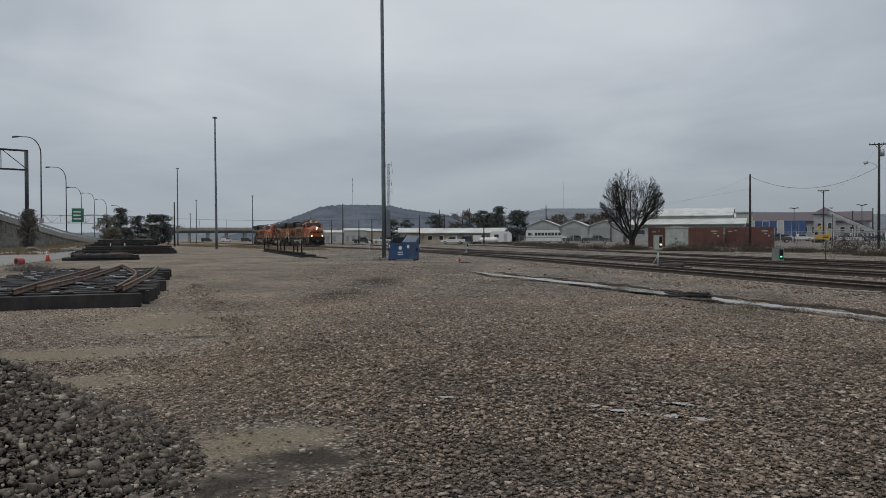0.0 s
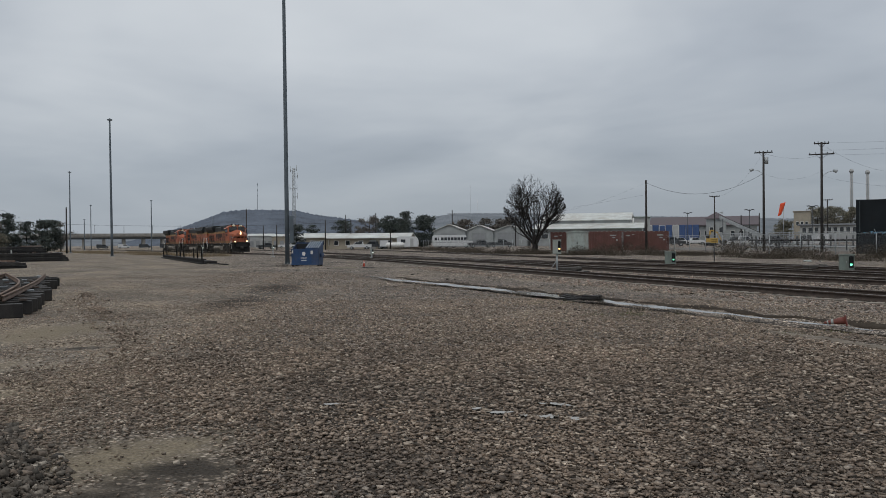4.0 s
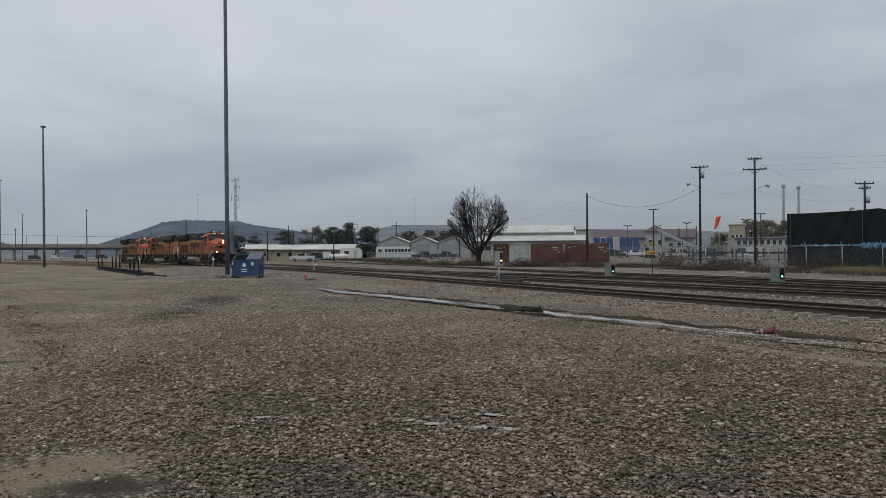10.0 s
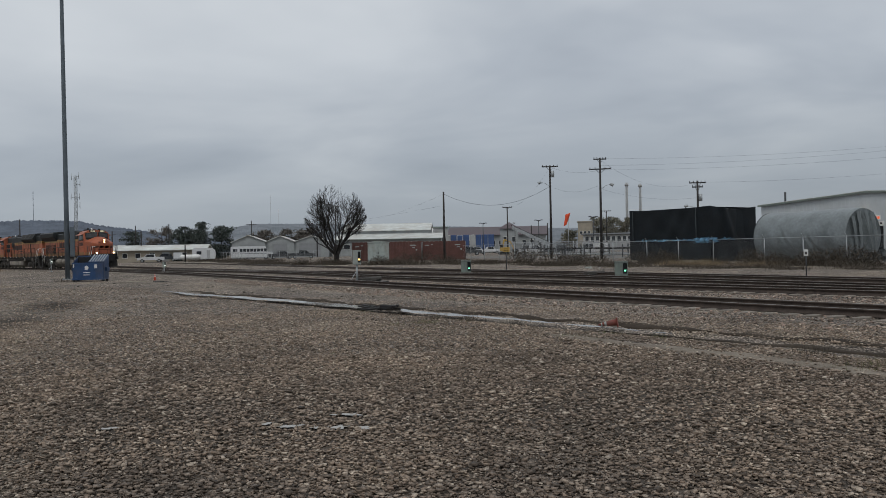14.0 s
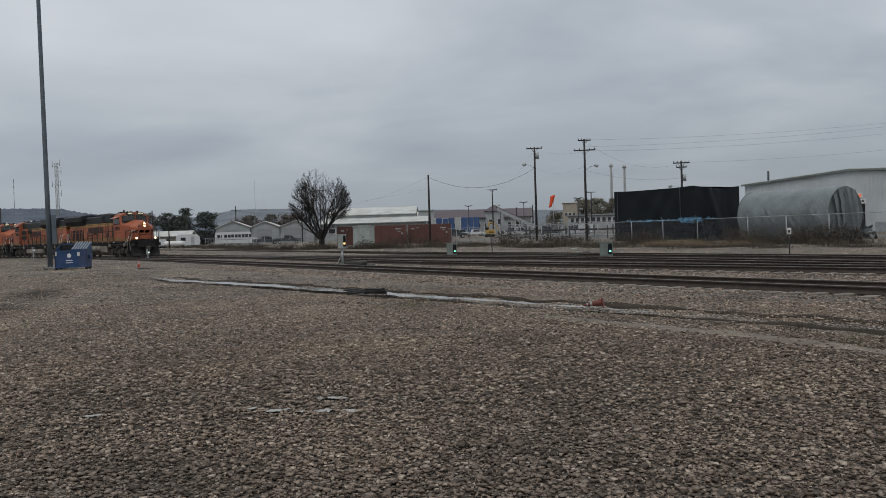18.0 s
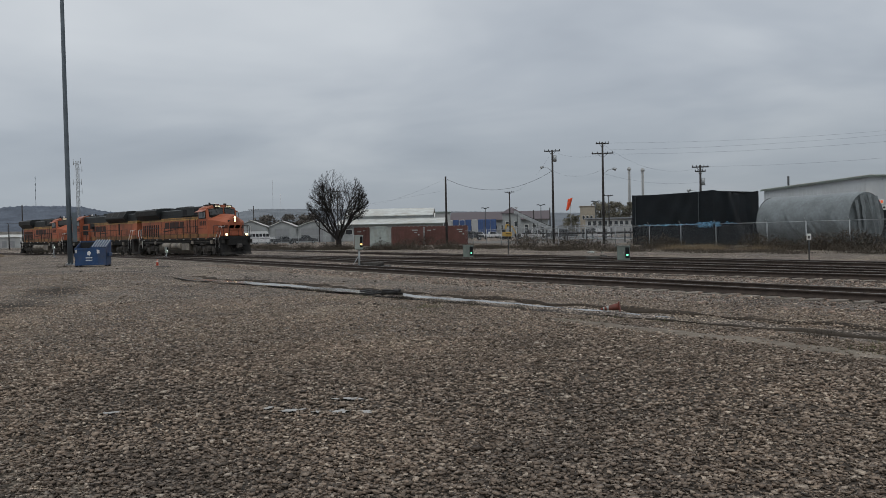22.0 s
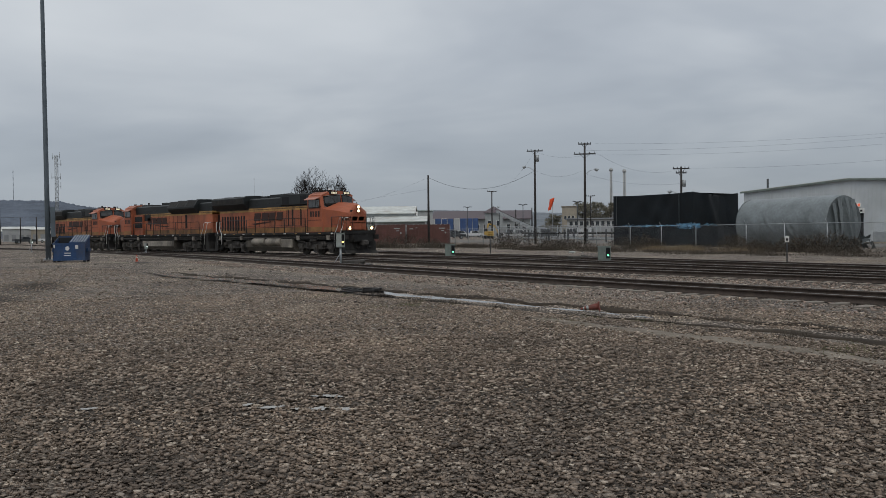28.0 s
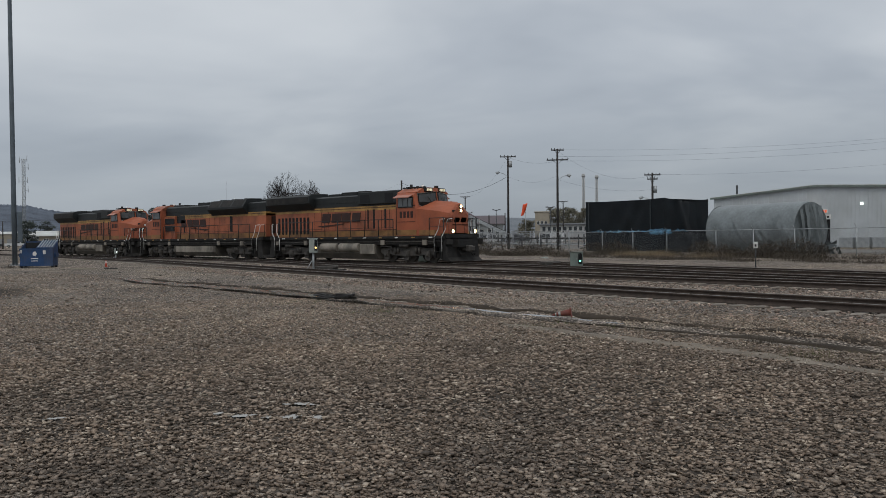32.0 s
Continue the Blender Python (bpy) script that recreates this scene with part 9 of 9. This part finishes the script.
def ribbon(name, d0, d1, x0, x1, material, label):
    xs = np.arange(x0, x1, 0.2)
    lo = ditch_y(xs) + d0 + 0.1 * np.sin(2.1 * xs) + 0.07 * np.sin(5.3 * xs + 1)
    hi = ditch_y(xs) + d1 + 0.14 * np.sin(1.3 * xs + 2) + 0.09 * np.sin(4.1 * xs)
    w = np.minimum(1, np.minimum(xs - x0, x1 - xs) / 2.5)
    mid = (lo + hi) / 2
    t = np.array([-1, -0.8, 0, 0.8, 1])[:, None]
    y = mid[None] + t * ((hi - lo) / 2 * w)[None]
    z = ground_z(xs[None] + 0 * y, y) + np.array([-0.02, 0.012, 0.02, 0.012, -0.02])[:, None]
    n = len(xs)
    i, j = np.meshgrid(np.arange(4), np.arange(n - 1), indexing="ij")
    i, j = i.ravel(), j.ravel()
    ob = raw_mesh(name, np.stack([xs[None] + 0 * y, y, z], -1).reshape(-1, 3), np.stack([i * n + j, i * n + j + 1, (i + 1) * n + j + 1, (i + 1) * n + j], -1), material)
    tagged(ob, label, "ground", kind="structure")


PUDDLES = [(-6.74, 4.21, 0.11, 0.07, 40, 1), (-6.33, 4.51, 0.10, 0.08, 50, 2), (-6.75, 4.92, 0.13, 0.07, 35, 3), (-7.97, 2.97, 0.09, 0.05, 60, 4), (-6.13, 4.66, 0.07, 0.05, 20, 5), (-7.02, 4.12, 0.09, 0.04, 45, 6), (-6.5, 4.36, 0.06, 0.06, 0, 7)]
for p_ in PUDDLES:
    puddle(*p_, z=0.024)
PATHDIRT = mat("pale_worn_path_dirt", (0.20, 0.173, 0.142), 0.97, vary=0.35, scale=2.6, grain=60, bump=0.5, stain=(0.12, 0.10, 0.085), stain_amount=0.4, spec=0.1)
WETDIRT = mat("wet_dark_dirt", (0.036, 0.028, 0.021), 0.97, vary=0.35, scale=3, grain=70, bump=0.3, spec=0.1, stain=(0.075, 0.06, 0.045), stain_amount=0.3)
ribbon("ground_mud", 0.66, 1.0, -36, 3, WETDIRT, "dark wet mud bank along the ditch")
ribbon("ground_mud", -0.14, 0.2, -10.5, 6, WETDIRT, "dark wet mud in the ditch bottom")
ribbon("ground_path", -2.3, -1.75, -10.5, 6, PATHDIRT, "pale worn dirt strip beside the ditch")

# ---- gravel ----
# dark sheet under the near stones; puts the shade of their gaps into colour
BED = mat("dark_gap_underlay", (0.075, 0.063, 0.053), 0.95, vary=0.4, scale=5, grain=90, bump=0.4, spec=0.15)


def gravel_bed():
    """A dark underlay for the loose stones, standing in for shade in their gaps."""
    az = np.radians(np.linspace(-71, -5, 200))
    rings = []
    for k, r in enumerate((0.6, 1.0, 3.0, 5, 6.5, 8, 9.3, 10.4, 11.2)):
        q = r + (0.9 * np.sin(9 * az) + 0.7 * np.sin(23 * az + 1) + 0.5 * np.sin(61 * az) if k > 6 else 0)
        rings.append(np.stack([np.sin(az) * q, np.cos(az) * q], -1))
    g = np.array(rings)
    z = ground_z(g[..., 0], g[..., 1]) + 0.005
    z[[0, -1]] -= 0.03
    k, n = g.shape[:2]
    i, j = np.meshgrid(np.arange(k - 1), np.arange(n - 1), indexing="ij")
    i, j = i.ravel(), j.ravel()
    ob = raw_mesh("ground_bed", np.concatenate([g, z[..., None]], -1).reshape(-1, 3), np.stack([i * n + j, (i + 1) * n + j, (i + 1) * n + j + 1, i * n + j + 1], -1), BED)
    tagged(ob, "dark underlay that gives the loose gravel shaded gaps", "ground", kind="structure")


gravel_bed()


WINDROW = [(-31, 2.9), (-25.6, 2.4), (-17.3, 2.2), (-12.4, 1.97), (-9.2, 1.75), (-7.6, 1.9)]


def scatter():
    rng = np.random.default_rng(42)

    def ring(r0, r1, n, az0=-99, az1=-12):
        r = np.sqrt(rng.uniform(r0 * r0, r1 * r1, n))
        a = np.radians(rng.uniform(az0, az1, n))
        return np.sin(a) * r, np.cos(a) * r

    def free(x, y):
        ok = (np.abs(y - ditch_y(x)) > 0.78 + 0.1 * np.sin(3 * x)) | (x < -38) | (x > -9) & (np.abs(y - ditch_y(x)) > 0.5 + 0.12 * np.sin(2.3 * x))
        ok &= ((x + 7.0) / 3.2) ** 2 + ((y + 2.25) / 2.5) ** 2 > 0.95
        for px, py, a, b, t, s in PUDDLES:
            ok &= ((x - px) / (a * 1.0)) ** 2 + ((y - py) / (a * 0.8)) ** 2 > 0.1 + 1.0 * rng.random(len(x))
        for px, py, a, b, t, darkened in DIRTS[:7]:
            c, q = math.cos(radians(t)), math.sin(radians(t))
            u, v = (x - px) * c + (y - py) * q, -(x - px) * q + (y - py) * c
            ok &= rng.random(len(x)) < np.clip(((u / a) ** 2 + (v / b) ** 2 - 0.35) / 1.9, 0.04, 1)
        strip = y - ditch_y(x)
        ok &= ~((x > -10) & (strip > -2.3) & (strip < -1.8) & (rng.random(len(x)) < 0.88))
        dens = 0.5 + 0.5 * np.sin(0.9 * x + 0.5 * y + 1.1 * np.sin(0.7 * y)) * np.sin(0.8 * y - 0.35 * x)
        ok &= rng.random(len(x)) < 0.72 + 0.4 * dens
        # few stones lie on the packed lane
        lane = y + 0.24 * x + 2.0 * np.sin(0.35 * x) * np.sin(0.5 * y + 0.3 * x)
        ok &= rng.random(len(x)) < np.clip(0.85 + (lane + 0.8) / 4.0, 0.85, 1)
        return ok & (y < 17.2)

    for r0, r1, n, mean, fine in ((4.3, 7.5, 44000, 0.0162, True), (7.5, 13, 80000, 0.0182, True), (13, 19, 30000, 0.019, True), (13, 24, 70000, 0.0235, False), (24, 48, 44000, 0.03, False)):
        x, y = ring(r0, r1, n)
        k = free(x, y)
        x, y = x[k], y[k]
        if r0 == 13 and fine:
            thin = rng.random(len(x)) < (19 - np.hypot(x, y)) / 6
            x, y = x[thin], y[thin]
        size = rng.lognormal(math.log(mean), 0.28, len(x)).clip(mean * 0.45, mean * 1.9)
        # finer, worn stones on the packed lane
        size = size * np.clip(0.72 + (y + 0.24 * x + 1.5) / 5.0, 0.72, 1.0)
        lift = rng.uniform(0.2, 1.25, len(x)) if fine else rng.uniform(0.1, 0.5, len(x))
        # dim near ground is put into colour: darker stone copies, thinning by 8.7 m
        darkened = rng.random(len(x)) < np.clip((8.7 - np.hypot(x + 0.5, y - 0.5)) / 4.2, 0, 1) * (r0 < 8)
        for which, material, label in ((~darkened, STONES, "loose grey and pinkish crushed stone on the yard"), (darkened, DIMSTONES, "crushed stone in a dimmed colour on the nearest ground")):
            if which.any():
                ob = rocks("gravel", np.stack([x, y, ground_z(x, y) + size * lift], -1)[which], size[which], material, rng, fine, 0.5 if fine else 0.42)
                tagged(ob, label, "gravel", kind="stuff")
    # the yard behind and underfoot
    for r0, r1, n, a0, a1 in ((0.5, 4.3, 9000, -99, -12), (0.5, 6.0, 9000, -12, 261)):
        x, y = ring(r0, r1, n, a0, a1)
        k = free(x, y)
        x, y = x[k], y[k]
        size = rng.lognormal(math.log(0.021), 0.3, len(x)).clip(0.008, 0.04)
        ob = rocks("gravel", np.stack([x, y, ground_z(x, y) + size * rng.uniform(0.1, 0.6, len(x))], -1), size, STONES, rng, False, 0.6)
        tagged(ob, "loose grey and pinkish crushed stone on the yard", "gravel", kind="stuff")
    # ballast of the near track
    line, head = curve(NEAR, 0.3)
    n = 37000
    k = rng.integers(0, len(line), n)
    near = line[:, 0][k] > -48
    k = k[near]
    o = rng.uniform(-3.4, 6.5, len(k))
    x, y = line[k, 0] - np.sin(head[k]) * o + rng.uniform(-0.3, 0.3, len(k)), line[k, 1] + np.cos(head[k]) * o
    size = rng.lognormal(math.log(0.027), 0.35, len(x)).clip(0.012, 0.06)
    ob = rocks("ballast", np.stack([x, y, ground_z(x, y) + 0.012], -1), size, BALLAST, rng, True, 0.7, 0.8)
    tagged(ob, "grey-pink track ballast stones", "ballast", kind="stuff")
    # a low windrow of stones pushed up beside the wheel lane
    line, head = curve(WINDROW, 0.05)
    k = rng.integers(0, len(line), 3000)
    o = rng.normal(0, 0.3, len(k)) * (1 + 0.6 * np.sin(0.9 * line[k, 0]))
    x, y = line[k, 0] - np.sin(head[k]) * o + rng.normal(0, 0.05, len(k)), line[k, 1] + np.cos(head[k]) * o
    size = rng.lognormal(math.log(0.0145), 0.4, len(x)).clip(0.006, 0.035)
    ob = rocks("windrow", np.stack([x, y, ground_z(x, y) + size * rng.uniform(0.2, 1.3, len(x))], -1), size, STONES, rng, True, 0.7)
    tagged(ob, "low row of loose stones beside the wheel lane", "gravel", kind="stuff")
    # dark clods of dirt along the ditch and towards the dumpster
    x = rng.uniform(-52, -12, 90)
    y = ditch_y(x) + rng.choice((-1, 1), 90) * rng.uniform(1.0, 4.5, 90)
    size = rng.uniform(0.03, 0.075, 90)
    ob = rocks("clods", np.stack([x, y, ground_z(x, y) + 0.01], -1), size, DARKSTONES, rng, True, 0.45)
    tagged(ob, "dark clods of dirt lying on the gravel", "clods", kind="stuff")
    # a few larger cobbles
    x, y = ring(6.5, 16, 120)
    kk = free(x, y)
    x, y = x[kk], y[kk]
    size = rng.uniform(0.03, 0.045, len(x))
    ob = rocks("cobbles", np.stack([x, y, ground_z(x, y) + size * 0.2], -1), size, STONES, rng, True, 0.7)
    tagged(ob, "scattered larger stones on the yard", "stones", kind="stuff")


scatter()


def motions():
    """The train rolls up the main track; its wheels turn with it."""
    stops = ((0, -144.4), (3, -133.6), (6, -122.7), (9, -111.8), (12, -101.5), (14.5, -92.2), (19, -74.9), (23, -60.3), (28, -43.5), (32, -31.05))
    ts, xs = [a for a, b in stops], [b for a, b in stops]
    walk(lead, [(t, pose(x, 36, 0.2)) for t, x in stops])
    walk(second, [(t, pose(x - 42.6, 36, 0.2, 0, 0, 180)) for t, x in stops])
    walk(third, [(t, pose(x - 40.7, 36, 0.2)) for t, x in stops])
    for wheels, way in ((lead_wheels, 1), (second_wheels, -1), (third_wheels, 1)):
        for w in wheels:
            at = w.matrix_basis.translation.copy()
            rows = []
            for k in range(161):
                t = k * 0.2
                gone = float(np.interp(t, ts, xs)) + 144.4
                rows.append((t, pose(at.x, at.y, at.z, 0, way * math.degrees(gone / 0.53), 0)))
            walk(w, rows)


motions()
